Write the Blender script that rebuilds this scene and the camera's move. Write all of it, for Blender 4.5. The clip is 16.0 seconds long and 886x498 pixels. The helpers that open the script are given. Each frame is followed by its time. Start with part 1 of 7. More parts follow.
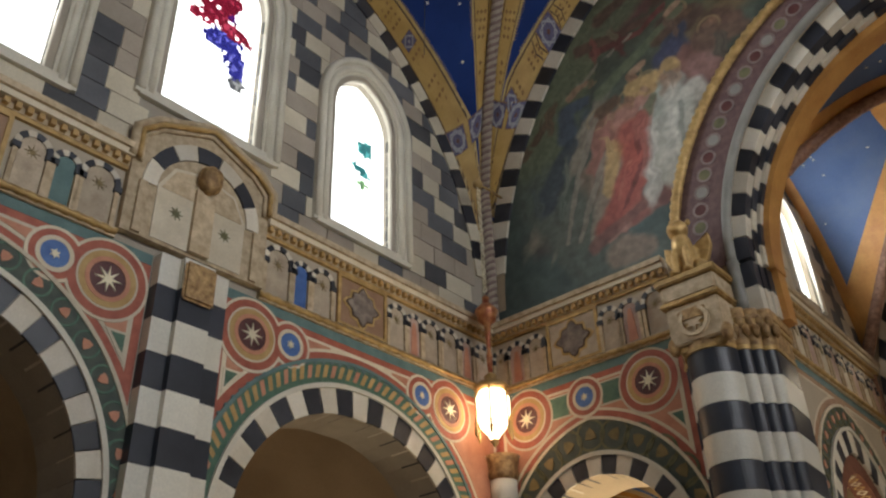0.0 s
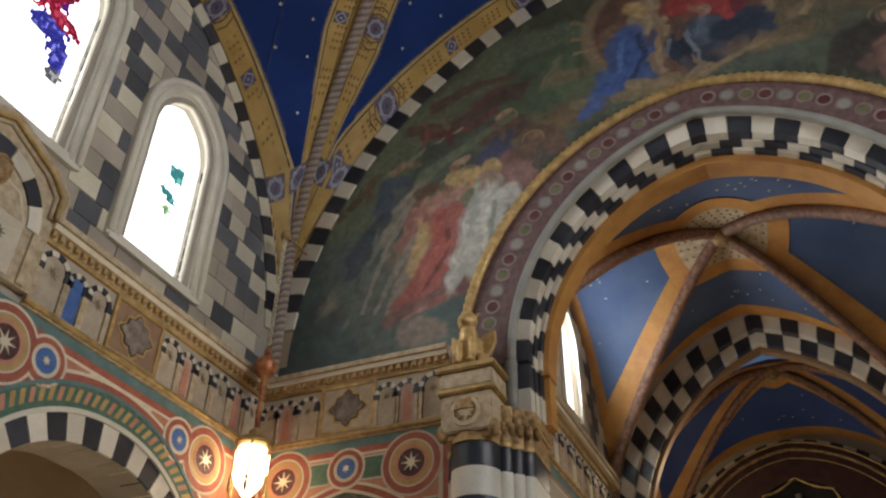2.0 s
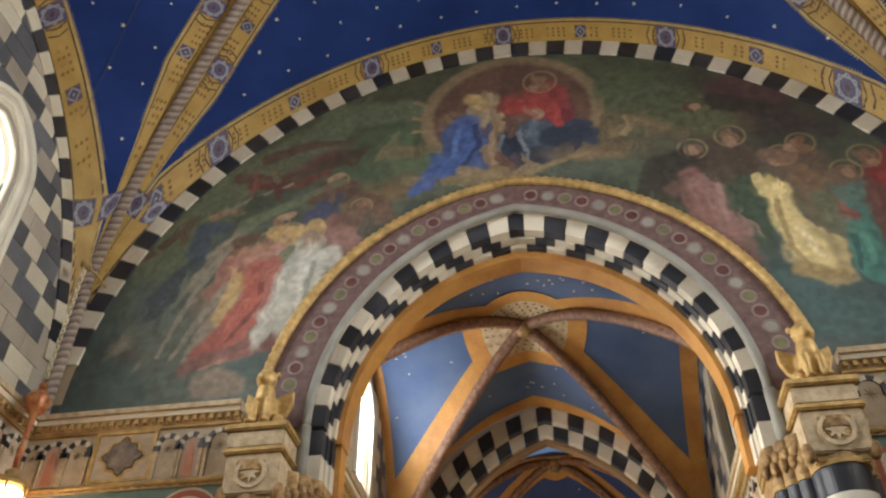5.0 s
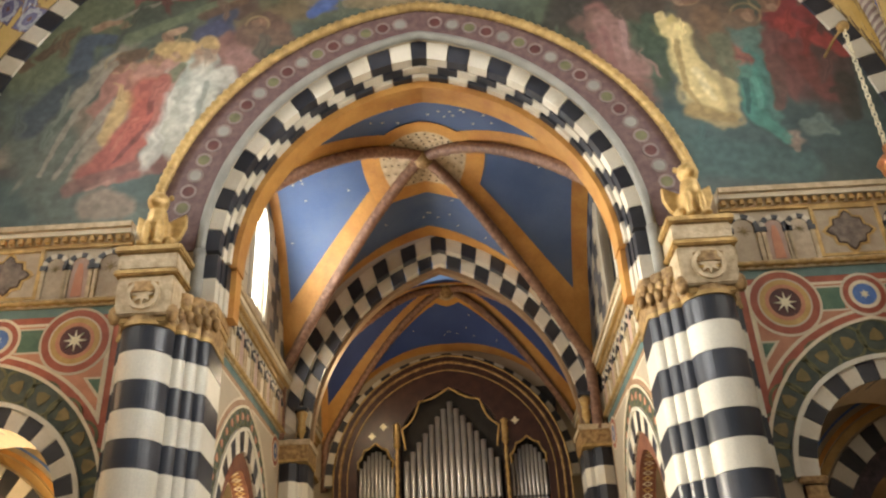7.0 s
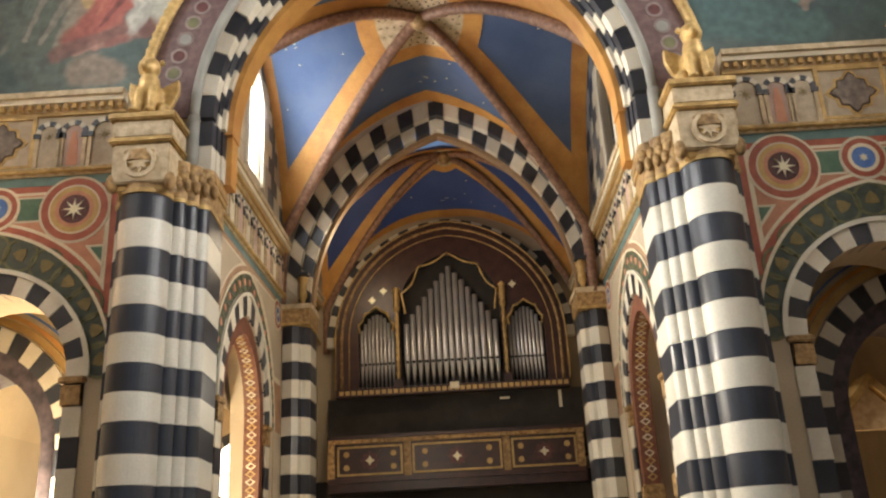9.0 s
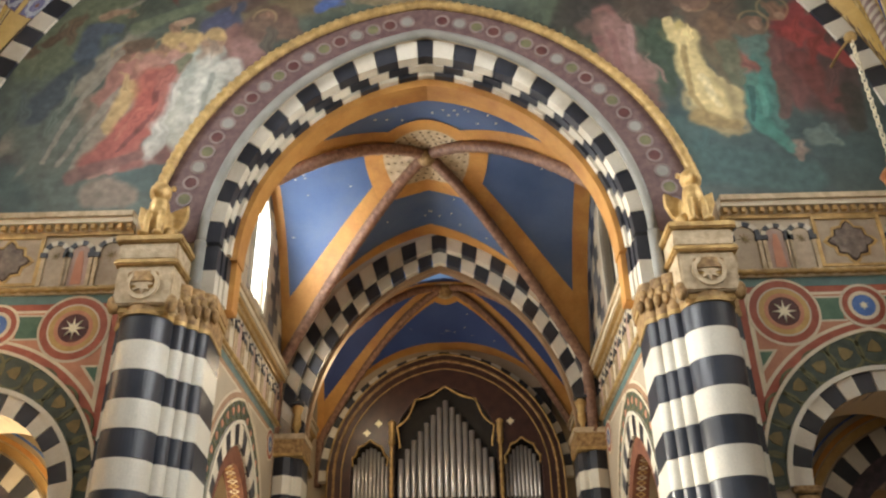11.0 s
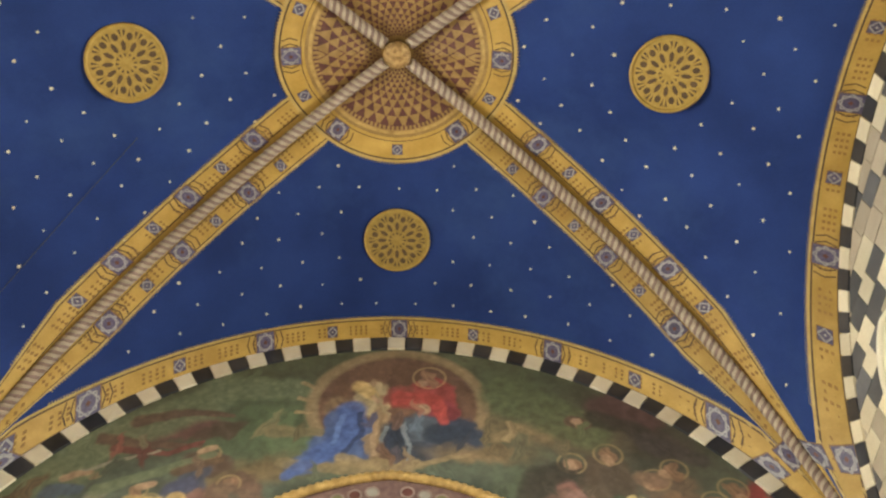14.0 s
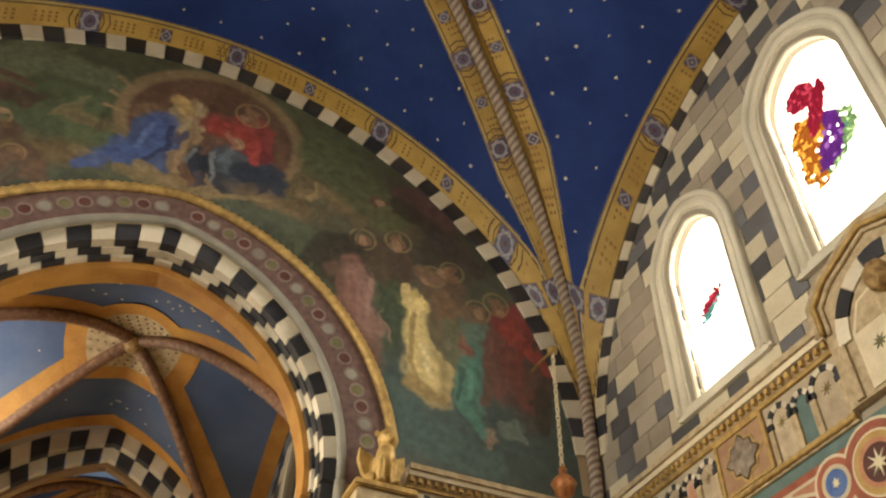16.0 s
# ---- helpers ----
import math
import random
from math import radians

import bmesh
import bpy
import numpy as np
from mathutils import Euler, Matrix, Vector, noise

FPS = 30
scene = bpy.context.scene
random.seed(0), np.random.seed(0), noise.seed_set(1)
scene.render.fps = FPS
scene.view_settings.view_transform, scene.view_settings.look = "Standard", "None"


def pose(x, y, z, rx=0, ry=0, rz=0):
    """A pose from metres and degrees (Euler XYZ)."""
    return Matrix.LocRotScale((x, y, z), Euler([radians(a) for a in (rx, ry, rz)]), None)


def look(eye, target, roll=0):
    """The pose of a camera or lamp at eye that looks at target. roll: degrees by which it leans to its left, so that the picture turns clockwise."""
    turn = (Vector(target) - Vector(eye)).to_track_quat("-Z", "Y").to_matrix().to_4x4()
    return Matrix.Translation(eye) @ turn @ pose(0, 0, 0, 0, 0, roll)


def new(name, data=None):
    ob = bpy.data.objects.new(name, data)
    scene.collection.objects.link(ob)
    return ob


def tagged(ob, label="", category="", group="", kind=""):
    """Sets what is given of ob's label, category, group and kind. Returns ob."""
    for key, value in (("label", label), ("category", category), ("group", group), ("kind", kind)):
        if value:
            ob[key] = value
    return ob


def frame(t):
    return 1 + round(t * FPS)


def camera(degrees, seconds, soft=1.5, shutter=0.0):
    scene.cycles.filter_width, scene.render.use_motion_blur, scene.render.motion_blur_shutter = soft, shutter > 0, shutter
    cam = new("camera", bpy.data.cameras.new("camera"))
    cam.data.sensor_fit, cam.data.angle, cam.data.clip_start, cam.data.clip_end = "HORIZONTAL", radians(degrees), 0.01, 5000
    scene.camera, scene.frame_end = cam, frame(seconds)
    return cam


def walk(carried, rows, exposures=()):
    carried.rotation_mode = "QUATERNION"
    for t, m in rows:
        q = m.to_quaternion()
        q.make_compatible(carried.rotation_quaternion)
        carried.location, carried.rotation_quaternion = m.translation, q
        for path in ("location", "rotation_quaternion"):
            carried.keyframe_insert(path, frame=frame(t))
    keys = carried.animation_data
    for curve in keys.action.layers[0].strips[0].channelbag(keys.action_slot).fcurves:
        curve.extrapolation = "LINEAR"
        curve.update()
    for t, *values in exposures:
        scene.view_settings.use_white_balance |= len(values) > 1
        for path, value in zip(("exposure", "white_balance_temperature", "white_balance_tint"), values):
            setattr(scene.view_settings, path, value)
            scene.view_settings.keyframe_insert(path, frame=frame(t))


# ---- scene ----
# ---------------------------------------------------------------- camera
EYE = (0.37, 0.0, 1.6)
cam = camera(55.2, 16.0, soft=2.3)
walk(cam, [
    (0.0, pose(*EYE, 121.78, 1.85, 41.65)),
    (0.5, pose(*EYE, 123.22, 0.36, 35.40)),
    (1.0, pose(*EYE, 124.08, -0.59, 30.64)),
    (1.5, pose(*EYE, 124.90, -1.20, 26.84)),
    (2.0, pose(*EYE, 126.00, -0.80, 23.79)),
    (2.5, pose(*EYE, 127.37, -0.58, 21.01)),
    (3.0, pose(*EYE, 129.42, -0.68, 20.38)),
    (3.5, pose(*EYE, 130.79, -0.70, 18.96)),
    (4.0, pose(*EYE, 131.42, -0.73, 16.29)),
    (4.2, pose(*EYE, 131.75, -0.69, 15.10)),
    (6.3, pose(*EYE, 124.15, 1.65, 1.42)),
    (6.5, pose(*EYE, 122.79, 1.88, 1.53)),
    (7.0, pose(*EYE, 118.96, 2.42, 2.12)),
    (7.5, pose(*EYE, 114.74, 2.65, 2.25)),
    (8.0, pose(*EYE, 110.97, 3.01, 2.49)),
    (8.2, pose(*EYE, 109.82, 3.02, 2.43)),
    (10.3, pose(*EYE, 111.81, 2.10, 1.22)),
    (10.5, pose(*EYE, 113.60, 1.67, 1.25)),
    (11.0, pose(*EYE, 118.85, 0.90, 1.33)),
    (11.5, pose(*EYE, 123.90, 0.63, 1.14)),
    (12.0, pose(*EYE, 129.62, 0.43, 0.19)),
    (12.5, pose(*EYE, 136.27, 0.47, -0.62)),
    (13.0, pose(*EYE, 142.12, 0.99, -0.81)),
    (13.5, pose(*EYE, 146.78, 1.38, -1.00)),
    (14.0, pose(*EYE, 149.92, 1.21, -1.49)),
    (14.5, pose(*EYE, 146.88, -0.53, -8.12)),
    (15.0, pose(*EYE, 142.71, -1.19, -13.95)),
    (15.5, pose(*EYE, 138.41, -0.84, -18.71)),
    (16.0, pose(*EYE, 134.61, -1.26, -23.48)),], exposures=[(0.0, -1.3, 6250, 10), (2.0, -1.22, 6300, 11), (4.0, -0.88, 6450, 10), (6.5, -0.05, 6900, 9), (8.2, -0.1, 6800, 10), (11.0, -0.1, 6500, 9), (12.5, 0.03, 6650, 6), (13.2, 0.1, 7300, 6), (14.0, 0.18, 7900, 3), (15.0, -0.05, 9000, 3), (16.0, -0.72, 8600, 9)])

# ---------------------------------------------------------------- world and light
HALF_W, HALF_D, MID = 7.2, 5.6, 4.4      # nave bay: half width, half depth, centre in y
world = bpy.data.worlds.new("world")
world.use_nodes = True
scene.world = world
_sky = world.node_tree.nodes.new("ShaderNodeTexSky")
_sky.sky_type, _sky.sun_disc = "NISHITA", False
_sky.sun_elevation, _sky.sun_rotation = radians(45), radians(250)
world.node_tree.links.new(_sky.outputs[0], world.node_tree.nodes["Background"].inputs[0])
world.node_tree.nodes["Background"].inputs[1].default_value = 0.12


def area_lamp(name, m, sx, sy, watts, colour):
    d = bpy.data.lights.new(name, "AREA")
    d.shape, d.size, d.size_y, d.energy, d.color = "RECTANGLE", sx, sy, watts, colour
    o = new(name, d)
    o.matrix_world = m
    return o


def point_lamp(name, at, watts, colour, radius=0.1):
    d = bpy.data.lights.new(name, "POINT")
    d.energy, d.color, d.shadow_soft_size = watts, colour, radius
    o = new(name, d)
    o.location = at
    return o


DAY = (0.96, 0.98, 1.0)
WARM = (1.0, 0.72, 0.42)
# daylight standing in the clerestory openings of the nave bay
for sx in (-1, 1):
    for y, w, h, zc in ((MID - 2.65, 1.0, 2.6, 9.7), (MID, 1.3, 3.0, 10.3), (MID + 2.65, 1.0, 2.6, 9.7)):
        # deep reveals narrow the beam
        area_lamp("window_daylight", look((sx * 7.34, y, zc), (0, y, zc - 0.6)), w, h, 260 * w, DAY).data.spread = radians(105)
# unseen fill panel behind the camera, added to brighten east wall and vault
area_lamp("nave_daylight", look((0, -1.0, 8.0), (0, 9, 12.5)), 9.0, 6.0, 30, (1.0, 0.96, 0.89))
area_lamp("chancel_window_daylight", look((-3.26, 13.6, 9.2), (0, 13.6, 9.6)), 0.8, 1.8, 170, DAY)

# ---------------------------------------------------------------- helpers


def part(name, bm, material, parent=None, label="", smooth=False):
    me = bpy.data.meshes.new(name)
    bmesh.ops.recalc_face_normals(bm, faces=bm.faces)
    bm.to_mesh(me)
    bm.free()
    if smooth:
        me.polygons.foreach_set("use_smooth", [True] * len(me.polygons))
    me.materials.append(material)
    ob = new(name, me)
    if parent is not None:
        ob.parent = parent
    if label:
        tagged(ob, label)
    return ob


def thing(name, label, category, group="", kind="", m=None):
    ob = new(name)
    if m is not None:
        ob.matrix_world = m
    return tagged(ob, label, category, group, kind)


def structure(name, bm, material, label, category, m=None, smooth=False):
    ob = part(name, bm, material, None, "", smooth)
    if m is not None:
        ob.matrix_world = m
    return tagged(ob, label, category, "", "structure")


def arch_shape(w, zs, za):
    a = ((za - zs) ** 2 - w * w) / (2 * w)
    return a, w + a


def arch_pt(A, s):
    """Point (u, z) on the two-centred arch A = (centre, half width, spring, apex); s -1 left spring, 0 apex, 1 right spring."""
    uc, w, zs, za = A
    a, r = arch_shape(w, zs, za)
    tmax = math.acos(max(-1, min(1, a / r)))
    t = tmax * (1 - abs(s))
    sg = -1 if s < 0 else 1
    return uc + sg * (-a + r * math.cos(t)), zs + r * math.sin(t)


def arch_z(A, u):
    uc, w, zs, za = A
    a, r = arch_shape(w, zs, za)
    x = abs(u - uc)
    if x >= w:
        return zs
    return zs + math.sqrt(max(0.0, r * r - (x + a) ** 2))


def quadsolid(bm, P, d0, d1):
    """Prism: polygon P of (u, z) from depth d0 to d1."""
    f = [bm.verts.new((u, d0, z)) for u, z in P]
    b = [bm.verts.new((u, d1, z)) for u, z in P]
    n = len(P)
    bm.faces.new(f)
    bm.faces.new(b[::-1])
    for i in range(n):
        bm.faces.new((f[i], b[i], b[(i + 1) % n], f[(i + 1) % n]))


def box(bm, x0, x1, y0, y1, z0, z1):
    quadsolid(bm, [(x0, z0), (x1, z0), (x1, z1), (x0, z1)], y0, y1)


def band(bm, A, B, s0, s1, n, d0, d1):
    """Curved solid between the arches A (inner) and B (outer)."""
    rings = []
    for i in range(n + 1):
        s = s0 + (s1 - s0) * i / n
        (u0, z0), (u1, z1) = arch_pt(A, s), arch_pt(B, s)
        rings.append([bm.verts.new(c) for c in ((u0, d0, z0), (u1, d0, z1), (u1, d1, z1), (u0, d1, z0))])
    for p, q in zip(rings, rings[1:]):
        for i in range(4):
            bm.faces.new((p[i], p[(i + 1) % 4], q[(i + 1) % 4], q[i]))
    bm.faces.new(rings[0])
    bm.faces.new(rings[-1][::-1])


def tube(bm, pts, r, k=8, closed=False, radii=None, twist=0.0, lobes=0, depth=0.0):
    """Round bar along pts; with lobes it is cabled like a rope."""
    n = len(pts)
    P = [Vector(p) for p in pts]
    rings = []
    ref = None
    run = 0.0
    for i in range(n):
        t = (P[(i + 1) % n] - P[i - 1]) if closed else (P[min(i + 1, n - 1)] - P[max(i - 1, 0)])
        t.normalize()
        if ref is None:
            ref = Vector((0, 0, 1)) if abs(t.z) < 0.9 else Vector((1, 0, 0))
        a = (ref - t * ref.dot(t)).normalized()
        ref = a
        b = t.cross(a)
        if i:
            run += (P[i] - P[i - 1]).length
        ring = []
        for j in range(k):
            th = 2 * math.pi * j / k
            rr = (radii[i] if radii else r)
            if lobes:
                rr *= 1 + depth * math.cos(lobes * (th + twist * run))
            ring.append(bm.verts.new(P[i] + (a * math.cos(th) + b * math.sin(th)) * rr))
        rings.append(ring)
    for i in range(n if closed else n - 1):
        p, q = rings[i], rings[(i + 1) % n]
        for j in range(k):
            bm.faces.new((p[j], p[(j + 1) % k], q[(j + 1) % k], q[j]))
    if not closed:
        bm.faces.new(rings[0][::-1])
        bm.faces.new(rings[-1])


def lathe(bm, prof, c=(0, 0, 0), k=16):
    """Turned solid round z from (r, z) pairs."""
    c = Vector(c)
    rings = []
    for r, z in prof:
        rings.append([bm.verts.new(c + Vector((r * math.cos(2 * math.pi * j / k), r * math.sin(2 * math.pi * j / k), z))) for j in range(k)])
    for p, q in zip(rings, rings[1:]):
        for j in range(k):
            bm.faces.new((p[j], p[(j + 1) % k], q[(j + 1) % k], q[j]))
    bm.faces.new(rings[0][::-1])
    bm.faces.new(rings[-1])


def disc(bm, u, z, r, d0, d1, k=28, inner=0.0):
    """Flat disc or ring on a wall, from depth d0 to d1."""
    if not inner:
        quadsolid(bm, [(u + r * math.cos(2 * math.pi * j / k), z + r * math.sin(2 * math.pi * j / k)) for j in range(k)], d0, d1)
        return
    R = []
    for j in range(k):
        c, s = math.cos(2 * math.pi * j / k), math.sin(2 * math.pi * j / k)
        R.append([bm.verts.new(v) for v in ((u + inner * c, d0, z + inner * s), (u + r * c, d0, z + r * s), (u + r * c, d1, z + r * s), (u + inner * c, d1, z + inner * s))])
    for p, q in zip(R, R[1:] + R[:1]):
        for i in range(4):
            bm.faces.new((p[i], p[(i + 1) % 4], q[(i + 1) % 4], q[i]))


def star(bm, u, z, r, d0, d1, points=8, inner=0.4, turn=0.0):
    P = []
    for j in range(points * 2):
        rr = r if j % 2 == 0 else r * inner
        t = math.pi * j / points + turn
        P.append((u + rr * math.sin(t), z + rr * math.cos(t)))
    quadsolid(bm, P, d0, d1)


def pierced(bm, u0, u1, top, holes, d0, d1, step=0.3, zb=0.0):
    """Wall from zb up to top(u), with arched holes (A, sill)."""
    us = {u0, u1}
    for A, sill in holes:
        us.update((A[0] - A[1], A[0] + A[1], A[0]))
        us.update(arch_pt(A, -1 + 2 * i / 24)[0] for i in range(25))
    k = int((u1 - u0) / step)
    us.update(u0 + (u1 - u0) * i / k for i in range(k + 1))
    us = sorted(u for u in us if u0 <= u <= u1)
    us = [u for i, u in enumerate(us) if i == 0 or u - us[i - 1] > 1e-4]
    for a, b in zip(us, us[1:]):
        m = (a + b) / 2
        cuts = sorted((h for h in holes if abs(m - h[0][0]) < h[0][1]), key=lambda h: h[1])
        lows = [(zb, zb)] + [(arch_z(h[0], a), arch_z(h[0], b)) for h in cuts]
        highs = [(h[1], h[1]) for h in cuts] + [(top(a), top(b))]
        for lo, hi in zip(lows, highs):
            if hi[0] - lo[0] < 1e-3 and hi[1] - lo[1] < 1e-3:
                continue
            for d in (d0, d1):
                bm.faces.new([bm.verts.new(v) for v in ((a, d, lo[0]), (b, d, lo[1]), (b, d, hi[1]), (a, d, hi[0]))])
        bm.faces.new([bm.verts.new(v) for v in ((a, d0, top(a)), (b, d0, top(b)), (b, d1, top(b)), (a, d1, top(a)))])
    for A, sill in holes:
        P = [(A[0] - A[1], sill)] + [arch_pt(A, -1 + 2 * i / 24) for i in range(25)] + [(A[0] + A[1], sill)]
        if sill > zb:
            P.append(P[0])
        for p, q in zip(P, P[1:]):
            bm.faces.new([bm.verts.new(v) for v in ((p[0], d0, p[1]), (q[0], d0, q[1]), (q[0], d1, q[1]), (p[0], d1, p[1]))])
    bmesh.ops.remove_doubles(bm, verts=bm.verts, dist=0.0005)


# ---------------------------------------------------------------- materials


def mat(name, c1, c2, scale=3.0, rough=0.7, metal=0.0, bump=0.15, rnd=0.12, fine=40.0, dirt=None, spec=0.5):
    """Two-scale mottled surface: broad blotches c1..c2, fine grain, grime, and a shift from piece to piece."""
    m = bpy.data.materials.new(name)
    m.use_nodes = True
    nt = m.node_tree
    N, L = nt.nodes, nt.links
    b = N["Principled BSDF"]
    co = N.new("ShaderNodeTexCoord").outputs["Object"]
    n1, n2 = N.new("ShaderNodeTexNoise"), N.new("ShaderNodeTexNoise")
    n1.inputs["Scale"].default_value, n1.inputs["Detail"].default_value = scale, 5
    n2.inputs["Scale"].default_value, n2.inputs["Detail"].default_value = fine, 4
    L.new(co, n1.inputs["Vector"]), L.new(co, n2.inputs["Vector"])
    ramp = N.new("ShaderNodeValToRGB")
    ramp.color_ramp.elements[0].position, ramp.color_ramp.elements[1].position = 0.32, 0.68
    ramp.color_ramp.elements[0].color, ramp.color_ramp.elements[1].color = (*c1, 1), (*c2, 1)
    L.new(n1.outputs["Fac"], ramp.inputs["Fac"])
    info = N.new("ShaderNodeObjectInfo")
    mul = N.new("ShaderNodeMath")
    mul.operation = "MULTIPLY_ADD"
    L.new(info.outputs["Random"], mul.inputs[0])
    mul.inputs[1].default_value, mul.inputs[2].default_value = 2 * rnd, 1 - rnd
    grain = N.new("ShaderNodeMath")
    grain.operation = "MULTIPLY_ADD"
    L.new(n2.outputs["Fac"], grain.inputs[0])
    grain.inputs[1].default_value, grain.inputs[2].default_value = 0.3, 0.85
    both = N.new("ShaderNodeMath")
    both.operation = "MULTIPLY"
    L.new(mul.outputs[0], both.inputs[0]), L.new(grain.outputs[0], both.inputs[1])
    hsv = N.new("ShaderNodeHueSaturation")
    L.new(ramp.outputs["Color"], hsv.inputs["Color"])
    L.new(both.outputs[0], hsv.inputs["Value"])
    last = hsv.outputs["Color"]
    if dirt:
        n3 = N.new("ShaderNodeTexNoise")
        n3.inputs["Scale"].default_value, n3.inputs["Detail"].default_value = scale * 0.35, 8
        n3.inputs["Roughness"].default_value = 0.7
        L.new(co, n3.inputs["Vector"])
        r3 = N.new("ShaderNodeValToRGB")
        r3.color_ramp.elements[0].position, r3.color_ramp.elements[1].position = 0.5, 0.75
        L.new(n3.outputs["Fac"], r3.inputs["Fac"])
        mx = N.new("ShaderNodeMixRGB")
        mx.inputs["Color2"].default_value = (*dirt, 1)
        L.new(r3.outputs["Color"], mx.inputs["Fac"]), L.new(last, mx.inputs["Color1"])
        last = mx.outputs["Color"]
    L.new(last, b.inputs["Base Color"])
    b.inputs["Roughness"].default_value, b.inputs["Metallic"].default_value = rough, metal
    b.inputs["Specular IOR Level"].default_value = spec
    if bump:
        bp = N.new("ShaderNodeBump")
        bp.inputs["Strength"].default_value, bp.inputs["Distance"].default_value = bump, 0.01
        L.new(n2.outputs["Fac"], bp.inputs["Height"])
        L.new(bp.outputs["Normal"], b.inputs["Normal"])
    return m


def glow(name, colour, strength):
    m = bpy.data.materials.new(name)
    m.use_nodes = True
    b = m.node_tree.nodes["Principled BSDF"]
    b.inputs["Base Color"].default_value = (*colour, 1)
    b.inputs["Emission Color"].default_value = (*colour, 1)
    b.inputs["Emission Strength"].default_value = strength
    return m


def glass(name, colour, through_part=1.0):
    """Stained glass: light passes tinted, with a faint gloss."""
    m = bpy.data.materials.new(name)
    m.use_nodes = True
    N, L = m.node_tree.nodes, m.node_tree.links
    tr, gl, mx = N.new("ShaderNodeBsdfTransparent"), N.new("ShaderNodeBsdfGlossy"), N.new("ShaderNodeMixShader")
    no = N.new("ShaderNodeTexNoise")
    no.inputs["Scale"].default_value = 9
    rp = N.new("ShaderNodeValToRGB")
    rp.color_ramp.elements[0].color = (*[c * 0.75 for c in colour], 1)
    rp.color_ramp.elements[1].color = (*colour, 1)
    L.new(N.new("ShaderNodeTexCoord").outputs["Object"], no.inputs["Vector"])
    L.new(no.outputs["Fac"], rp.inputs["Fac"]), L.new(rp.outputs["Color"], tr.inputs["Color"])
    gl.inputs["Roughness"].default_value = 0.2
    mx.inputs["Fac"].default_value = 0.05
    L.new(tr.outputs[0], mx.inputs[1]), L.new(gl.outputs[0], mx.inputs[2])
    L.new(mx.outputs[0], N["Material Output"].inputs["Surface"])
    return m


CREAM = mat("cream_marble", (0.60, 0.54, 0.43), (0.72, 0.67, 0.56), 1.6, 0.55, rnd=0.10, dirt=(0.50, 0.42, 0.29))
BLACK = mat("black_marble", (0.018, 0.020, 0.028), (0.045, 0.048, 0.058), 2.0, 0.4, rnd=0.3)
PIER_CREAM = mat("polished_cream_marble", (0.66, 0.62, 0.52), (0.77, 0.74, 0.64), 1.2, 0.45, rnd=0.06, bump=0.05)
PIER_BLACK = mat("polished_black_marble", (0.018, 0.022, 0.032), (0.040, 0.045, 0.06), 1.5, 0.36, rnd=0.2, bump=0.05)
ASH_CREAM = mat("ashlar_cream", (0.52, 0.46, 0.34), (0.64, 0.58, 0.45), 1.2, 0.8, rnd=0.16)
ASH_TAN = mat("ashlar_tan", (0.33, 0.28, 0.22), (0.42, 0.36, 0.29), 1.2, 0.8, rnd=0.16)
ASH_DARK = mat("ashlar_slate", (0.075, 0.078, 0.085), (0.12, 0.12, 0.13), 1.5, 0.7, rnd=0.35)
MORTAR = mat("mortar", (0.34, 0.30, 0.24), (0.42, 0.37, 0.30), 2.0, 0.9)
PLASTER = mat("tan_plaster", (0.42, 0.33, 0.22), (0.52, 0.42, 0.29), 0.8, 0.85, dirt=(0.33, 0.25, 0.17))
PALE = mat("pale_plaster", (0.46, 0.39, 0.29), (0.56, 0.48, 0.36), 0.8, 0.85, dirt=(0.42, 0.36, 0.27))
MOULD = mat("moulding_stone", (0.60, 0.56, 0.46), (0.70, 0.66, 0.55), 2.0, 0.55, rnd=0.05)
BLUE = mat("vault_blue", (0.008, 0.024, 0.116), (0.015, 0.040, 0.172), 0.7, 0.8, bump=0.05, dirt=(0.024, 0.058, 0.19), spec=0.2)
CHBLUE = mat("chancel_vault_blue", (0.05, 0.09, 0.20), (0.09, 0.14, 0.27), 0.8, 0.7, bump=0.05, dirt=(0.12, 0.16, 0.24))
YELLOW = mat("yellow_band", (0.37, 0.225, 0.05), (0.48, 0.31, 0.085), 2.5, 0.6, dirt=(0.34, 0.2, 0.05), fine=25)
ORANGE = mat("orange_band", (0.46, 0.21, 0.05), (0.58, 0.30, 0.08), 2.5, 0.6, dirt=(0.36, 0.14, 0.05), fine=18)
OUTLINE = mat("dark_line_paint", (0.06, 0.035, 0.02), (0.10, 0.06, 0.03), 4, 0.7)
VIOLET = mat("blue_violet_tile", (0.045, 0.042, 0.10), (0.11, 0.095, 0.17), 22, 0.5, rnd=0.2)
ROPE = mat("stone_rope", (0.34, 0.28, 0.22), (0.46, 0.39, 0.31), 6, 0.7)
ROPE_DARK = mat("violet_brown_strand", (0.17, 0.115, 0.10), (0.25, 0.18, 0.16), 6, 0.7)
GOLD = mat("gilded", (0.40, 0.26, 0.09), (0.60, 0.41, 0.17), 9, 0.5, metal=0.4, fine=45, dirt=(0.22, 0.13, 0.05))
GILT = mat("gilded_carving", (0.20, 0.11, 0.04), (0.52, 0.34, 0.15), 13, 0.6, metal=0.15, bump=1.0, fine=22, dirt=(0.16, 0.09, 0.04))
STONECARV = mat("carved_stone", (0.40, 0.30, 0.18), (0.62, 0.50, 0.33), 9, 0.65, bump=0.8, fine=26)
STARGOLD = mat("pale_gold_star", (0.70, 0.62, 0.42), (0.80, 0.74, 0.55), 3, 0.4, metal=0.2)
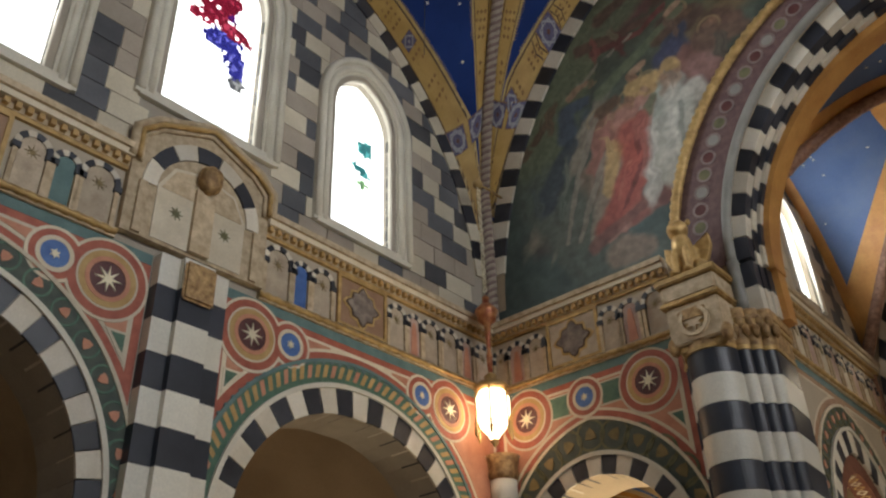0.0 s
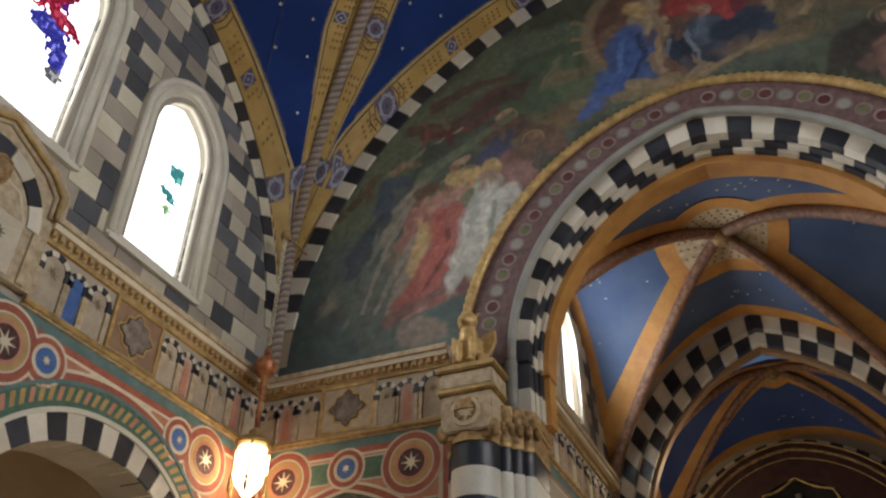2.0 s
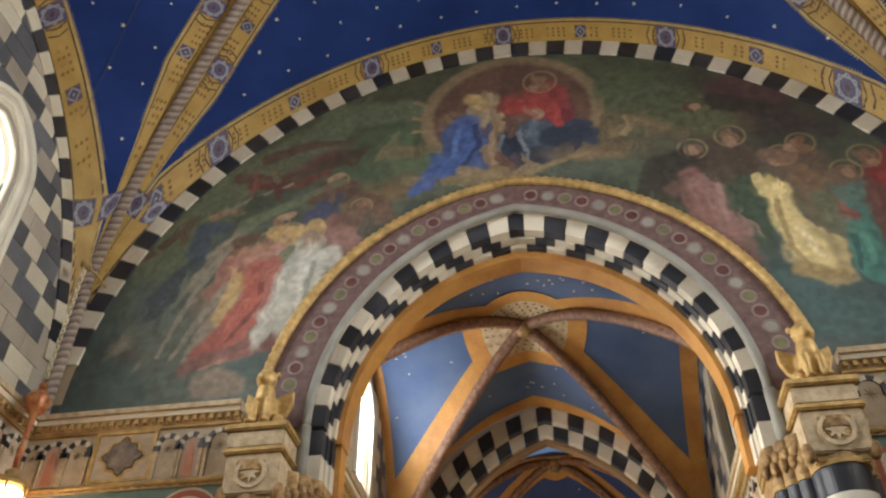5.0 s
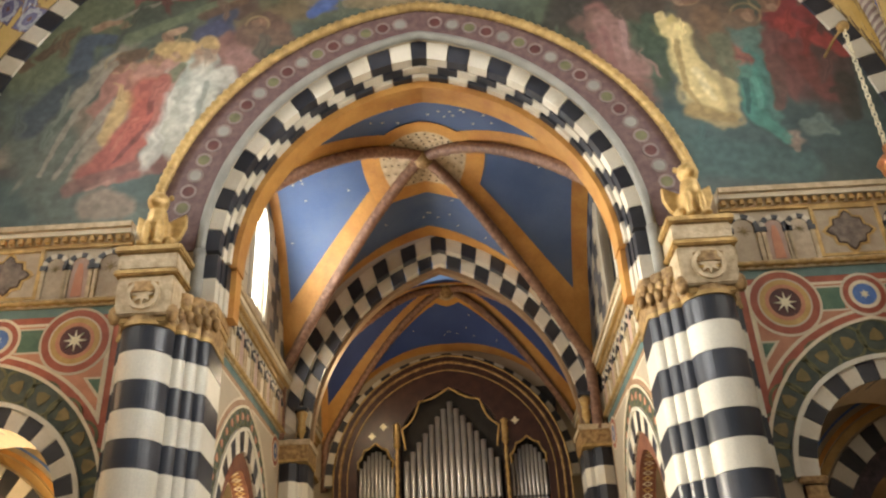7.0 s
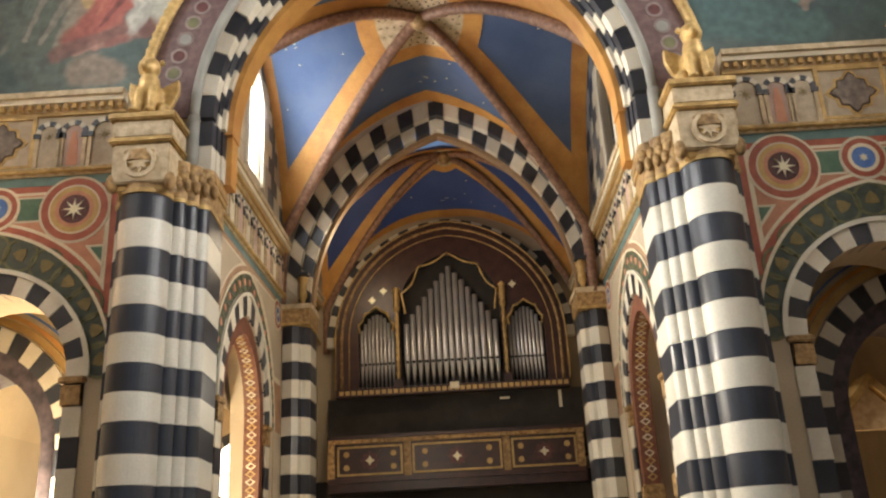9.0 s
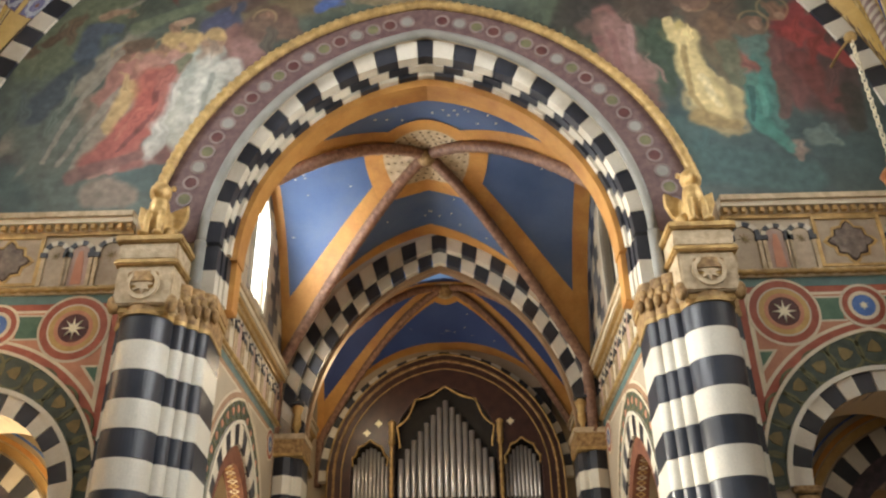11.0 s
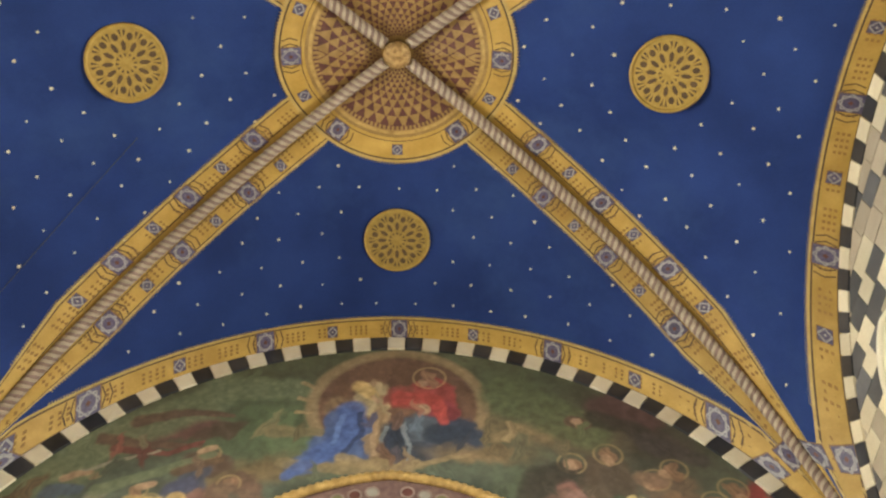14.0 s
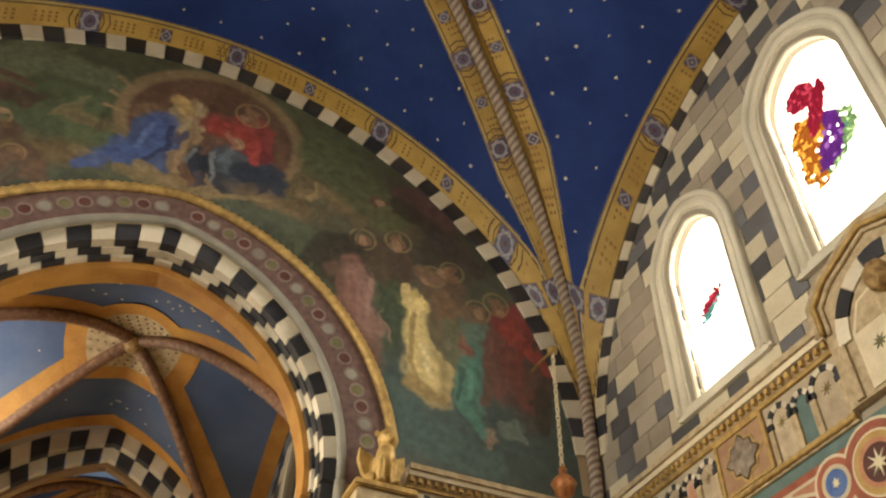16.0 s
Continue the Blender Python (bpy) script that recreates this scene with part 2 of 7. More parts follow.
RED = mat("red_mosaic", (0.30, 0.075, 0.045), (0.42, 0.12, 0.07), 6, 0.6, fine=30)
SALMON = mat("salmon_paint", (0.48, 0.20, 0.12), (0.58, 0.28, 0.17), 5, 0.6)
GREEN = mat("green_mosaic", (0.06, 0.13, 0.09), (0.11, 0.20, 0.13), 6, 0.6, fine=30)
TEAL = mat("teal_paint", (0.09, 0.16, 0.16), (0.14, 0.23, 0.22), 4, 0.65)
OCHRE = mat("ochre_paint", (0.44, 0.27, 0.09), (0.55, 0.37, 0.15), 5, 0.6)
NICHE = mat("tan_panel_paint", (0.40, 0.32, 0.23), (0.53, 0.44, 0.32), 5, 0.7, dirt=(0.30, 0.22, 0.15))
GOLDLINE = mat("gold_line_paint", (0.40, 0.27, 0.09), (0.50, 0.36, 0.14), 6, 0.6)
IVORY = mat("ivory_line", (0.60, 0.52, 0.38), (0.70, 0.62, 0.47), 4, 0.6)
MAROON = mat("maroon_paint", (0.07, 0.02, 0.02), (0.12, 0.04, 0.035), 6, 0.55)
DISC_BLUE = mat("disc_blue", (0.05, 0.12, 0.34), (0.09, 0.19, 0.45), 8, 0.5)
OLIVE = mat("olive_paint", (0.10, 0.10, 0.05), (0.18, 0.17, 0.08), 6, 0.65)
VINE = mat("vine_ground", (0.045, 0.06, 0.05), (0.08, 0.10, 0.075), 7, 0.65)
GREYROLL = mat("grey_roll", (0.22, 0.215, 0.19), (0.31, 0.30, 0.265), 3, 0.45)
MOSAICBAND = mat("dark_mosaic_ground", (0.10, 0.055, 0.055), (0.16, 0.10, 0.09), 9, 0.6, fine=30)
# near-black that puts the shade of unlit hollows into the colour
DARK = mat("painted_shade_black", (0.02, 0.017, 0.015), (0.035, 0.03, 0.027), 3, 0.9)
WOOD = mat("dark_walnut", (0.030, 0.011, 0.009), (0.062, 0.024, 0.017), 5, 0.4, fine=30)
PIPE = mat("tin_pipe", (0.50, 0.49, 0.48), (0.62, 0.61, 0.59), 3, 0.34, metal=0.7, rnd=0.1, bump=0.03)
LEAD = mat("lead_came", (0.03, 0.03, 0.03), (0.05, 0.05, 0.05), 4, 0.6)
DAYGLOW = glow("daylight_backdrop", (1.0, 1.0, 0.97), 7.0)
LAMPGLOW = glow("lamp_glass_glow", (1.0, 0.74, 0.46), 16.0)
CLEAR = glass("clear_glass", (1.0, 1.0, 0.98))
PINKF = mat("pink_marble", (0.42, 0.28, 0.22), (0.52, 0.37, 0.30), 5, 0.6)

FRONT = Matrix.Translation((0, 10, 0))
LEFT = Matrix.Translation((-HALF_W, MID, 0)) @ pose(0, 0, 0, 0, 0, 90)
RIGHT = Matrix.Translation((HALF_W, MID, 0)) @ pose(0, 0, 0, 0, 0, -90)
BACK = Matrix.Translation((0, MID - HALF_D, 0)) @ pose(0, 0, 0, 0, 0, 180)

# arches: (centre, half width, spring, apex)
LUN_F = (0.0, 7.2, 7.9, 15.3)            # vault meets the chancel wall
LUN_S = (0.0, 5.6, 8.05, 13.75)          # vault meets a side wall
ROPE_A = (0.0, 3.9, 7.3, 11.62)
ORDER0 = (0.0, 3.05, 7.3, 10.95)
ORDER1 = (0.0, 2.85, 7.3, 10.6)
SMALL = 5.58

# ---------------------------------------------------------------- nave bay: structure
bm = bmesh.new()
holes = [(ORDER0, 0.0), ((-SMALL, 1.12, 3.85, 4.98), 0.0), ((SMALL, 1.12, 3.85, 4.98), 0.0)]
pierced(bm, -7.2, 7.2, lambda u: arch_z(LUN_F, u) + 0.3, holes, 0.0, 0.9)
wall_front = structure("wall_east", bm, PLASTER, "painted chancel wall with pointed arch and two side arches", "wall", FRONT)

BAYS = (-2.68, 2.68)                      # centres of the two arcade arches on a side wall
SM_WIN, BIG_WIN = 0.61, 0.71
SM_A = lambda c, g=0.0: (c, SM_WIN + g, 10.42, 11.22 + g * 1.15)
BIG_A = lambda g=0.0: (0.0, BIG_WIN + g, 11.2, 12.12 + g * 1.15)


def side_wall(name, m, sh=0.0):
    bm = bmesh.new()
    holes = [((c + sh, 1.85, 3.75, 5.45), 0.0) for c in BAYS]
    holes += [(SM_A(c + sh), 8.2) for c in BAYS] + [((sh, *BIG_A()[1:]), 8.7)]
    pierced(bm, -5.6, 5.6, lambda u: arch_z(LUN_S, u) + 0.3, holes, 0.0, 0.7)
    return structure(name, bm, MORTAR, "clerestory wall of cream, tan and slate ashlar with three windows", "wall", m)


wall_left, wall_right = side_wall("wall_north", LEFT), side_wall("wall_south", RIGHT, 0.2)
# added wall out of view: closes the bay where the nave would go on
bm = bmesh.new()
pierced(bm, -7.2, 7.2, lambda u: arch_z(LUN_F, u) + 0.3, [((0, 3.6, 7.3, 11.4), 0.0)], 0.0, 0.9)
wall_back = structure("wall_west", bm, PLASTER, "added plain wall with a pointed arch, closing the nave bay out of view", "wall", BACK)
bm = bmesh.new()
box(bm, -16, 16, -6, 26, -0.2, 0.0)
structure("floor", bm, mat("floor_marble", (0.30, 0.25, 0.20), (0.42, 0.36, 0.29), 1.5, 0.35), "worn marble church floor", "floor")


def rib_z(s):
    return 9.0 + 7.1 * math.sqrt(max(0.0, 1 - s * s))


def web_front(x, y):
    """Height of the east or west vault cell."""
    sx, dy = min(1.0, abs(x) / HALF_W), abs(y - MID)
    yr = HALF_D * sx
    zr, zw = rib_z(sx), arch_z(LUN_F, x)
    k = 0.0 if HALF_D - yr < 1e-6 else (dy - yr) / (HALF_D - yr)
    return zr + (zw - zr) * k + 0.35 * k * (1 - k) * (1 - sx)


def web_side(x, y):
    """Height of the north or south vault cell."""
    sy, dx = min(1.0, abs(y - MID) / HALF_D), abs(x)
    xr = HALF_W * sy
    zr, zw = rib_z(sy), arch_z(LUN_S, y - MID)
    k = 0.0 if HALF_W - xr < 1e-6 else (dx - xr) / (HALF_W - xr)
    return zr + (zw - zr) * k + 0.6 * k * (1 - k) * (1 - sy)


def web_z(x, y):
    return web_front(x, y) if abs(y - MID) / HALF_D >= abs(x) / HALF_W else web_side(x, y)


def vault_cell(name, side, sg):
    bm = bmesh.new()
    n, k = 72, 26
    grid = []
    for i in range(n + 1):
        s = -1 + 2 * i / n
        s = math.sin(s * math.pi / 2)
        row = []
        for j in range(k + 1):
            t = j / k
            if side == "y":
                x = HALF_W * s
                dy = HALF_D * (abs(s) + (1 - abs(s)) * t)
                y = MID + sg * dy
                row.append(bm.verts.new((x, y, web_front(x, y))))
            else:
                y = MID + HALF_D * s
                dx = HALF_W * (abs(s) + (1 - abs(s)) * t)
                row.append(bm.verts.new((sg * dx, y, web_side(dx, y))))
        grid.append(row)
    for a, b in zip(grid, grid[1:]):
        for j in range(k):
            bm.faces.new((a[j], b[j], b[j + 1], a[j + 1]))
    bmesh.ops.remove_doubles(bm, verts=bm.verts, dist=0.001)
    return structure(name, bm, BLUE, "deep blue vault cell sown with pale stars", "vault", None, True)


vault_east, vault_west = vault_cell("ceiling_east", "y", 1), vault_cell("ceiling_west", "y", -1)
vault_north, vault_south = vault_cell("ceiling_north", "x", -1), vault_cell("ceiling_south", "x", 1)
CELLS = {"e": vault_east, "w": vault_west, "n": vault_north, "s": vault_south}


def strip(bm, rows, lift=0.02):
    """Ribbon over the vault; rows of points in plan, set a little below the cell."""
    V = [[bm.verts.new((x, y, web_z(x, y) - lift)) for x, y in r] for r in rows]
    for a, b in zip(V, V[1:]):
        for j in range(len(a) - 1):
            bm.faces.new((a[j], a[j + 1], b[j + 1], b[j]))


def wall_band(parent, kind, sg, o0, o1, material, name, label, lift):
    bm = bmesh.new()
    rows = []
    wide = o1
    for i in range(61):
        s = math.sin((-1 + 2 * i / 60) * math.pi / 2) * 0.985
        o1 = max(o0 + 0.01, min(wide, (0.455 * (HALF_D if kind == "y" else HALF_W) * (1 - abs(s)) + 0.03) * wide / 0.42))
        if kind == "y":
            x = HALF_W * s
            rows.append([(x, MID + sg * max(HALF_D - o1 + (o1 - o0) * j / 3, HALF_D * abs(s))) for j in range(4)])
        else:
            y = MID + HALF_D * s
            rows.append([(sg * max(HALF_W - o1 + (o1 - o0) * j / 3, HALF_W * abs(s)), y) for j in range(4)])
    strip(bm, rows, lift)
    return part(name, bm, material, parent, label, True)


for key, kind, sg in (("e", "y", 1), ("w", "y", -1), ("n", "x", -1), ("s", "x", 1)):
    w = 0.46 if kind == "y" else 0.43
    wall_band(CELLS[key], kind, sg, 0.0, w, GOLDLINE, "band_edge", "thin gold edge line", 0.012)
    wall_band(CELLS[key], kind, sg, 0.03, w - 0.035, OUTLINE, "band_outline", "dark painted outline", 0.016)
    wall_band(CELLS[key], kind, sg, 0.05, w - 0.06, YELLOW, "band", "yellow ornament band", 0.021)

# diagonal ribs: yellow flanks lie on the cells, a cabled stone roll runs below
RIBS = thing("vault_ribs", "diagonal ribs with twisted stone roll and yellow painted flanks", "vault ribs", "", "structure")


def rib_plan(qx, qy, s):
    return qx * HALF_W * s, MID + qy * HALF_D * s


def flank_width(s, axis):
    """Flanks narrow towards the corners."""
    a, b = (HALF_W, HALF_D) if axis == 0 else (HALF_D, HALF_W)
    return min(0.56 if axis == 0 else 0.52, (0.47 * a * (1 - s) + 0.03) * b / 9.12)


def flank(qx, qy, s, axis, o):
    """Plan point beside a diagonal rib, o metres square to it, on the side cell (0) or the end cell (1)."""
    x, y = rib_plan(qx, qy, s)
    k = 1 if axis == 0 else -1
    x, y = x + k * qx * o * HALF_D / 9.12, y - k * qy * o * HALF_W / 9.12
    return max(-HALF_W, min(HALF_W, x)), max(MID - HALF_D, min(MID + HALF_D, y))


for qx in (-1, 1):
    for qy in (-1, 1):
        for w0, w1, material, name, lift in ((0.0, 1.0, GOLDLINE, "rib_edge", 0.014), (0.1, 0.93, OUTLINE, "rib_outline", 0.019), (0.30, 0.335, OUTLINE, "rib_line", 0.029), (0.1, 0.885, YELLOW, "rib_flank", 0.024)):
            for axis in (0, 1):
                bm = bmesh.new()
                strip(bm, [[flank(qx, qy, 0.20 + 0.785 * i / 48, axis, flank_width(0.20 + 0.785 * i / 48, axis) * (w0 + (w1 - w0) * j / 3)) for j in range(4)] for i in range(49)], lift)
                part(name, bm, material, RIBS, "", True)
        bm = bmesh.new()
        pts = []
        for i in range(471):
            s = 0.03 + (0.98 - 0.03) * math.sin(math.pi / 2 * i / 470)
            x, y = rib_plan(qx, qy, s)
            pts.append((x, y, 8.9 + 7.0 * math.sqrt(1 - s * s)))
        x, y, z = pts[-1]
        n = int((z - 7.75) / 0.028)
        pts += [(x, y, z - (z - 7.75) * (i + 1) / n) for i in range(n)]
        bm.free()
        for k, (mt, lab) in enumerate(((ROPE, "pale twisted stone strand"), (ROPE_DARK, "dark twisted stone strand")) * 2):
            bm = bmesh.new()
            run, P = 0.0, [Vector(p) for p in pts]
            line = []
            for i, p in enumerate(P):
                t = (P[min(i + 1, len(P) - 1)] - P[max(i - 1, 0)]).normalized()
                a = Vector((qx * HALF_D, -qy * HALF_W, 0)).normalized()
                b = t.cross(a)
                run += (P[i] - P[i - 1]).length if i else 0.0
                th = run * 24.0 + k * math.pi / 2
                line.append(p + (a * math.cos(th) + b * math.sin(th)) * 0.06)
            tube(bm, line, 0.050, 6)
            part("cabled_roll", bm, mt, RIBS, lab, True)

# chancel arch: gilt rope, mosaic band, grey roll, two checkered orders and an orange soffit
chancel_arch = thing("chancel_arch", "pointed arch of black and cream voussoirs with gilded rope edge", "arch", "", "structure", FRONT)


def along(A, s0, s1, n, d):
    return [(arch_pt(A, s0 + (s1 - s0) * i / n)[0], d, arch_pt(A, s0 + (s1 - s0) * i / n)[1]) for i in range(n + 1)]


bm = bmesh.new()
tube(bm, along((0, 3.83, 7.3, 11.54), -0.87, 0.87, 320, -0.05), 0.08, 8, twist=24, lobes=2, depth=0.16)
part("rope_moulding", bm, GOLD, chancel_arch, "gilded rope moulding", True)
bm = bmesh.new()
band(bm, (0, 3.12, 7.3, 11.03), (0, 3.78, 7.3, 11.48), -1, 1, 60, -0.02, 0.1)
part("mosaic_band", bm, MOSAICBAND, chancel_arch, "dark mosaic band with small roundels")
DULLRING = mat("dull_ring", (0.17, 0.13, 0.12), (0.26, 0.20, 0.18), 9, 0.6)
for i in range(-19, 20):
    if i == 0:
        continue
    u, z = arch_pt((0, 3.45, 7.3, 11.25), i / 20.5)
    ring = [OLIVE, MAROON, GREYROLL][i % 3]
    bm = bmesh.new()
    disc(bm, u, z, 0.12, -0.03, 0.0, 18, 0.085)
    o = part("roundel", bm, DULLRING, chancel_arch)
    bm = bmesh.new()
    disc(bm, u, z, 0.085, -0.027, 0.0, 14)
    part("roundel_centre", bm, ring, o)
bm = bmesh.new()
tube(bm, along((0, 3.08, 7.3, 10.99), -1, 1, 80, 0.01), 0.068, 10)
part("roll_moulding", bm, GREYROLL, chancel_arch, "grey rounded moulding", True)


def voussoirs(parent, A, B, n, d0, d1, mats, phase=0, s0=-1.0, s1=1.0, gap=0.05, name="voussoir"):
    for i in range(n):
        a = s0 + (s1 - s0) * (i + gap / 2) / n
        b = s0 + (s1 - s0) * (i + 1 - gap / 2) / n
        bm = bmesh.new()
        if a < 0 < b:
            band(bm, A, B, a, 0, 2, d0, d1)
            band(bm, A, B, 0, b, 2, d0, d1)
        else:
            band(bm, A, B, a, b, 2, d0, d1)
        part(name, bm, mats[(i + phase) % len(mats)], parent)


def staggered(parent, A, B, d0, d1, half, mats):
    """Order of stones counted from the keystone down, so that the orders step against each other."""
    w, edge = 1 / 14.5, [half + k for k in range(15)]
    bm = bmesh.new()
    band(bm, A, B, -half * w, 0, 2, d0, d1)
    band(bm, A, B, 0, half * w, 2, d0, d1)
    part("voussoir", bm, mats[0], parent)
    for k in range(15):
        a, b = (edge[k] + 0.025) * w, min(1.0, (edge[k] + 0.975) * w)
        for sd in (-1, 1):
            if b - a > 0.01:
                bm = bmesh.new()
                band(bm, A, B, *sorted((sd * a, sd * b)), 2, d0, d1)
                part("voussoir", bm, mats[(k + 1) % 2], parent)


staggered(chancel_arch, ORDER1, (0, 3.2, 7.3, 11.1), 0.1, 0.27, 0.35, [BLACK, CREAM])
staggered(chancel_arch, (0, 2.83, 7.3, 10.57), (0, 3.1, 7.3, 11.0), 0.27, 0.42, 0.85, [CREAM, BLACK])
staggered(chancel_arch, (0, 2.78, 7.3, 10.50), (0, 3.1, 7.3, 11.0), 0.42, 0.52, 0.4, [CREAM, BLACK])
bm = bmesh.new()
band(bm, (0, 2.70, 7.3, 10.37), (0, 3.1, 7.3, 11.0), -1, 1, 60, 0.52, 0.9)
part("soffit_rib", bm, ORANGE, chancel_arch, "orange ornamented inner rib")

# lunette: checkered edge
lunette_edge = thing("lunette_border", "border of alternating cream and black stones under the vault", "stone border", "", "structure", FRONT)
voussoirs(lunette_edge, (0, 6.85, 7.9, 14.92), (0, 7.19, 7.9, 15.29), 61, -0.05, 0.02, [CREAM, BLACK], s0=-0.93, s1=0.93)

# compound piers of the chancel arch
PROF = [(2.9, 10.9), (2.86, 10.3)]
for cx, cy, r, a0, a1 in ((2.98, 10.2, 0.13, 195, 285), (3.09, 10.07, 0.13, 195, 285), (3.2, 9.94, 0.13, 195, 280), (3.53, 9.78, 0.33, 180, 360)):
    m = 8 if r < 0.2 else 24
    for i in range(m + 1):
        a = radians(a0 + (a1 - a0) * i / m)
        PROF.append((cx + r * math.cos(a), cy + r * math.sin(a)))
PROF += [(3.88, 9.86), (3.94, 9.86), (3.94, 9.95), (4.0, 9.95), (4.0, 10.1), (4.0, 10.9)]


def drum(bm, sg, prof, z0, z1, grow=0.0):
    cx, cy = 3.35, 10.3
    P = [(sg * (x + (x - cx) * grow), y + (y - cy) * grow) for x, y in prof]
    lo = [bm.verts.new((x, y, z0)) for x, y in P]
    hi = [bm.verts.new((x, y, z1)) for x, y in P]
    n = len(P)
    bm.faces.new(lo[::-1])
    bm.faces.new(hi)
    for i in range(n):
        bm.faces.new((lo[i], lo[(i + 1) % n], hi[(i + 1) % n], hi[i]))


def statue(name, m):
    """Seated winged lion with a book, gilded: one plain mesh."""
    bm = bmesh.new()
    def blob(c, r):
        mm = Matrix.Translation(c) @ Matrix.Diagonal((*r, 1))
        bmesh.ops.create_icosphere(bm, subdivisions=2, radius=1.0, matrix=mm)
    blob((0, 0, 0.34), (0.15, 0.19, 0.30))
    blob((0, -0.10, 0.50), (0.14, 0.15, 0.2))
    blob((0, -0.14, 0.74), (0.15, 0.14, 0.16))
    blob((0, -0.26, 0.70), (0.07, 0.09, 0.07))
    for s in (-1, 1):
        blob((s * 0.12, -0.02, 0.88), (0.04, 0.04, 0.05))
        blob((s * 0.09, -0.20, 0.22), (0.055, 0.06, 0.24))
        blob((s * 0.10, -0.27, 0.04), (0.07, 0.10, 0.045))
        blob((s * 0.17, 0.02, 0.14), (0.09, 0.17, 0.14))
        P = [(s * 0.06, 0.3), (s * 0.12, 0.56), (s * 0.33, 0.66), (s * 0.34, 0.48), (s * 0.26, 0.28), (s * 0.14, 0.2)]
        quadsolid(bm, P, 0.05, 0.13)
    bmesh.ops.recalc_face_normals(bm, faces=bm.faces)
    ob = part(name, bm, GOLD, None, "", True)
    ob.matrix_world = m
    rm = ob.modifiers.new("remesh", "REMESH")
    rm.mode, rm.voxel_size, rm.use_smooth_shade = "VOXEL", 0.018, True
    return tagged(ob, "gilded seated winged beast on a console over the pier", "statue", "gilded statues")


BANDS = [2.5, 2.84, 3.2, 3.54, 3.87, 4.23, 4.57, 4.93, 5.29, 5.67, 6.0]
for sg, nm in ((-1, "north"), (1, "south")):
    pier = thing("chancel_pier", "compound pier banded in black and cream marble", "pier", "banded piers")
    zs = [0.0] + [BANDS[0] - 0.355 * k for k in range(6, 0, -1)] + BANDS
    for i, (z0, z1) in enumerate(zip(zs, zs[1:])):
        bm = bmesh.new()
        drum(bm, sg, PROF, z0 + 0.003, z1 - 0.003)
        part("drum", bm, PIER_BLACK if (len(zs) - 2 - i) % 2 == 0 else PIER_CREAM, pier)
    cap = []
    for z0, z1, g, mt in ((6.0, 6.06, 0.03, GOLD), (6.06, 6.34, 0.02, GILT), (6.34, 6.42, 0.07, GOLD), (6.42, 6.56, 0.10, GILT)):
        bm = bmesh.new()
        drum(bm, sg, PROF, z0, z1, g)
        cap.append(part("capital", bm, mt, pier, "carved and gilded leaf capital"))
    # leaves of the capital
    for i in range(10):
        t = i / 9
        bm = bmesh.new()
        x, y = (2.80 + 0.42 * t, 10.2 - 0.42 * t)
        bmesh.ops.create_icosphere(bm, subdivisions=1, radius=1, matrix=Matrix.Translation((sg * x, y - 0.04, 6.26 + 0.12 * (i % 2))) @ Matrix.Diagonal((0.06, 0.07, 0.12, 1)))
        part("leaf", bm, GILT, cap[1], "", True)
    bm = bmesh.new()
    box(bm, *sorted((sg * 3.2, sg * 3.98)), 10.0, 10.85, 6.56, 7.3)
    part("impost", bm, STONECARV, pier)
    for z0, z1, mt in ((6.56, 6.93, CREAM), (6.93, 7.3, BLACK)):
        for x0, y0, y1 in ((2.85, 10.1, 10.27), (2.83, 10.27, 10.42), (2.80, 10.42, 10.6)):
            bm = bmesh.new()
            box(bm, *sorted((sg * x0, sg * 3.2)), y0, y1, z0 + 0.003, z1 - 0.003)
            part("springer", bm, mt, pier)
    bm = bmesh.new()
    box(bm, *sorted((sg * 2.72, sg * 3.2)), 10.6, 10.88, 6.56, 7.3)
    part("soffit_springer", bm, ORANGE, pier)
    bm = bmesh.new()
    tube(bm, [(sg * 3.08, 10.0, 6.56 + 0.15 * i) for i in range(6)], 0.085, 10)
    part("roll_moulding", bm, GREYROLL, pier, "", True)
    # console block that bears the statue
    console = thing("console_block", "carved stone console with a roundel, partly gilded", "console", "consoles")
    for z0, z1, w, mt, nme in ((6.02, 6.12, 0.30, GOLD, "necking"), (6.12, 6.66, 0.36, STONECARV, "block"), (6.66, 6.74, 0.41, GOLD, "cornice"), (6.74, 6.98, 0.38, STONECARV, "frieze"), (6.98, 7.08, 0.43, GOLD, "top")):
        bm = bmesh.new()
        box(bm, sg * 3.53 - w, sg * 3.53 + w, 9.42 - (w - 0.36), 10.0, z0, z1)
        bmesh.ops.bevel(bm, geom=bm.edges[:], offset=0.02, segments=2, affect="EDGES")
        part(nme, bm, mt, console)
    bm = bmesh.new()
    disc(bm, sg * 3.53, 6.39, 0.21, 9.38, 9.43, 24, 0.16)
    star(bm, sg * 3.53, 6.39, 0.14, 9.385, 9.43, 8, 0.5)
    part("roundel", bm, STONECARV, console)
    for k in (-1, 1):
        bm = bmesh.new()
        bmesh.ops.create_icosphere(bm, subdivisions=2, radius=1, matrix=Matrix.Translation((sg * 3.53 + k * 0.36, 9.5, 6.15)) @ Matrix.Diagonal((0.08, 0.1, 0.13, 1)))
        part("carved_head", bm, GILT, console, "small gilded knob", True)
    statue("lion_statue", Matrix.Translation((sg * 3.55, 9.68, 7.08)))

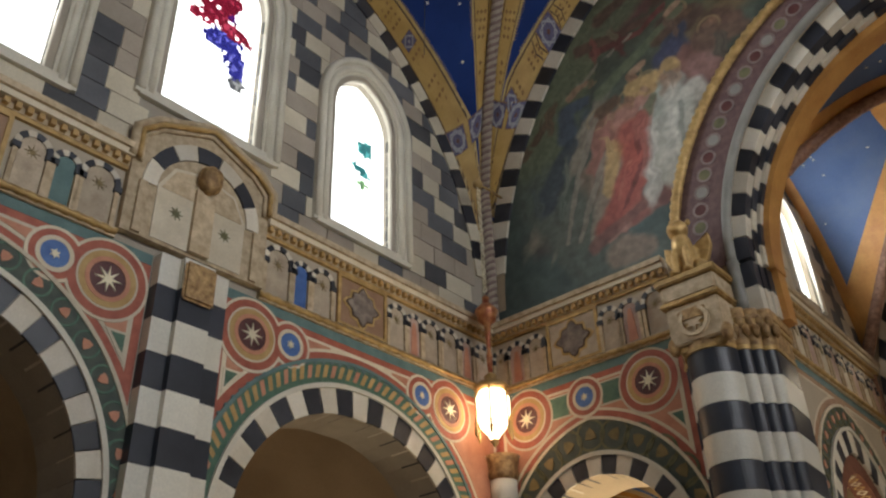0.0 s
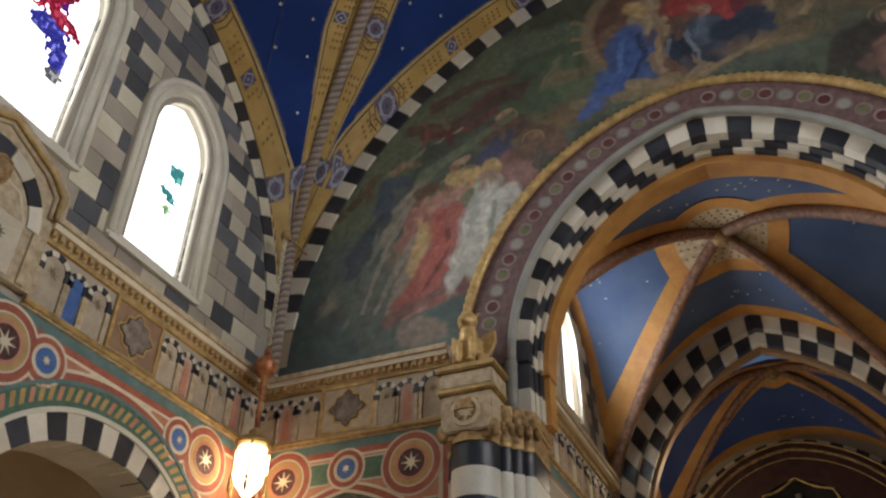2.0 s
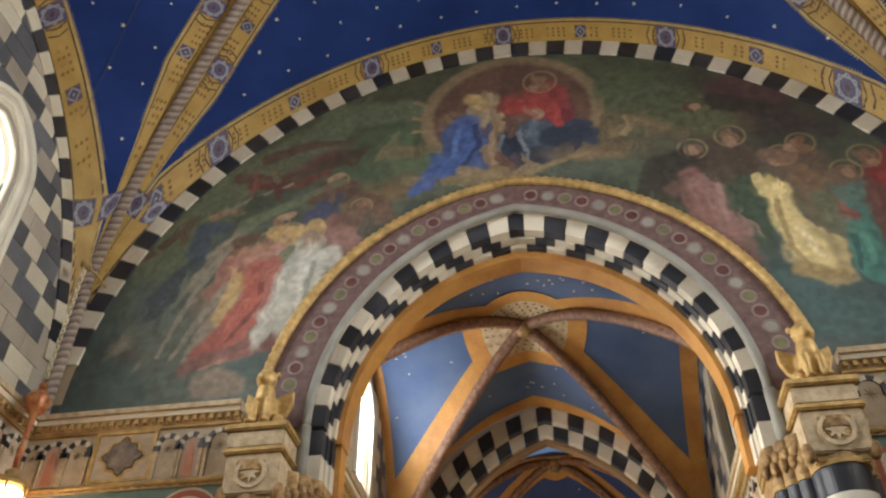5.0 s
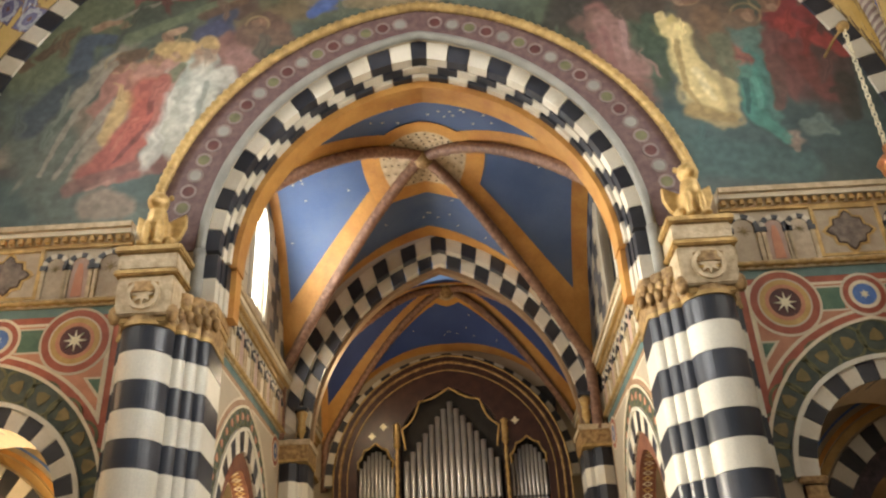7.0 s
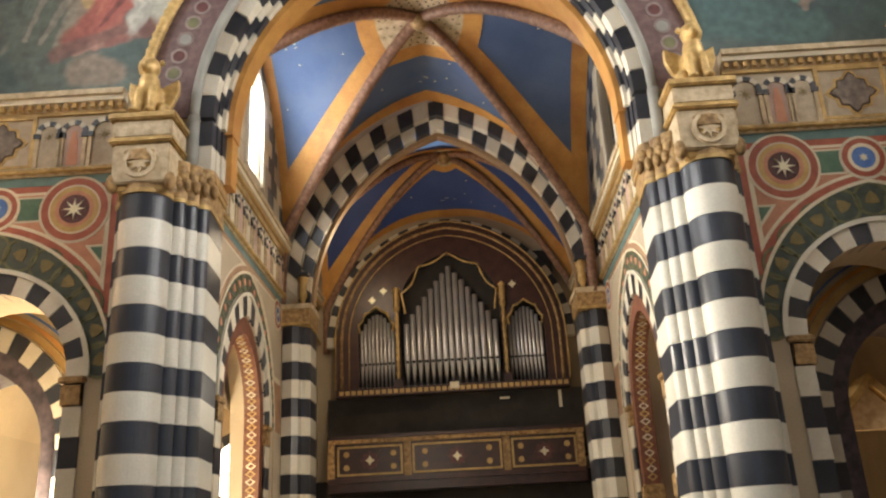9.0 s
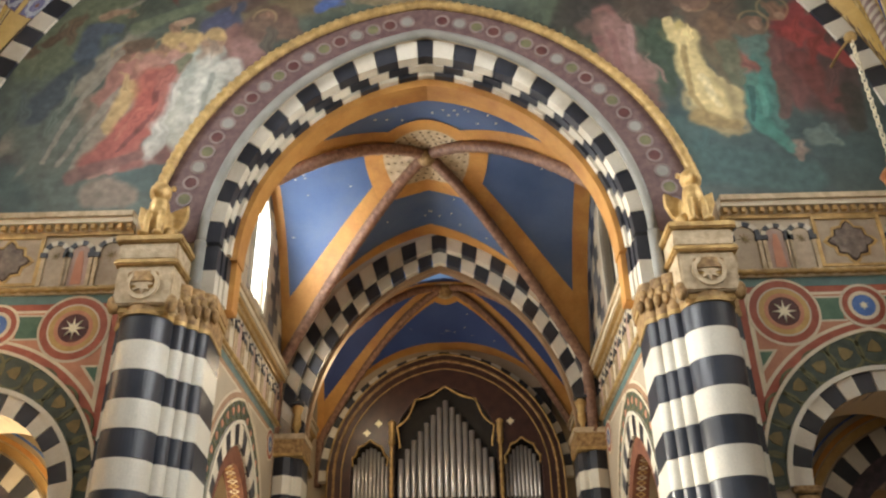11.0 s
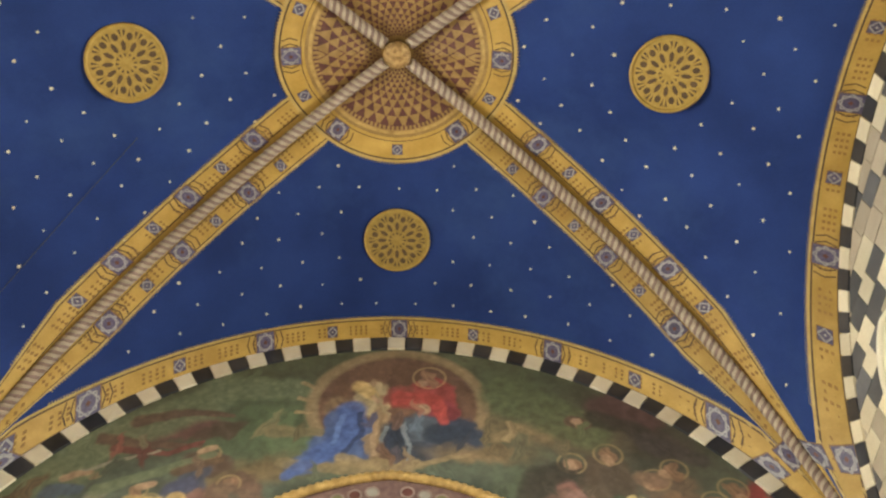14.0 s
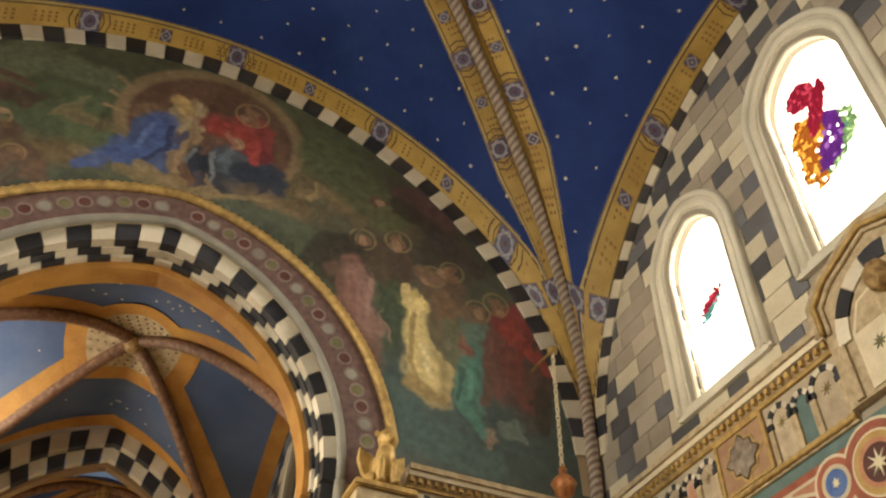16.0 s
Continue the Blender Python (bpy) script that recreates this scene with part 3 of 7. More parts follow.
# ---------------------------------------------------------------- wall decoration
LOBE = mat("grey_brown_painting", (0.12, 0.09, 0.08), (0.30, 0.25, 0.20), 9, 0.65, fine=16)
CLAY = mat("clay_paint", (0.30, 0.17, 0.10), (0.40, 0.25, 0.15), 5, 0.65)
LEAFY = mat("dull_ochre_leaf", (0.15, 0.115, 0.045), (0.25, 0.18, 0.07), 8, 0.65)


def cornice(m, u0, u1, nm="cornice"):
    """Moulded cornice with dentils over the frieze, and the gilt beaded string below it."""
    ob = thing(nm, "moulded stone cornice with dentils and gilt edge", "cornice", "", "structure", m)
    for z0, z1, d, mt, pn in ((7.44, 7.49, -0.05, GOLD, "fillet"), (7.49, 7.58, -0.06, STONECARV, "bed"), (7.58, 7.66, -0.15, IVORY, "corona"), (7.66, 7.74, -0.19, STONECARV, "cyma")):
        bm = bmesh.new()
        box(bm, u0, u1, d, 0.0, z0, z1)
        part(pn, bm, mt, ob)
    bm = bmesh.new()
    n = int((u1 - u0) / 0.12)
    for i in range(n):
        u = u0 + (i + 0.25) * (u1 - u0) / n
        box(bm, u, u + 0.06, -0.12, -0.055, 7.505, 7.578)
    tagged(part("dentils", bm, OCHRE, ob), kind="stuff")
    bm = bmesh.new()
    box(bm, u0, u1, -0.05, 0.0, 6.55, 6.67)
    part("string", bm, STONECARV, ob)
    n = int((u1 - u0) / 0.05)
    bm = bmesh.new()
    tube(bm, [(u0 + (u1 - u0) * i / n, -0.06, 6.61) for i in range(n + 1)], 0.04, 6, twist=20, lobes=2, depth=0.35)
    part("rope_string", bm, GOLD, ob, "gilded twisted string", True)
    return ob


def niche(parent, u, w, fill, motif):
    """One blind arch of the frieze: panel, little black and white voussoirs, motif."""
    r = w / 2
    bm = bmesh.new()
    P = [(u - r, 6.68), (u + r, 6.68), (u + r, 7.17)] + [(u + r * math.cos(math.pi * k / 8), 7.17 + r * math.sin(math.pi * k / 8)) for k in range(1, 8)] + [(u - r, 7.17)]
    quadsolid(bm, P, -0.02, 0.0)
    panel = part("panel", bm, fill, parent)
    A, B = (u, r, 7.17, 7.17 + r), (u, r + 0.07, 7.17, 7.17 + r + 0.07)
    for i in range(6):
        bm = bmesh.new()
        band(bm, A, B, -1 + i / 3, -1 + (i + 0.96) / 3, 2, -0.04, 0.0)
        part("voussoir", bm, (CREAM, BLACK)[i % 2], panel)
    for k in (-1, 1):
        bm = bmesh.new()
        box(bm, u + k * (r + 0.035) - 0.025, u + k * (r + 0.035) + 0.025, -0.045, 0.0, 6.67, 7.1)
        part("colonnette", bm, STONECARV, panel)
        bm = bmesh.new()
        box(bm, u + k * (r + 0.035) - 0.045, u + k * (r + 0.035) + 0.045, -0.06, 0.0, 7.1, 7.17)
        part("capital", bm, BLACK, panel)
    if motif == "star":
        bm = bmesh.new()
        star(bm, u, 7.13, min(0.09, r * 0.6), -0.027, -0.02, 8, 0.25)
        part("flower", bm, LEAFY, panel)
    elif motif == "figure":
        bm = bmesh.new()
        quadsolid(bm, [(u - r * .6, 6.7), (u + r * .6, 6.7), (u + r * .45, 7.05), (u + r * .2, 7.2), (u - r * .2, 7.2), (u - r * .45, 7.05)], -0.026, -0.02)
        part("painted_shape", bm, SALMON, panel)


def quatrefoil(parent, u, ground, inner):
    """Square panel with a lobed, pointed frame."""
    bm = bmesh.new()
    box(bm, u - 0.46, u + 0.46, -0.025, 0.0, 6.68, 7.44)
    p = part("square_panel", bm, ground, parent)
    for x0, x1, z0, z1 in ((-0.46, -0.41, 6.68, 7.44), (0.41, 0.46, 6.68, 7.44), (-0.41, 0.41, 6.68, 6.72), (-0.41, 0.41, 7.40, 7.44)):
        bm = bmesh.new()
        box(bm, u + x0, u + x1, -0.05, -0.025, z0, z1)
        part("frame_bar", bm, GOLD, p)
    for grow, d, mt, nm in ((1.16, -0.034, GOLD, "frame"), (1.0, -0.042, OUTLINE, "field"), (0.90, -0.05, inner, "picture")):
        P = []
        for j in range(32):
            t = 2 * math.pi * j / 32
            rr = 0.255 * grow * (1 + 0.13 * math.cos(8 * t) + 0.10 * math.cos(4 * t))
            P.append((u + rr * math.sin(t), 7.06 + rr * 0.98 * math.cos(t)))
        bm = bmesh.new()
        quadsolid(bm, P, d, -0.02)
        part(nm, bm, mt, p)


def medallion(parent, u, z, r=0.42):
    d = -0.022
    o = None
    for k, (r1, r0, mt) in enumerate(((1.12, 1.04, IVORY), (1.04, 0.82, RED), (0.82, 0.76, IVORY), (0.76, 0.50, OCHRE), (0.60, 0.48, SALMON))):
        bm = bmesh.new()
        disc(bm, u, z, r * r1, d - 0.003 * k, 0.0, 36, r * r0)
        q = part("ring", bm, mt, o or parent)
        o = o or q
    bm = bmesh.new()
    disc(bm, u, z, r * 0.5, d - 0.004, 0.0, 28)
    part("field", bm, MAROON, o)
    bm = bmesh.new()
    star(bm, u, z, r * 0.36, d - 0.018, d - 0.004, 8, 0.3)
    part("star", bm, STARGOLD, o, "pale gold star")


def roundel(parent, u, z, r=0.27):
    bm = bmesh.new()
    disc(bm, u, z, r * 1.14, -0.021, 0.0, 30, r)
    o = part("ring", bm, IVORY, parent)
    bm = bmesh.new()
    disc(bm, u, z, r, -0.024, 0.0, 30, r * 0.74)
    part("ring", bm, RED, o)
    bm = bmesh.new()
    disc(bm, u, z, r * 0.74, -0.027, 0.0, 28, r * 0.56)
    part("ring", bm, IVORY, o)
    bm = bmesh.new()
    disc(bm, u, z, r * 0.56, -0.024, 0.0, 24)
    part("field", bm, DISC_BLUE, o)
    bm = bmesh.new()
    star(bm, u, z, r * 0.22, -0.032, -0.024, 6, 0.5)
    part("star", bm, STARGOLD, o)


def spandrel(m, u0, u1, c, B, meds, rounds, nm, ground=None, field=None):
    """Red ground with medallions above an arch with outer band edge B."""
    bm = bmesh.new()
    pierced(bm, u0, u1, lambda u: 6.42, [(B, 0.5)], -0.008, 0.0, 0.4, B[2])
    ob = structure(nm, bm, ground or RED, "red painted spandrel with star medallions and blue roundels", "painted wall", m)
    bm = bmesh.new()
    box(bm, u0, u1, -0.012, 0.0, 6.42, 6.55)
    part("border", bm, TEAL, ob, "teal border")
    # ivory field that flows round the circles
    inner = (c, B[1] + 0.12, B[2], B[3] + 0.10)
    bm = bmesh.new()
    us = [u0 + 0.1 + (u1 - u0 - 0.2) * i / 60 for i in range(61)]
    for a, b in zip(us, us[1:]):
        la, lb = max(B[2] + 0.9, arch_z(inner, a)), max(B[2] + 0.9, arch_z(inner, b))
        if 6.33 - la > 0.02 and 6.33 - lb > 0.02:
            quadsolid(bm, [(a, la), (b, lb), (b, 6.33), (a, 6.33)], -0.012, -0.006)
    bmesh.ops.remove_doubles(bm, verts=bm.verts, dist=0.0005)
    part("ivory_line", bm, IVORY, ob, "thin ivory line")
    inner2 = (c, B[1] + 0.17, B[2], B[3] + 0.14)
    bm = bmesh.new()
    us = [u0 + 0.16 + (u1 - u0 - 0.32) * i / 60 for i in range(61)]
    for a, b in zip(us, us[1:]):
        la, lb = max(B[2] + 1.0, arch_z(inner2, a)), max(B[2] + 1.0, arch_z(inner2, b))
        if 6.29 - la > 0.02 and 6.29 - lb > 0.02:
            quadsolid(bm, [(a, la), (b, lb), (b, 6.29), (a, 6.29)], -0.016, -0.01)
    bmesh.ops.remove_doubles(bm, verts=bm.verts, dist=0.0005)
    part("field", bm, field or SALMON, ob)
    near = sorted(list(meds) + list(rounds))
    for a, b in zip(near, near[1:]):
        if 0.75 < b - a < 1.3:
            um = (a + b) / 2 + (0.07 if a in meds else -0.07)
            bm = bmesh.new()
            box(bm, um - 0.16, um + 0.16, -0.02, -0.01, 5.93, 6.24)
            part("green_square", bm, GREEN, ob)
            for zz in (5.91, 6.24):
                bm = bmesh.new()
                box(bm, um - 0.2, um + 0.2, -0.021, -0.01, zz, zz + 0.025)
                part("ivory_edge", bm, IVORY, ob)
    for u in meds:
        sgn = 1 if u > c else -1
        e = u1 - 0.13 if sgn > 0 else u0 + 0.13
        bm = bmesh.new()
        quadsolid(bm, sorted([(e, 5.55), (e, 5.22), (e - sgn * 0.26, 5.55)]), -0.02, -0.006)
        part("corner_triangle", bm, IVORY, ob)
        bm = bmesh.new()
        quadsolid(bm, sorted([(e - sgn * 0.03, 5.52), (e - sgn * 0.03, 5.32), (e - sgn * 0.19, 5.52)]), -0.024, -0.006)
        part("green_triangle", bm, GREEN, ob)
    for u in meds:
        medallion(ob, u, 6.06)
    for u in rounds:
        roundel(ob, u, 6.12)
    return ob


def arch_trim(m, A, B, C, n, style, nm):
    """Voussoirs A..B, cream fillet, ornament band up to C."""
    ob = thing(nm, "arch of alternating black and cream voussoirs with painted ornament band", "arch", "", "structure", m)
    voussoirs(ob, A, B, n, -0.03, 0.32, [CREAM, BLACK], 1 if n % 4 == 3 else 0)
    u0, w = A[0], A[1]
    for sg in (-1, 1):                              # banded jambs below the springing
        zs = [A[2] - 0.36 * k for k in range(11)]
        for k, (z1, z0) in enumerate(zip(zs, zs[1:])):
            bm = bmesh.new()
            x0, x1 = sorted((u0 + sg * w, u0 + sg * B[1]))
            box(bm, x0, x1, -0.03, 0.32, max(0.0, z0) + 0.003, z1 - 0.003)
            part("jamb_stone", bm, (BLACK, CREAM)[k % 2], ob)
        for g, za, zb in ((0.03, A[2] - 0.08, A[2] + 0.005), (0.0, A[2] - 0.36, A[2] - 0.08)):
            bm = bmesh.new()
            x0, x1 = sorted((u0 + sg * (w - 0.04 - g), u0 + sg * (B[1] + g)))
            box(bm, x0, x1, -0.05 - g, 0.34, za, zb)
            bmesh.ops.bevel(bm, geom=bm.edges[:], offset=0.02, segments=2, affect="EDGES")
            part("capital", bm, GILT, ob, "gilded carved capital")
    grow = lambda Q, g: (Q[0], Q[1] + g, Q[2], Q[3] + g)
    bm = bmesh.new()
    band(bm, B, grow(B, 0.06), -1, 1, 48, -0.06, 0.0)
    part("fillet", bm, MOULD, ob)
    lo = grow(B, 0.06)
    bm = bmesh.new()
    band(bm, lo, C, -1, 1, 60, -0.02, 0.0)
    part("ornament_band", bm, GREEN if style == "rope" else VINE, ob)
    bm = bmesh.new()
    band(bm, grow(C, -0.03), grow(C, 0.015), -1, 1, 60, -0.035, 0.0)
    part("edge_line", bm, TEAL if style == "rope" else IVORY, ob)
    mid = (C[0], (lo[1] + C[1]) / 2, C[2], (lo[3] + C[3]) / 2)
    half = (C[3] - lo[3]) / 2
    if style == "rope":
        for i in range(54):
            a, b = -1 + 2 * (i + 0.1) / 54, -1 + 2 * (i + 0.62) / 54
            P, Q = grow(lo, half * 0.45), grow(lo, half * 1.45)
            bm = bmesh.new()
            rings = []
            for t in range(4):
                s = a + (b - a) * t / 3
                p, q = arch_pt(P, max(-1, s - 0.008)), arch_pt(Q, min(1, s + 0.012))
                rings.append([bm.verts.new(v) for v in ((p[0], -0.03, p[1]), (q[0], -0.03, q[1]))])
            for x, y in zip(rings, rings[1:]):
                bm.faces.new((x[0], x[1], y[1], y[0]))
            part("rope_strand", bm, (OCHRE, OCHRE, SALMON)[i % 3], ob)
            bm = bmesh.new()
            u, z = arch_pt(grow(lo, half * 1.72), (a + b) / 2)
            disc(bm, u, z, half * 0.2, -0.03, 0.0, 8)
            part("bead", bm, TEAL, ob)
    else:
        k = 13 if C[1] < 1.8 else 19
        for i in range(k):
            s = -1 + 2 * (i + 0.5) / k
            u, z = arch_pt(mid, s)
            bm = bmesh.new()
            disc(bm, u, z, half * 0.95, -0.028, 0.0, 18, half * 0.80)
            o = part("vine_ring", bm, (OLIVE, GREEN)[C[1] > 2], ob)
            bm = bmesh.new()
            star(bm, u, z, half * 0.42, -0.03, -0.018, 3, 0.72, i * 0.7)
            part("rosette", bm, LEAFY if C[1] < 2 else SALMON, o)
    return ob


# --- chancel wall
for sg in (-1, 1):
    lo, hi = sorted((sg * 4.0, sg * 7.2))
    c = cornice(FRONT, lo, hi)
    bm = bmesh.new()
    box(bm, lo, hi, -0.006, 0.0, 6.66, 7.45)
    fr = structure("frieze", bm, PALE, "painted frieze of blind arches, red panels and a lobed picture", "frieze", FRONT)
    for u, w, f, mo in ((4.27, 0.30, NICHE, "star"), (4.68, 0.24, PINKF, "figure"), (5.02, 0.24, NICHE, "star"), (6.35, 0.26, NICHE, "star"), (6.72, 0.26, PINKF, "figure"), (7.04, 0.20, NICHE, "star")):
        niche(fr, sg * u, w, f, mo)
    quatrefoil(fr, sg * 5.66, NICHE, LOBE)
    B, C = (sg * SMALL, 1.35, 3.85, 5.24), (sg * SMALL, 1.66, 3.85, 5.80)
    spandrel(FRONT, lo, hi, sg * SMALL, C, (sg * 4.57, sg * 6.63), (sg * 5.6,), "spandrel_painting")
    arch_trim(FRONT, (sg * SMALL, 1.12, 3.85, 4.98), B, C, 17, "vine", "side_arch")


# --- side walls
def window(m, c, A, sill, shapes, nm):
    ob = thing(nm, "round-arched leaded window blown out by daylight, pale stone moulding", "window", "", "structure", m)
    g = lambda k: (A[0], A[1] + k, A[2], A[3] + k * 1.1)

    def surround(k0, k1, d0, d1, name, mt):
        bm = bmesh.new()
        band(bm, g(k0), g(k1), -1, 1, 36, d0, d1)
        for s in (-1, 1):
            x0, x1 = sorted((A[0] + s * (A[1] + k0), A[0] + s * (A[1] + k1)))
            box(bm, x0, x1, d0, d1, sill - 0.15, A[2])
        part(name, bm, mt, ob)

    surround(0.22, 0.36, -0.07, 0.0, "outer_architrave", MOULD)
    surround(0.08, 0.22, -0.03, 0.0, "architrave", MOULD)
    surround(-0.01, 0.08, 0.03, 0.09, "inner_jamb", MOULD)
    for k, d, r in ((0.30, -0.07, 0.06), (0.17, -0.04, 0.055), (0.04, 0.05, 0.04)):
        bm = bmesh.new()
        pts = [(A[0] - A[1] - k, d, sill - 0.1)] + [(arch_pt(g(k), -1 + i / 18)[0], d, arch_pt(g(k), -1 + i / 18)[1]) for i in range(37)] + [(A[0] + A[1] + k, d, sill - 0.1)]
        tube(bm, pts, r, 8)
        part("roll", bm, MOULD, ob, "", True)
    bm = bmesh.new()
    quadsolid(bm, [(A[0] - A[1] - 0.3, sill - 0.18), (A[0] + A[1] + 0.3, sill - 0.18), (A[0] + A[1] + 0.3, sill - 0.04), (A[0] - A[1] - 0.3, sill - 0.04)], -0.08, 0.2)
    part("window_sill", bm, MOULD, ob)
    # glass in rows of leaded panes
    z, row = sill, 0
    while z < A[3] - 0.05:
        z1 = min(z + 0.62, A[3])
        for s in (-1, 0):
            P = []
            n = 5
            for i in range(n + 1):
                zz = z + (z1 - z) * i / n
                ww = A[1] if zz <= A[2] else A[1] * math.sqrt(max(0.0, 1 - ((zz - A[2]) / (A[3] - A[2])) ** 2))
                P.append((A[0] + (ww if s == 0 else -ww), zz))
            bm = bmesh.new()
            V = [bm.verts.new((u, 0.1, zz)) for u, zz in P]
            W = [bm.verts.new((A[0] + (0.004 if s == 0 else -0.004), 0.1, zz)) for u, zz in P]
            for i in range(n):
                bm.faces.new((V[i], W[i], W[i + 1], V[i + 1]))
            o = part("pane", bm, CLEAR, ob)
            o.visible_shadow = False
        z = z1
        row += 1
    # bright overcast sky close outside the glass
    bm = bmesh.new()
    bm.faces.new([bm.verts.new((u, 0.2, zz)) for u, zz in [(A[0] - A[1], sill - 0.1)] + [arch_pt(A, -1 + i / 8) for i in range(17)] + [(A[0] + A[1], sill - 0.1)]])
    part("backdrop_sky", bm, DAYGLOW, ob, "white daylight")
    # ragged lead edge
    rng = random.Random(len(nm) + int(10 * c))
    for s in (-1, 1):
        for i in range(9):
            zz = sill + (A[2] - sill) * i / 9
            bm = bmesh.new()
            x0, x1 = sorted((A[0] + s * (A[1] + 0.02), A[0] + s * (A[1] - 0.004 - 0.022 * rng.random())))
            box(bm, x0, x1, 0.085, 0.12, zz, zz + (A[2] - sill) / 9 - 0.05)
            part("lead_edge", bm, LEAD, ob)
    for P, mt in shapes:
        bm = bmesh.new()
        bm.faces.new([bm.verts.new((A[0] + u, 0.088, sill + z)) for u, z in P])
        o = part("stained_piece", bm, mt, ob, "coloured stained glass")
        o.visible_shadow = False
    return ob


G_RED, G_PURPLE, G_ORANGE = glass("red_glass", (0.09, 0.004, 0.012)), glass("purple_glass", (0.035, 0.006, 0.075)), glass("orange_glass", (0.12, 0.035, 0.006))
G_TEAL, G_BLUE, G_GREY, G_GREEN = glass("teal_glass", (0.02, 0.085, 0.09)), glass("blue_glass", (0.012, 0.012, 0.10)), glass("grey_glass", (0.05, 0.05, 0.055)), glass("green_glass", (0.05, 0.10, 0.05))


def pieces(*rows, mirror=1, cell=0.05):
    """Leaded mosaic of small irregular glass pieces filling a few oval patches of colour."""
    rng = random.Random(len(rows))
    n = 76
    grid = [[((i - n / 2 + rng.uniform(-0.32, 0.32)) * cell, (j + rng.uniform(-0.32, 0.32)) * cell) for j in range(n)] for i in range(n + 1)]
    out = []
    for i in range(n):
        for j in range(n - 1):
            P = [grid[i][j], grid[i + 1][j], grid[i + 1][j + 1], grid[i][j + 1]]
            cu, cz = sum(p[0] for p in P) / 4, sum(p[1] for p in P) / 4
            for u, z, a, b, t, k, g in rows:
                dx, dz = cu - u, cz - z
                p, q = (dx * math.cos(t) + dz * math.sin(t)) / (a * 1.3), (-dx * math.sin(t) + dz * math.cos(t)) / (b * 1.3)
                if p * p + q * q < 1:
                    if rng.random() < 0.96:
                        out.append(([(mirror * x, y) for x, y in P], g if rng.random() < 0.8 else G_LIGHT[g.name]))
                    break
    return out


G_LIGHT = {g.name: glass("light_" + g.name, tuple(c * 2.2 for c in k)) for g, k in ((G_RED, (0.09, 0.01, 0.02)), (G_PURPLE, (0.05, 0.02, 0.08)), (G_ORANGE, (0.14, 0.07, 0.015)), (G_TEAL, (0.03, 0.1, 0.1)), (G_BLUE, (0.035, 0.035, 0.12)), (G_GREY, (0.07, 0.07, 0.07)), (G_GREEN, (0.07, 0.11, 0.06)))}
NORTH_BIG = pieces((0.0, 2.2, 0.32, 0.12, 0.8, 9, G_RED), (0.16, 1.86, 0.30, 0.11, -0.3, 9, G_RED), (-0.2, 1.85, 0.24, 0.10, 0.3, 9, G_RED), (-0.05, 2.55, 0.1, 0.18, 0.2, 8, G_PURPLE),
                   (0.05, 2.05, 0.14, 0.2, 0.1, 8, G_PURPLE), (0.08, 1.6, 0.26, 0.15, 0.4, 9, G_BLUE), (0.26, 1.35, 0.14, 0.26, 0.3, 9, G_BLUE), (0.34, 1.0, 0.11, 0.14, 0, 8, G_GREY), (-0.3, 2.1, 0.08, 0.05, 0.5, 6, G_RED), (0.2, 2.3, 0.06, 0.1, 0, 6, G_GREY))
SOUTH_BIG = pieces((0.14, 2.5, 0.2, 0.18, 0.5, 9, G_RED), (-0.02, 2.1, 0.11, 0.34, 0.5, 9, G_RED), (0.28, 1.78, 0.22, 0.26, 0.3, 9, G_ORANGE), (0.36, 1.4, 0.13, 0.3, 0.25, 9, G_ORANGE), (0.05, 1.55, 0.24, 0.3, 0.3, 9, G_PURPLE),
                   (0.16, 1.28, 0.26, 0.16, 0.1, 9, G_PURPLE), (-0.12, 1.2, 0.3, 0.09, -0.6, 9, G_GREEN), (-0.25, 1.6, 0.16, 0.1, 0.4, 8, G_GREEN), (-0.1, 1.34, 0.26, 0.04, -0.6, 7, G_TEAL), (0.34, 2.1, 0.06, 0.1, 0, 6, G_ORANGE), (0.3, 1.0, 0.1, 0.08, 0, 6, G_ORANGE), mirror=-1)
NORTH_BIRD = pieces(cell=0.06, *((0.1, 1.7, 0.13, 0.13, -0.5, 6, G_TEAL), (0.02, 1.25, 0.16, 0.06, -0.4, 6, G_TEAL), (0.06, 1.0, 0.08, 0.06, 0, 5, G_GREEN)))
SOUTH_BIRD = pieces(cell=0.06, mirror=-1, *((-0.05, 1.35, 0.22, 0.07, -0.4, 6, G_RED), (0.0, 1.22, 0.20, 0.06, -0.5, 6, G_TEAL)))


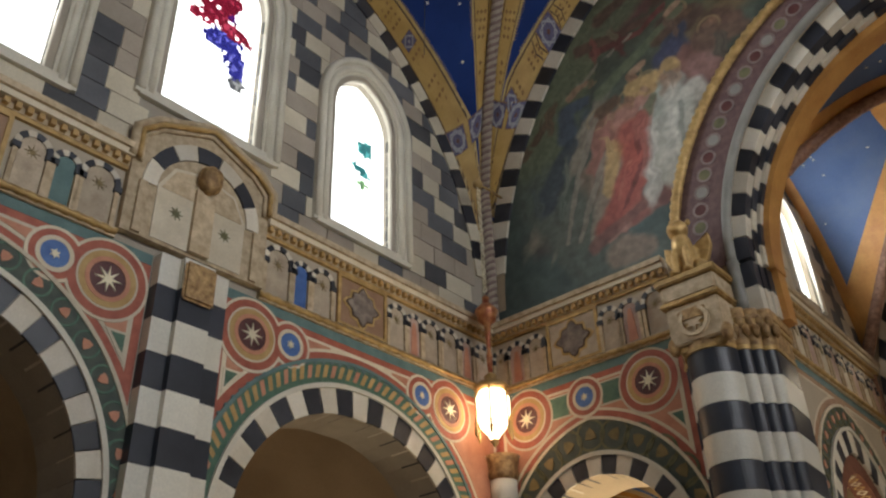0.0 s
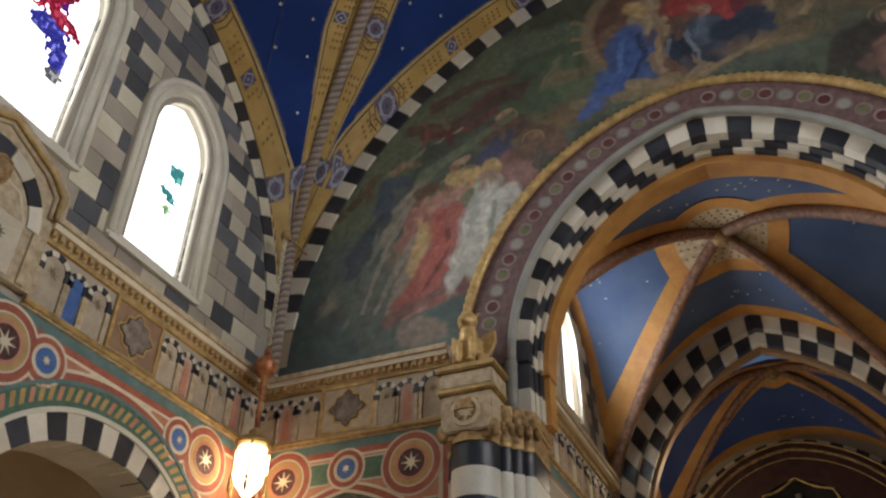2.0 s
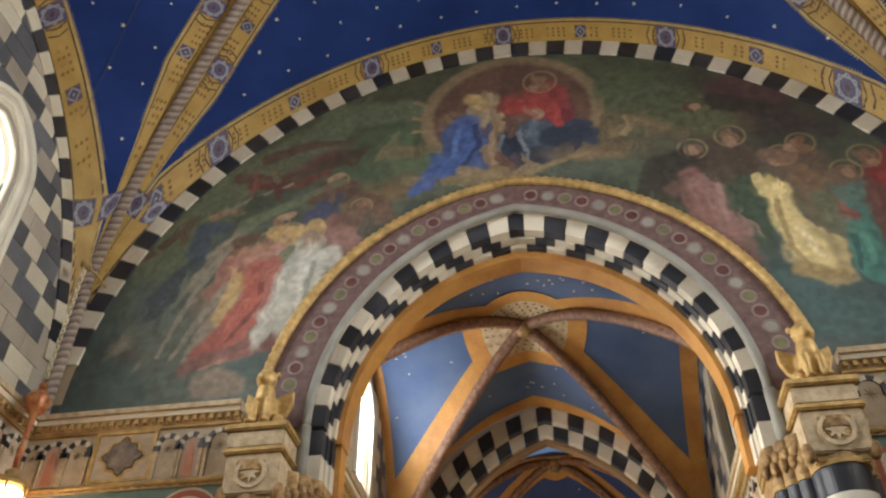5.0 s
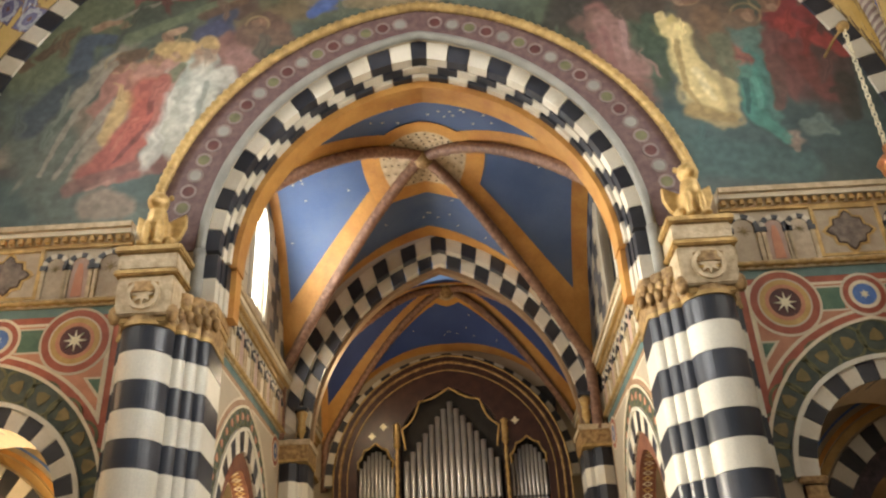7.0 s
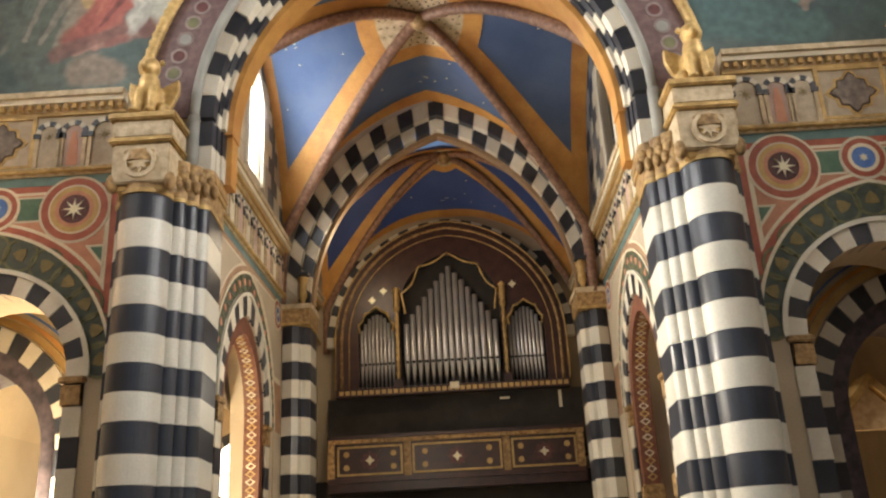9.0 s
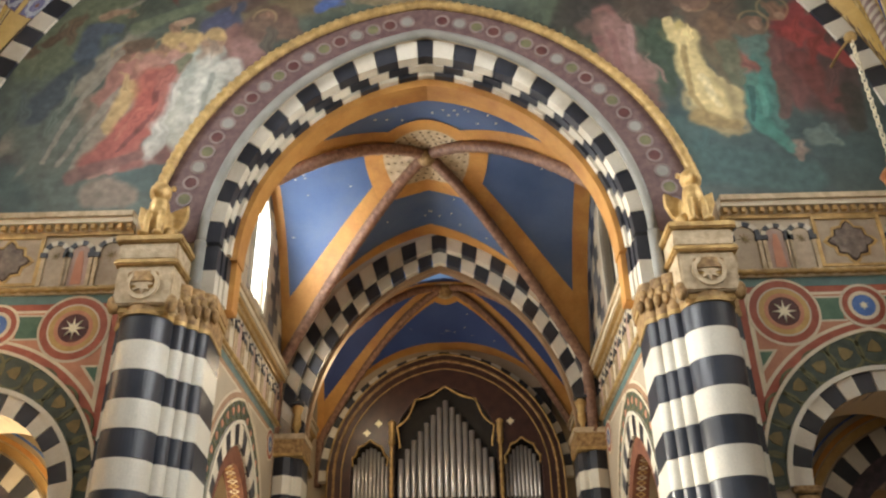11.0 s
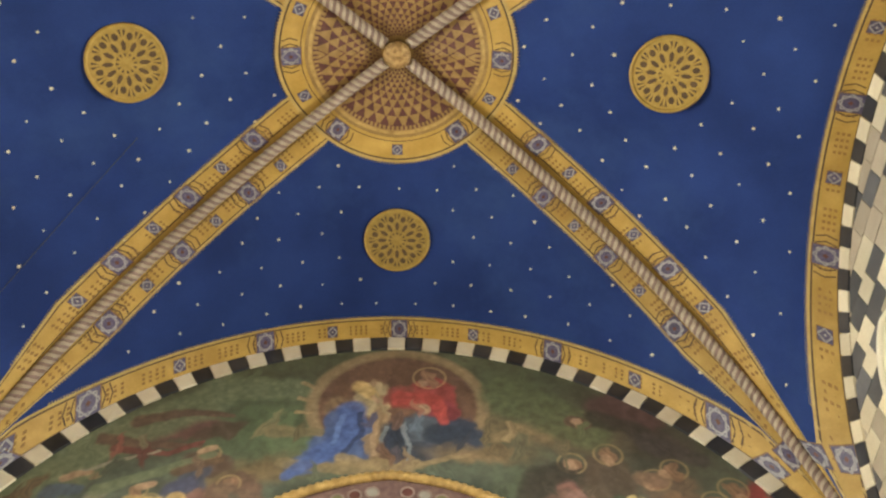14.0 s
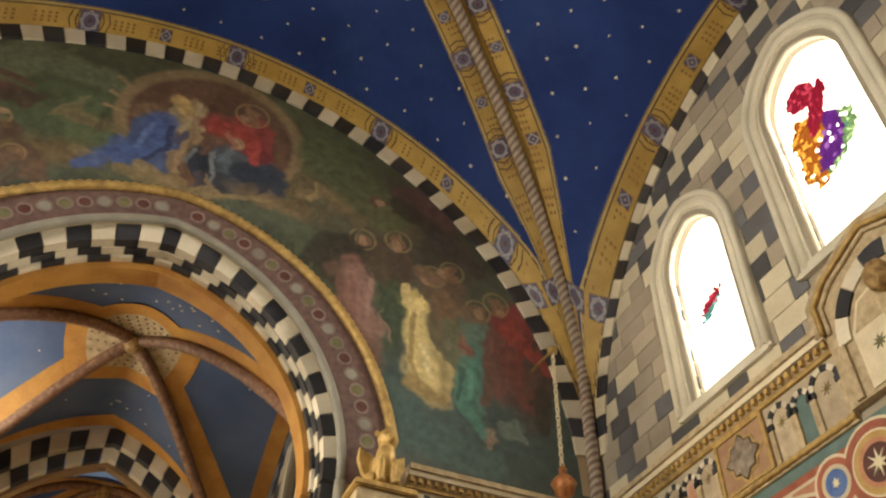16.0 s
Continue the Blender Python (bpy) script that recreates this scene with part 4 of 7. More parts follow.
def ashlar(wall_ob, seed, sh):
    """Coursed blocks above the cornice; cream, tan and slate."""
    rng = random.Random(seed)
    wins = [(SM_A(c + sh, 0.25), 7.95) for c in BAYS] + [((sh, *BIG_A(0.25)[1:]), 8.4)]
    h, z, row = 0.335, 7.74, 0
    while z < 13.4:
        w = 0.50
        u = -5.6 - (0.0 if row % 2 else w * 0.5)
        k = row
        while u < 5.6:
            ww = w * rng.choice((0.8, 1.0, 1.0, 1.25))
            pieces = [(max(u, -5.6), min(u + ww, 5.6))]
            zm = z + h / 2
            for A, sill in wins:
                if zm < sill or zm > A[3]:
                    continue
                hw = A[1] if zm <= A[2] else A[1] * math.sqrt(max(0.0, 1 - ((zm - A[2]) / (A[3] - A[2])) ** 2))
                out = []
                for a, b in pieces:
                    if b < A[0] - hw or a > A[0] + hw:
                        out.append((a, b))
                        continue
                    if a < A[0] - hw:
                        out.append((a, A[0] - hw))
                    if b > A[0] + hw:
                        out.append((A[0] + hw, b))
                pieces = out
            if abs((u + ww / 2 - sh)) < 0.98 and z < 8.2:
                pieces = []
            for a, b in pieces:
                if b - a < 0.05:
                    continue
                tops = [min(z + h, arch_z(LUN_S, uu) - 0.02) for uu in (a, b)]
                if min(tops) - z < 0.04:
                    continue
                bm = bmesh.new()
                g = 0.006
                dd = -0.012 - 0.008 * rng.random()
                quadsolid(bm, [(a + g, z + g), (b - g, z + g), (b - g, tops[1] - g), (a + g, tops[0] - g)], dd, 0.0)
                x = rng.random()
                mt = (ASH_DARK if x < 0.68 else ASH_TAN) if k % 2 == 0 else (ASH_CREAM if x < 0.55 else ASH_TAN)
                part("ashlar_block", bm, mt, wall_ob)
            u += ww
            k += 1
        z += h
        row += 1


def side_decor(m, wall_ob, key):
    far = -5.6 if key == "n" else -5.8
    cornice(m, far, -0.95)
    cornice(m, 0.95, 5.6)
    bm = bmesh.new()
    box(bm, far, 5.6, -0.006, 0.0, 6.66, 7.45)
    fr = structure("frieze", bm, PALE, "painted frieze of blind arches with lobed picture panels", "frieze", m)
    for sg in (-1, 1):
        for u, w, f, mo in ((1.22, 0.34, NICHE, "star"), (1.60, 0.20, DISC_BLUE if sg > 0 else TEAL, "none"), (1.96, 0.28, NICHE, "star"), (3.36, 0.28, NICHE, "star"), (3.72, 0.22, PINKF, "figure"), (4.08, 0.28, NICHE, "star"), (4.5, 0.30, NICHE, "star"), (4.9, 0.24, PINKF, "figure"), (5.3, 0.28, NICHE, "star")):
            niche(fr, sg * u, w, f, mo)
        quatrefoil(fr, sg * 2.68, CLAY, LOBE)
        cc = sg * 2.68
        lo, hi = sorted((sg * 0.46, far if sg < 0 else 5.6))
        B, C = (cc, 2.10, 3.75, 5.80), (cc, 2.42, 3.75, 6.18)
        spandrel(m, lo, hi, cc, C, (sg * 0.92, sg * 4.44), (sg * 1.5, sg * 3.86), "spandrel_painting")
        arch_trim(m, (cc, 1.85, 3.75, 5.45), B, C, 23, "rope" if sg * (1 if key == "n" else -1) > 0 else "vine", "arcade_arch")
    # gable over the middle pier
    gable = thing("frieze_gable", "small stone gable with blind arch and carved boss", "gable", "frieze gables", "", m)
    SH = [(-0.95, 6.66), (0.95, 6.66), (0.95, 8.02), (0.72, 8.2), (0.0, 8.5), (-0.72, 8.2), (-0.95, 8.02)]
    bm = bmesh.new()
    quadsolid(bm, SH, -0.10, 0.0)
    part("panel", bm, STONECARV, gable)
    edge = [(-0.98, -0.12, 7.6), (-0.98, -0.12, 8.02), (-0.74, -0.12, 8.24), (0, -0.12, 8.55), (0.74, -0.12, 8.24), (0.98, -0.12, 8.02), (0.98, -0.12, 7.6)]
    for r, d, mt, g in ((0.055, -0.14, STONECARV, 1.0), (0.035, -0.17, GOLD, 0.93), (0.03, -0.12, STONECARV, 0.88)):
        bm = bmesh.new()
        pts = []
        for p, q in zip(edge, edge[1:]):
            pts += [(g * (p[0] + (q[0] - p[0]) * i / 6), d, 7.5 + (p[2] + (q[2] - p[2]) * i / 6 - 7.5) * g) for i in range(6)]
        tube(bm, pts, r, 8)
        part("raking_moulding", bm, mt, gable, "", True)
    A, B = (0, 0.62, 7.35, 7.98), (0, 0.80, 7.35, 8.2)
    for i in range(7):
        bm = bmesh.new()
        band(bm, A, B, -1 + 2 * i / 7, -1 + 2 * (i + 0.96) / 7, 3, -0.13, -0.1)
        part("voussoir", bm, (CREAM, BLACK)[i % 2], gable)
    for s in (-1, 1):
        bm = bmesh.new()
        quadsolid(bm, [(s * 0.08, 6.7), (s * 0.6, 6.7), (s * 0.6, 7.4), (s * 0.42, 7.72), (s * 0.08, 7.8)], -0.115, -0.1)
        p = part("arched_panel", bm, IVORY, gable)
        bm = bmesh.new()
        star(bm, s * 0.33, 7.12, 0.09, -0.122, -0.115, 8, 0.4)
        part("flower", bm, OLIVE, p)
        bm = bmesh.new()
        quadsolid(bm, [(s * 0.1, 7.38), (s * 0.56, 7.38), (s * 0.4, 7.68), (s * 0.1, 7.76)], -0.12, -0.1)
        part("relief", bm, STONECARV, gable)
        bm = bmesh.new()
        box(bm, s * 0.78 - 0.05, s * 0.78 + 0.05, -0.14, -0.1, 6.68, 7.35)
        part("colonnette", bm, STONECARV, gable)
    bm = bmesh.new()
    box(bm, -0.13, 0.13, -0.17, -0.1, 6.7, 7.55)
    part("strip", bm, STONECARV, gable)
    bm = bmesh.new()
    bmesh.ops.create_icosphere(bm, subdivisions=3, radius=1, matrix=Matrix.Translation((0, -0.2, 7.72)) @ Matrix.Diagonal((0.15, 0.13, 0.2, 1)))
    for v in bm.verts:
        v.co += v.normal * 0.025 * noise.noise(v.co * 14)
    part("boss", bm, GILT, gable, "carved dark gold boss", True)
    # banded pilaster under the gable
    pil = thing("banded_pilaster", "square pilaster banded in black and cream marble", "pilaster", "pilasters", "", m)
    zs = [6.55 - 0.39 * k for k in range(18)]
    for k, (z1, z0) in enumerate(zip(zs, zs[1:])):
        for u0, u1, d in ((-0.44, 0.44, -0.16), (-0.2, 0.2, -0.24)):
            bm = bmesh.new()
            box(bm, u0, u1, d, d + 0.16 if d > -0.2 else -0.16, max(0, z0) + 0.003, z1 - 0.003)
            part("stone", bm, (PIER_CREAM, PIER_BLACK)[k % 2], pil)
    for z0, z1, mt in ((6.02, 6.5, GILT), (3.5, 3.86, GILT)):
        bm = bmesh.new()
        box(bm, -0.2, 0.2, -0.3, -0.245, z0, z1)
        bmesh.ops.bevel(bm, geom=bm.edges[:], offset=0.03, segments=2, affect="EDGES")
        part("carved_block", bm, mt, pil, "gilded carved block")
    window(m, 0, BIG_A(), 8.72, NORTH_BIG if key == "n" else SOUTH_BIG, "window_big_" + ("north" if key == "n" else "south"))
    for c in BAYS:
        window(m, c, SM_A(c), 8.24, NORTH_BIRD if key == "n" else SOUTH_BIRD, "window_small_" + ("north" if key == "n" else "south"))


side_decor(LEFT, wall_left, "n")
RIGHT_BAY = Matrix.Translation((0, -0.2, 0)) @ RIGHT
side_decor(RIGHT_BAY, wall_right, "s")
# stones set round the wall arch
for wall_ob, m in ((wall_left, LEFT), (wall_right, RIGHT)):
    bord = thing("wall_arch_border", "border of alternating cream and slate stones", "stone border", "", "structure", m)
    voussoirs(bord, (0, 5.3, 8.05, 13.42), (0, 5.59, 8.05, 13.74), 47, -0.04, 0.02, [ASH_CREAM, BLACK], s0=-0.93, s1=0.93)


# ---------------------------------------------------------------- vault ornament
def near_band(x, y):
    """True where a painted band, the ring or a medallion covers the cell."""
    dy = abs(y - MID)
    if HALF_D - dy < 0.52 or HALF_W - abs(x) < 0.50:
        return True
    if abs(abs(x) / HALF_W - dy / HALF_D) * min(HALF_W, HALF_D) < 0.62:
        return True
    if math.hypot(x, y - MID) < 2.15:
        return True
    return any(math.hypot(x - mx, y - my) < 0.85 for mx, my in MEDS)


MEDS = [(4.42, MID - 0.08), (-4.28, MID - 0.08), (0.0, 7.95), (0.0, 0.85)]


def frame_at(x, y):
    e = 0.02
    n = Vector((web_z(x + e, y) - web_z(x - e, y), web_z(x, y + e) - web_z(x, y - e), -2 * e)).normalized()
    a = Vector((0, 1, 0)).cross(n).normalized()
    return n, a, n.cross(a)


rng = random.Random(4)
bm = bmesh.new()
row = 0
y = MID - HALF_D + 0.3
while y < MID + HALF_D:
    x = -HALF_W + (0.0 if row % 2 else 0.36)
    while x < HALF_W:
        px, py = x + rng.uniform(-0.05, 0.05), y + rng.uniform(-0.05, 0.05)
        if abs(px) < HALF_W and not near_band(px, py):
            n, a, b = frame_at(px, py)
            c = Vector((px, py, web_z(px, py))) + n * 0.012
            r = 0.036 * rng.uniform(0.75, 1.25)
            t0 = rng.random()
            bm.faces.new([bm.verts.new(c + (a * math.cos(t0 + math.pi * j / 5) + b * math.sin(t0 + math.pi * j / 5)) * (r if j % 2 == 0 else r * 0.42)) for j in range(10)])
        x += 0.72
    y += 0.46
    row += 1
stars_ob = part("vault_stars", bm, STARGOLD)
tagged(stars_ob, "small pale gold stars sown over the blue vault", "stars", "", "stuff")


def patch(parent, corners, material, name, lift, n=4):
    """Small tile on the vault between four plan corners."""
    bm = bmesh.new()
    (ax, ay), (bx, by), (cx, cy), (dx, dy) = corners
    rows = []
    for i in range(n + 1):
        t = i / n
        rows.append([((ax + (dx - ax) * t) * (1 - s) + (bx + (cx - bx) * t) * s, (ay + (dy - ay) * t) * (1 - s) + (by + (cy - by) * t) * s) for s in (0, 0.5, 1)])
    strip(bm, rows, lift)
    return part(name, bm, material, parent, "", True)


TILEBROWN = mat("brown_tile_edge", (0.15, 0.075, 0.04), (0.22, 0.12, 0.06), 14, 0.6)
PALETILE = mat("dull_pale_tile", (0.22, 0.215, 0.25), (0.34, 0.33, 0.36), 20, 0.6)


def ribbons(parent, lines, width, material, name, lift):
    """Thin painted lines on the vault, each a run of plan points."""
    bm = bmesh.new()
    for pts in lines:
        for (ax, ay), (bx, by) in zip(pts, pts[1:]):
            d = Vector((bx - ax, by - ay))
            if d.length < 1e-5:
                continue
            n = Vector((-d.y, d.x)).normalized() * width / 2
            P = [(ax + n.x, ay + n.y), (bx + n.x, by + n.y), (bx - n.x, by - n.y), (ax - n.x, ay - n.y)]
            P = [(max(-HALF_W, min(HALF_W, x)), max(MID - HALF_D, min(MID + HALF_D, y))) for x, y in P]
            bm.faces.new([bm.verts.new((x, y, web_z(x, y) - lift)) for x, y in P])
    return part(name, bm, material, parent)


def lattice_tile(parent, q, half, o0, o1, big, lift=0.026):
    """Violet tile with a pale interlaced star; q maps (along, across) to the plan."""
    patch(parent, (q(-half, o0), q(-half, o1), q(half, o1), q(half, o0)), TILEBROWN, "tile_edge", lift)
    k, e = half * 0.90, (o1 - o0) * 0.05
    t = patch(parent, (q(-k, o0 + e), q(-k, o1 - e), q(k, o1 - e), q(k, o0 + e)), VIOLET, "tile", lift + 0.006)
    m, r = (o0 + o1) / 2, (o1 - o0) / 2
    sq = [(-0.62, -0.62), (0.62, -0.62), (0.62, 0.62), (-0.62, 0.62), (-0.62, -0.62)]
    lo = [(0, -0.88), (0.88, 0), (0, 0.88), (-0.88, 0), (0, -0.88)]
    lines = [[q(a * half, m + b * r) for a, b in run] for run in ([sq, lo] if big else [lo])]
    ribbons(t, lines, 0.024, PALETILE, "tile_star", lift + 0.011)
    c = 0.22
    patch(t, (q(0, m - c * r), q(-c * half, m), q(0, m + c * r), q(c * half, m)), MAROON if big else PALETILE, "tile_lozenge", lift + 0.012)


def chevrons(parent, q, half, reach, o0, o1, lift):
    """Dark bracket lines pointing away from a tile."""
    m = (o0 + o1) / 2
    for sg in (-1, 1):
        for g in (0.35, 1.0):
            ribbons(parent, [[q(sg * (half + reach * (g - 0.3)), o0), q(sg * (half + reach * g), m), q(sg * (half + reach * (g - 0.3)), o1)]], 0.02, OUTLINE, "chevron", lift)


def wall_tile(key, kind, sg, along_pos, half, big):
    """Violet tile on a wall band, with bracket lines before and after it."""
    def q(du, o):
        if kind == "y":
            return (along_pos + du, MID + sg * (HALF_D - o))
        return (sg * (HALF_W - o), MID + along_pos + du)
    P = CELLS[key]
    w = 0.46 if kind == "y" else 0.43
    if big:
        lattice_tile(P, q, half, 0.02, w - 0.02, True)
        chevrons(P, q, half, 0.15, 0.07, w - 0.07, 0.027)
    else:
        lattice_tile(P, q, half, 0.11, w - 0.11, False)


for key, sg in (("e", 1), ("w", -1)):
    for i, p in enumerate((-6.2, -5.25, -3.95, -2.5, -1.25, 0.05, 1.5, 3.0, 4.4, 5.6)):
        wall_tile(key, "y", sg, p, 0.17 if i % 2 else 0.10, i % 2 == 1)
for key, sg in (("n", -1), ("s", 1)):
    for i, p in enumerate((-3.5, -2.5, -1.2, 0.0, 1.2, 2.4, 3.5)):
        wall_tile(key, "x", sg, p, 0.16 if i % 2 else 0.10, i % 2 == 1)

# small dark dots that pattern the yellow bands
def dots(parent, pts):
    bm = bmesh.new()
    for x, y in pts:
        e = 0.022
        bm.faces.new([bm.verts.new((x + dx, y + dy, web_z(x + dx, y + dy) - 0.0235)) for dx, dy in ((-e, -e), (e, -e), (e, e), (-e, e))])
    tagged(part("band_dots", bm, DOTS, parent), kind="stuff")


DOTS = mat("brown_dots", (0.20, 0.105, 0.03), (0.28, 0.16, 0.05), 6, 0.7)
for key, sg in (("e", 1), ("w", -1)):
    dots(CELLS[key], [(-6.3 + 0.10 * i, MID + sg * (HALF_D - o)) for i in range(127) for o in (0.15, 0.22, 0.29) if (i % 6) < 4 and HALF_D - o > HALF_D * abs(-6.3 + 0.10 * i) / HALF_W])
for key, sg in (("n", -1), ("s", 1)):
    dots(CELLS[key], [(sg * (HALF_W - o), MID - 4.9 + 0.10 * i) for i in range(99) for o in (0.13, 0.20, 0.27) if (i % 6) < 4 and HALF_W - o > HALF_W * abs(-4.9 + 0.10 * i) / HALF_D])
rib_dots = []
for qx in (-1, 1):
    for qy in (-1, 1):
        for axis in (0, 1):
            for i in range(66):
                if i % 6 < 4:
                    s = 0.23 + 0.0105 * i
                    for o in (0.20, 0.27, 0.34):
                        if o < flank_width(s, axis) - 0.07:
                            rib_dots.append(flank(qx, qy, s, axis, o))
bm = bmesh.new()
for x, y in rib_dots:
    e = 0.022
    if abs(x) < HALF_W - e and abs(y - MID) < HALF_D - e:
        bm.faces.new([bm.verts.new((x + dx, y + dy, web_z(x + dx, y + dy) - 0.0275)) for dx, dy in ((-e, -e), (e, -e), (e, e), (-e, e))])
tagged(part("band_dots", bm, DOTS, RIBS), kind="stuff")

# tiles on the rib flanks
for qx in (-1, 1):
    for qy in (-1, 1):
        for axis in (0, 1):
            for i, s in enumerate((0.32, 0.40, 0.48, 0.56, 0.64, 0.72)):
                big = (i + axis) % 2 == 0
                hs = 0.0165 if big else 0.0095
                def q(ds, o):
                    return flank(qx, qy, s + ds, axis, o)
                o0, o1 = (0.14, flank_width(s, axis) - 0.01) if big else (0.22, flank_width(s, axis) - 0.09)
                if o1 - o0 < 0.10:
                    continue
                lattice_tile(RIBS, q, hs, o0, o1, big, 0.031)
                if big:
                    chevrons(RIBS, q, hs, 0.017, o0 + 0.03, o1 - 0.05, 0.033)

# gold fringe of fine points along the outer edge of every band
def fringe(parent, runs):
    bm = bmesh.new()
    for run in runs:
        for (a, b) in run:
            P = (a[0], a[1]), (a[2], a[3]), b
            if all(abs(x) < HALF_W and abs(y - MID) < HALF_D for x, y in P):
                bm.faces.new([bm.verts.new((x, y, web_z(x, y) - 0.013)) for x, y in P])
    tagged(part("band_fringe", bm, GOLDLINE, parent, "fine gold fringe"), kind="stuff")


for key, kind, sg in (("e", "y", 1), ("w", "y", -1), ("n", "x", -1), ("s", "x", 1)):
    long, w = (HALF_W * 0.80, 0.455) if kind == "y" else (HALF_D * 0.80, 0.425)
    run, p = [], -long
    while p < long:
        if kind == "y":
            y = MID + sg * (HALF_D - w)
            run.append(((p, y, p + 0.022, y), (p + 0.011, y - sg * 0.05)))
        else:
            x = sg * (HALF_W - w)
            run.append(((x, MID + p, x, MID + p + 0.022), (x - sg * 0.05, MID + p + 0.011)))
        p += 0.036
    fringe(CELLS[key], [run])
runs = []
for qx in (-1, 1):
    for qy in (-1, 1):
        for axis in (0, 1):
            runs.append([])
            for i in range(160):
                s = 0.225 + 0.0038 * i
                w = flank_width(s, axis)
                runs[-1].append(((*flank(qx, qy, s, axis, w - 0.005), *flank(qx, qy, s + 0.0024, axis, w - 0.005)), flank(qx, qy, s + 0.0012, axis, w + 0.05)))
fringe(RIBS, runs)

# corner caps where the bands run together
for qx in (-1, 1):
    for qy in (-1, 1):
        (ax, ay), (bx, by) = rib_plan(qx, qy, 0.895), rib_plan(qx, qy, 0.935)
        for (cx, cy), (dx, dy) in (((qx * (HALF_W - 0.01), MID + qy * 4.50), (qx * (HALF_W - 0.01), MID + qy * 4.92)), ((qx * 5.86, MID + qy * (HALF_D - 0.01)), (qx * 6.36, MID + qy * (HALF_D - 0.01)))):
            def q(u, v):
                """u from -1 to 1 down the cap, v from 0 at the rib to 1 at the wall."""
                k = (u + 1) / 2
                v = 0.06 + 0.93 * v
                x0, y0, x1, y1 = ax + (bx - ax) * k, ay + (by - ay) * k, cx + (dx - cx) * k, cy + (dy - cy) * k
                return x0 + (x1 - x0) * v, y0 + (y1 - y0) * v
            lattice_tile(RIBS, q, 0.62, 0.02, 0.44, True, 0.036)
            lattice_tile(RIBS, q, 0.62, 0.54, 0.98, True, 0.036)

# ring round the boss, pierced gilded dome, boss
crown = thing("ceiling_rose", "round gilded vault centre pierced with triangles, with a carved boss", "vault boss")


def annulus(r0, r1, lift, material, name, parent, label=""):
    bm = bmesh.new()
    rows = []
    for j in range(73):
        t = 2 * math.pi * j / 72
        rows.append([(r * math.cos(t), MID + r * math.sin(t)) for r in (r0, (r0 + r1) / 2, r1)])
    strip(bm, rows, lift)
    return part(name, bm, material, parent, label, True)


DOME = mat("dull_gilded_dome", (0.26, 0.155, 0.05), (0.36, 0.23, 0.085), 6, 0.6, fine=30, dirt=(0.20, 0.11, 0.04))
annulus(1.50, 2.02, 0.036, OUTLINE, "ring_outline", crown)
annulus(1.98, 2.03, 0.041, GOLDLINE, "ring_edge", crown)
annulus(1.56, 1.95, 0.044, YELLOW, "ring_band", crown, "yellow ornament ring")
annulus(1.62, 1.635, 0.048, OUTLINE, "ring_line", crown)
annulus(0.05, 1.56, 0.040, DOME, "dome", crown, "gilded dome")
annulus(1.44, 1.5, 0.05, GOLD, "ring_bead", crown)
bm = bmesh.new()
for ring in range(11):
    r = 0.29 * 1.158 ** ring
    for j in range(36):
        t = 2 * math.pi * (j + 0.5 * (ring % 2)) / 36
        h, w = 0.074 * r, 0.076 * r
        tip, base = r - h, r + h
        P = [(tip * math.cos(t), MID + tip * math.sin(t)), (base * math.cos(t) - w * math.sin(t), MID + base * math.sin(t) + w * math.cos(t)), (base * math.cos(t) + w * math.sin(t), MID + base * math.sin(t) - w * math.cos(t))]
        bm.faces.new([bm.verts.new((x, yy, web_z(x, yy) - 0.046)) for x, yy in P])
for j in range(110):
    t = 2 * math.pi * j / 110
    P = [(1.33, -0.012), (1.42, -0.018), (1.42, 0.018), (1.33, 0.012)]
    bm.faces.new([bm.verts.new((r * math.cos(t) - w * math.sin(t), MID + r * math.sin(t) + w * math.cos(t), web_z(r * math.cos(t), MID + r * math.sin(t)) - 0.046)) for r, w in P])
tagged(part("piercing_pattern", bm, MAROON, crown, "dark triangular piercings"), kind="stuff")
for deg, big in ((0, 1), (180, 1), (53, 1), (127, 1), (233, 1), (307, 1), (90, 0), (270, 0), (25, 0), (155, 0), (205, 0), (335, 0)):
    c, s_ = math.cos(radians(deg)), math.sin(radians(deg))
    f = lambda a, r: (r * c - a * s_, MID + r * s_ + a * c)
    if big:
        lattice_tile(crown, f, 0.16, 1.60, 1.95, True, 0.05)
        chevrons(crown, f, 0.16, 0.14, 1.66, 1.92, 0.05)
    else:
        lattice_tile(crown, f, 0.10, 1.68, 1.88, False, 0.05)
bm = bmesh.new()
for j in range(230):
    t, e = 2 * math.pi * j / 230, math.pi / 420
    P = [(2.02 * math.cos(t - e), 2.02 * math.sin(t - e)), (2.02 * math.cos(t + e), 2.02 * math.sin(t + e)), (2.075 * math.cos(t), 2.075 * math.sin(t))]
    bm.faces.new([bm.verts.new((x, MID + y, web_z(x, MID + y) - 0.03)) for x, y in P])
tagged(part("ring_fringe", bm, GOLDLINE, crown, "fine gold fringe"), kind="stuff")
bm = bmesh.new()
lathe(bm, [(0.05, 16.1), (0.17, 16.05), (0.22, 15.9), (0.24, 15.78), (0.20, 15.72), (0.14, 15.70), (0.02, 15.69)], (0, MID, 0), 20)
part("boss", bm, GILT, crown, "carved gilded boss", True)

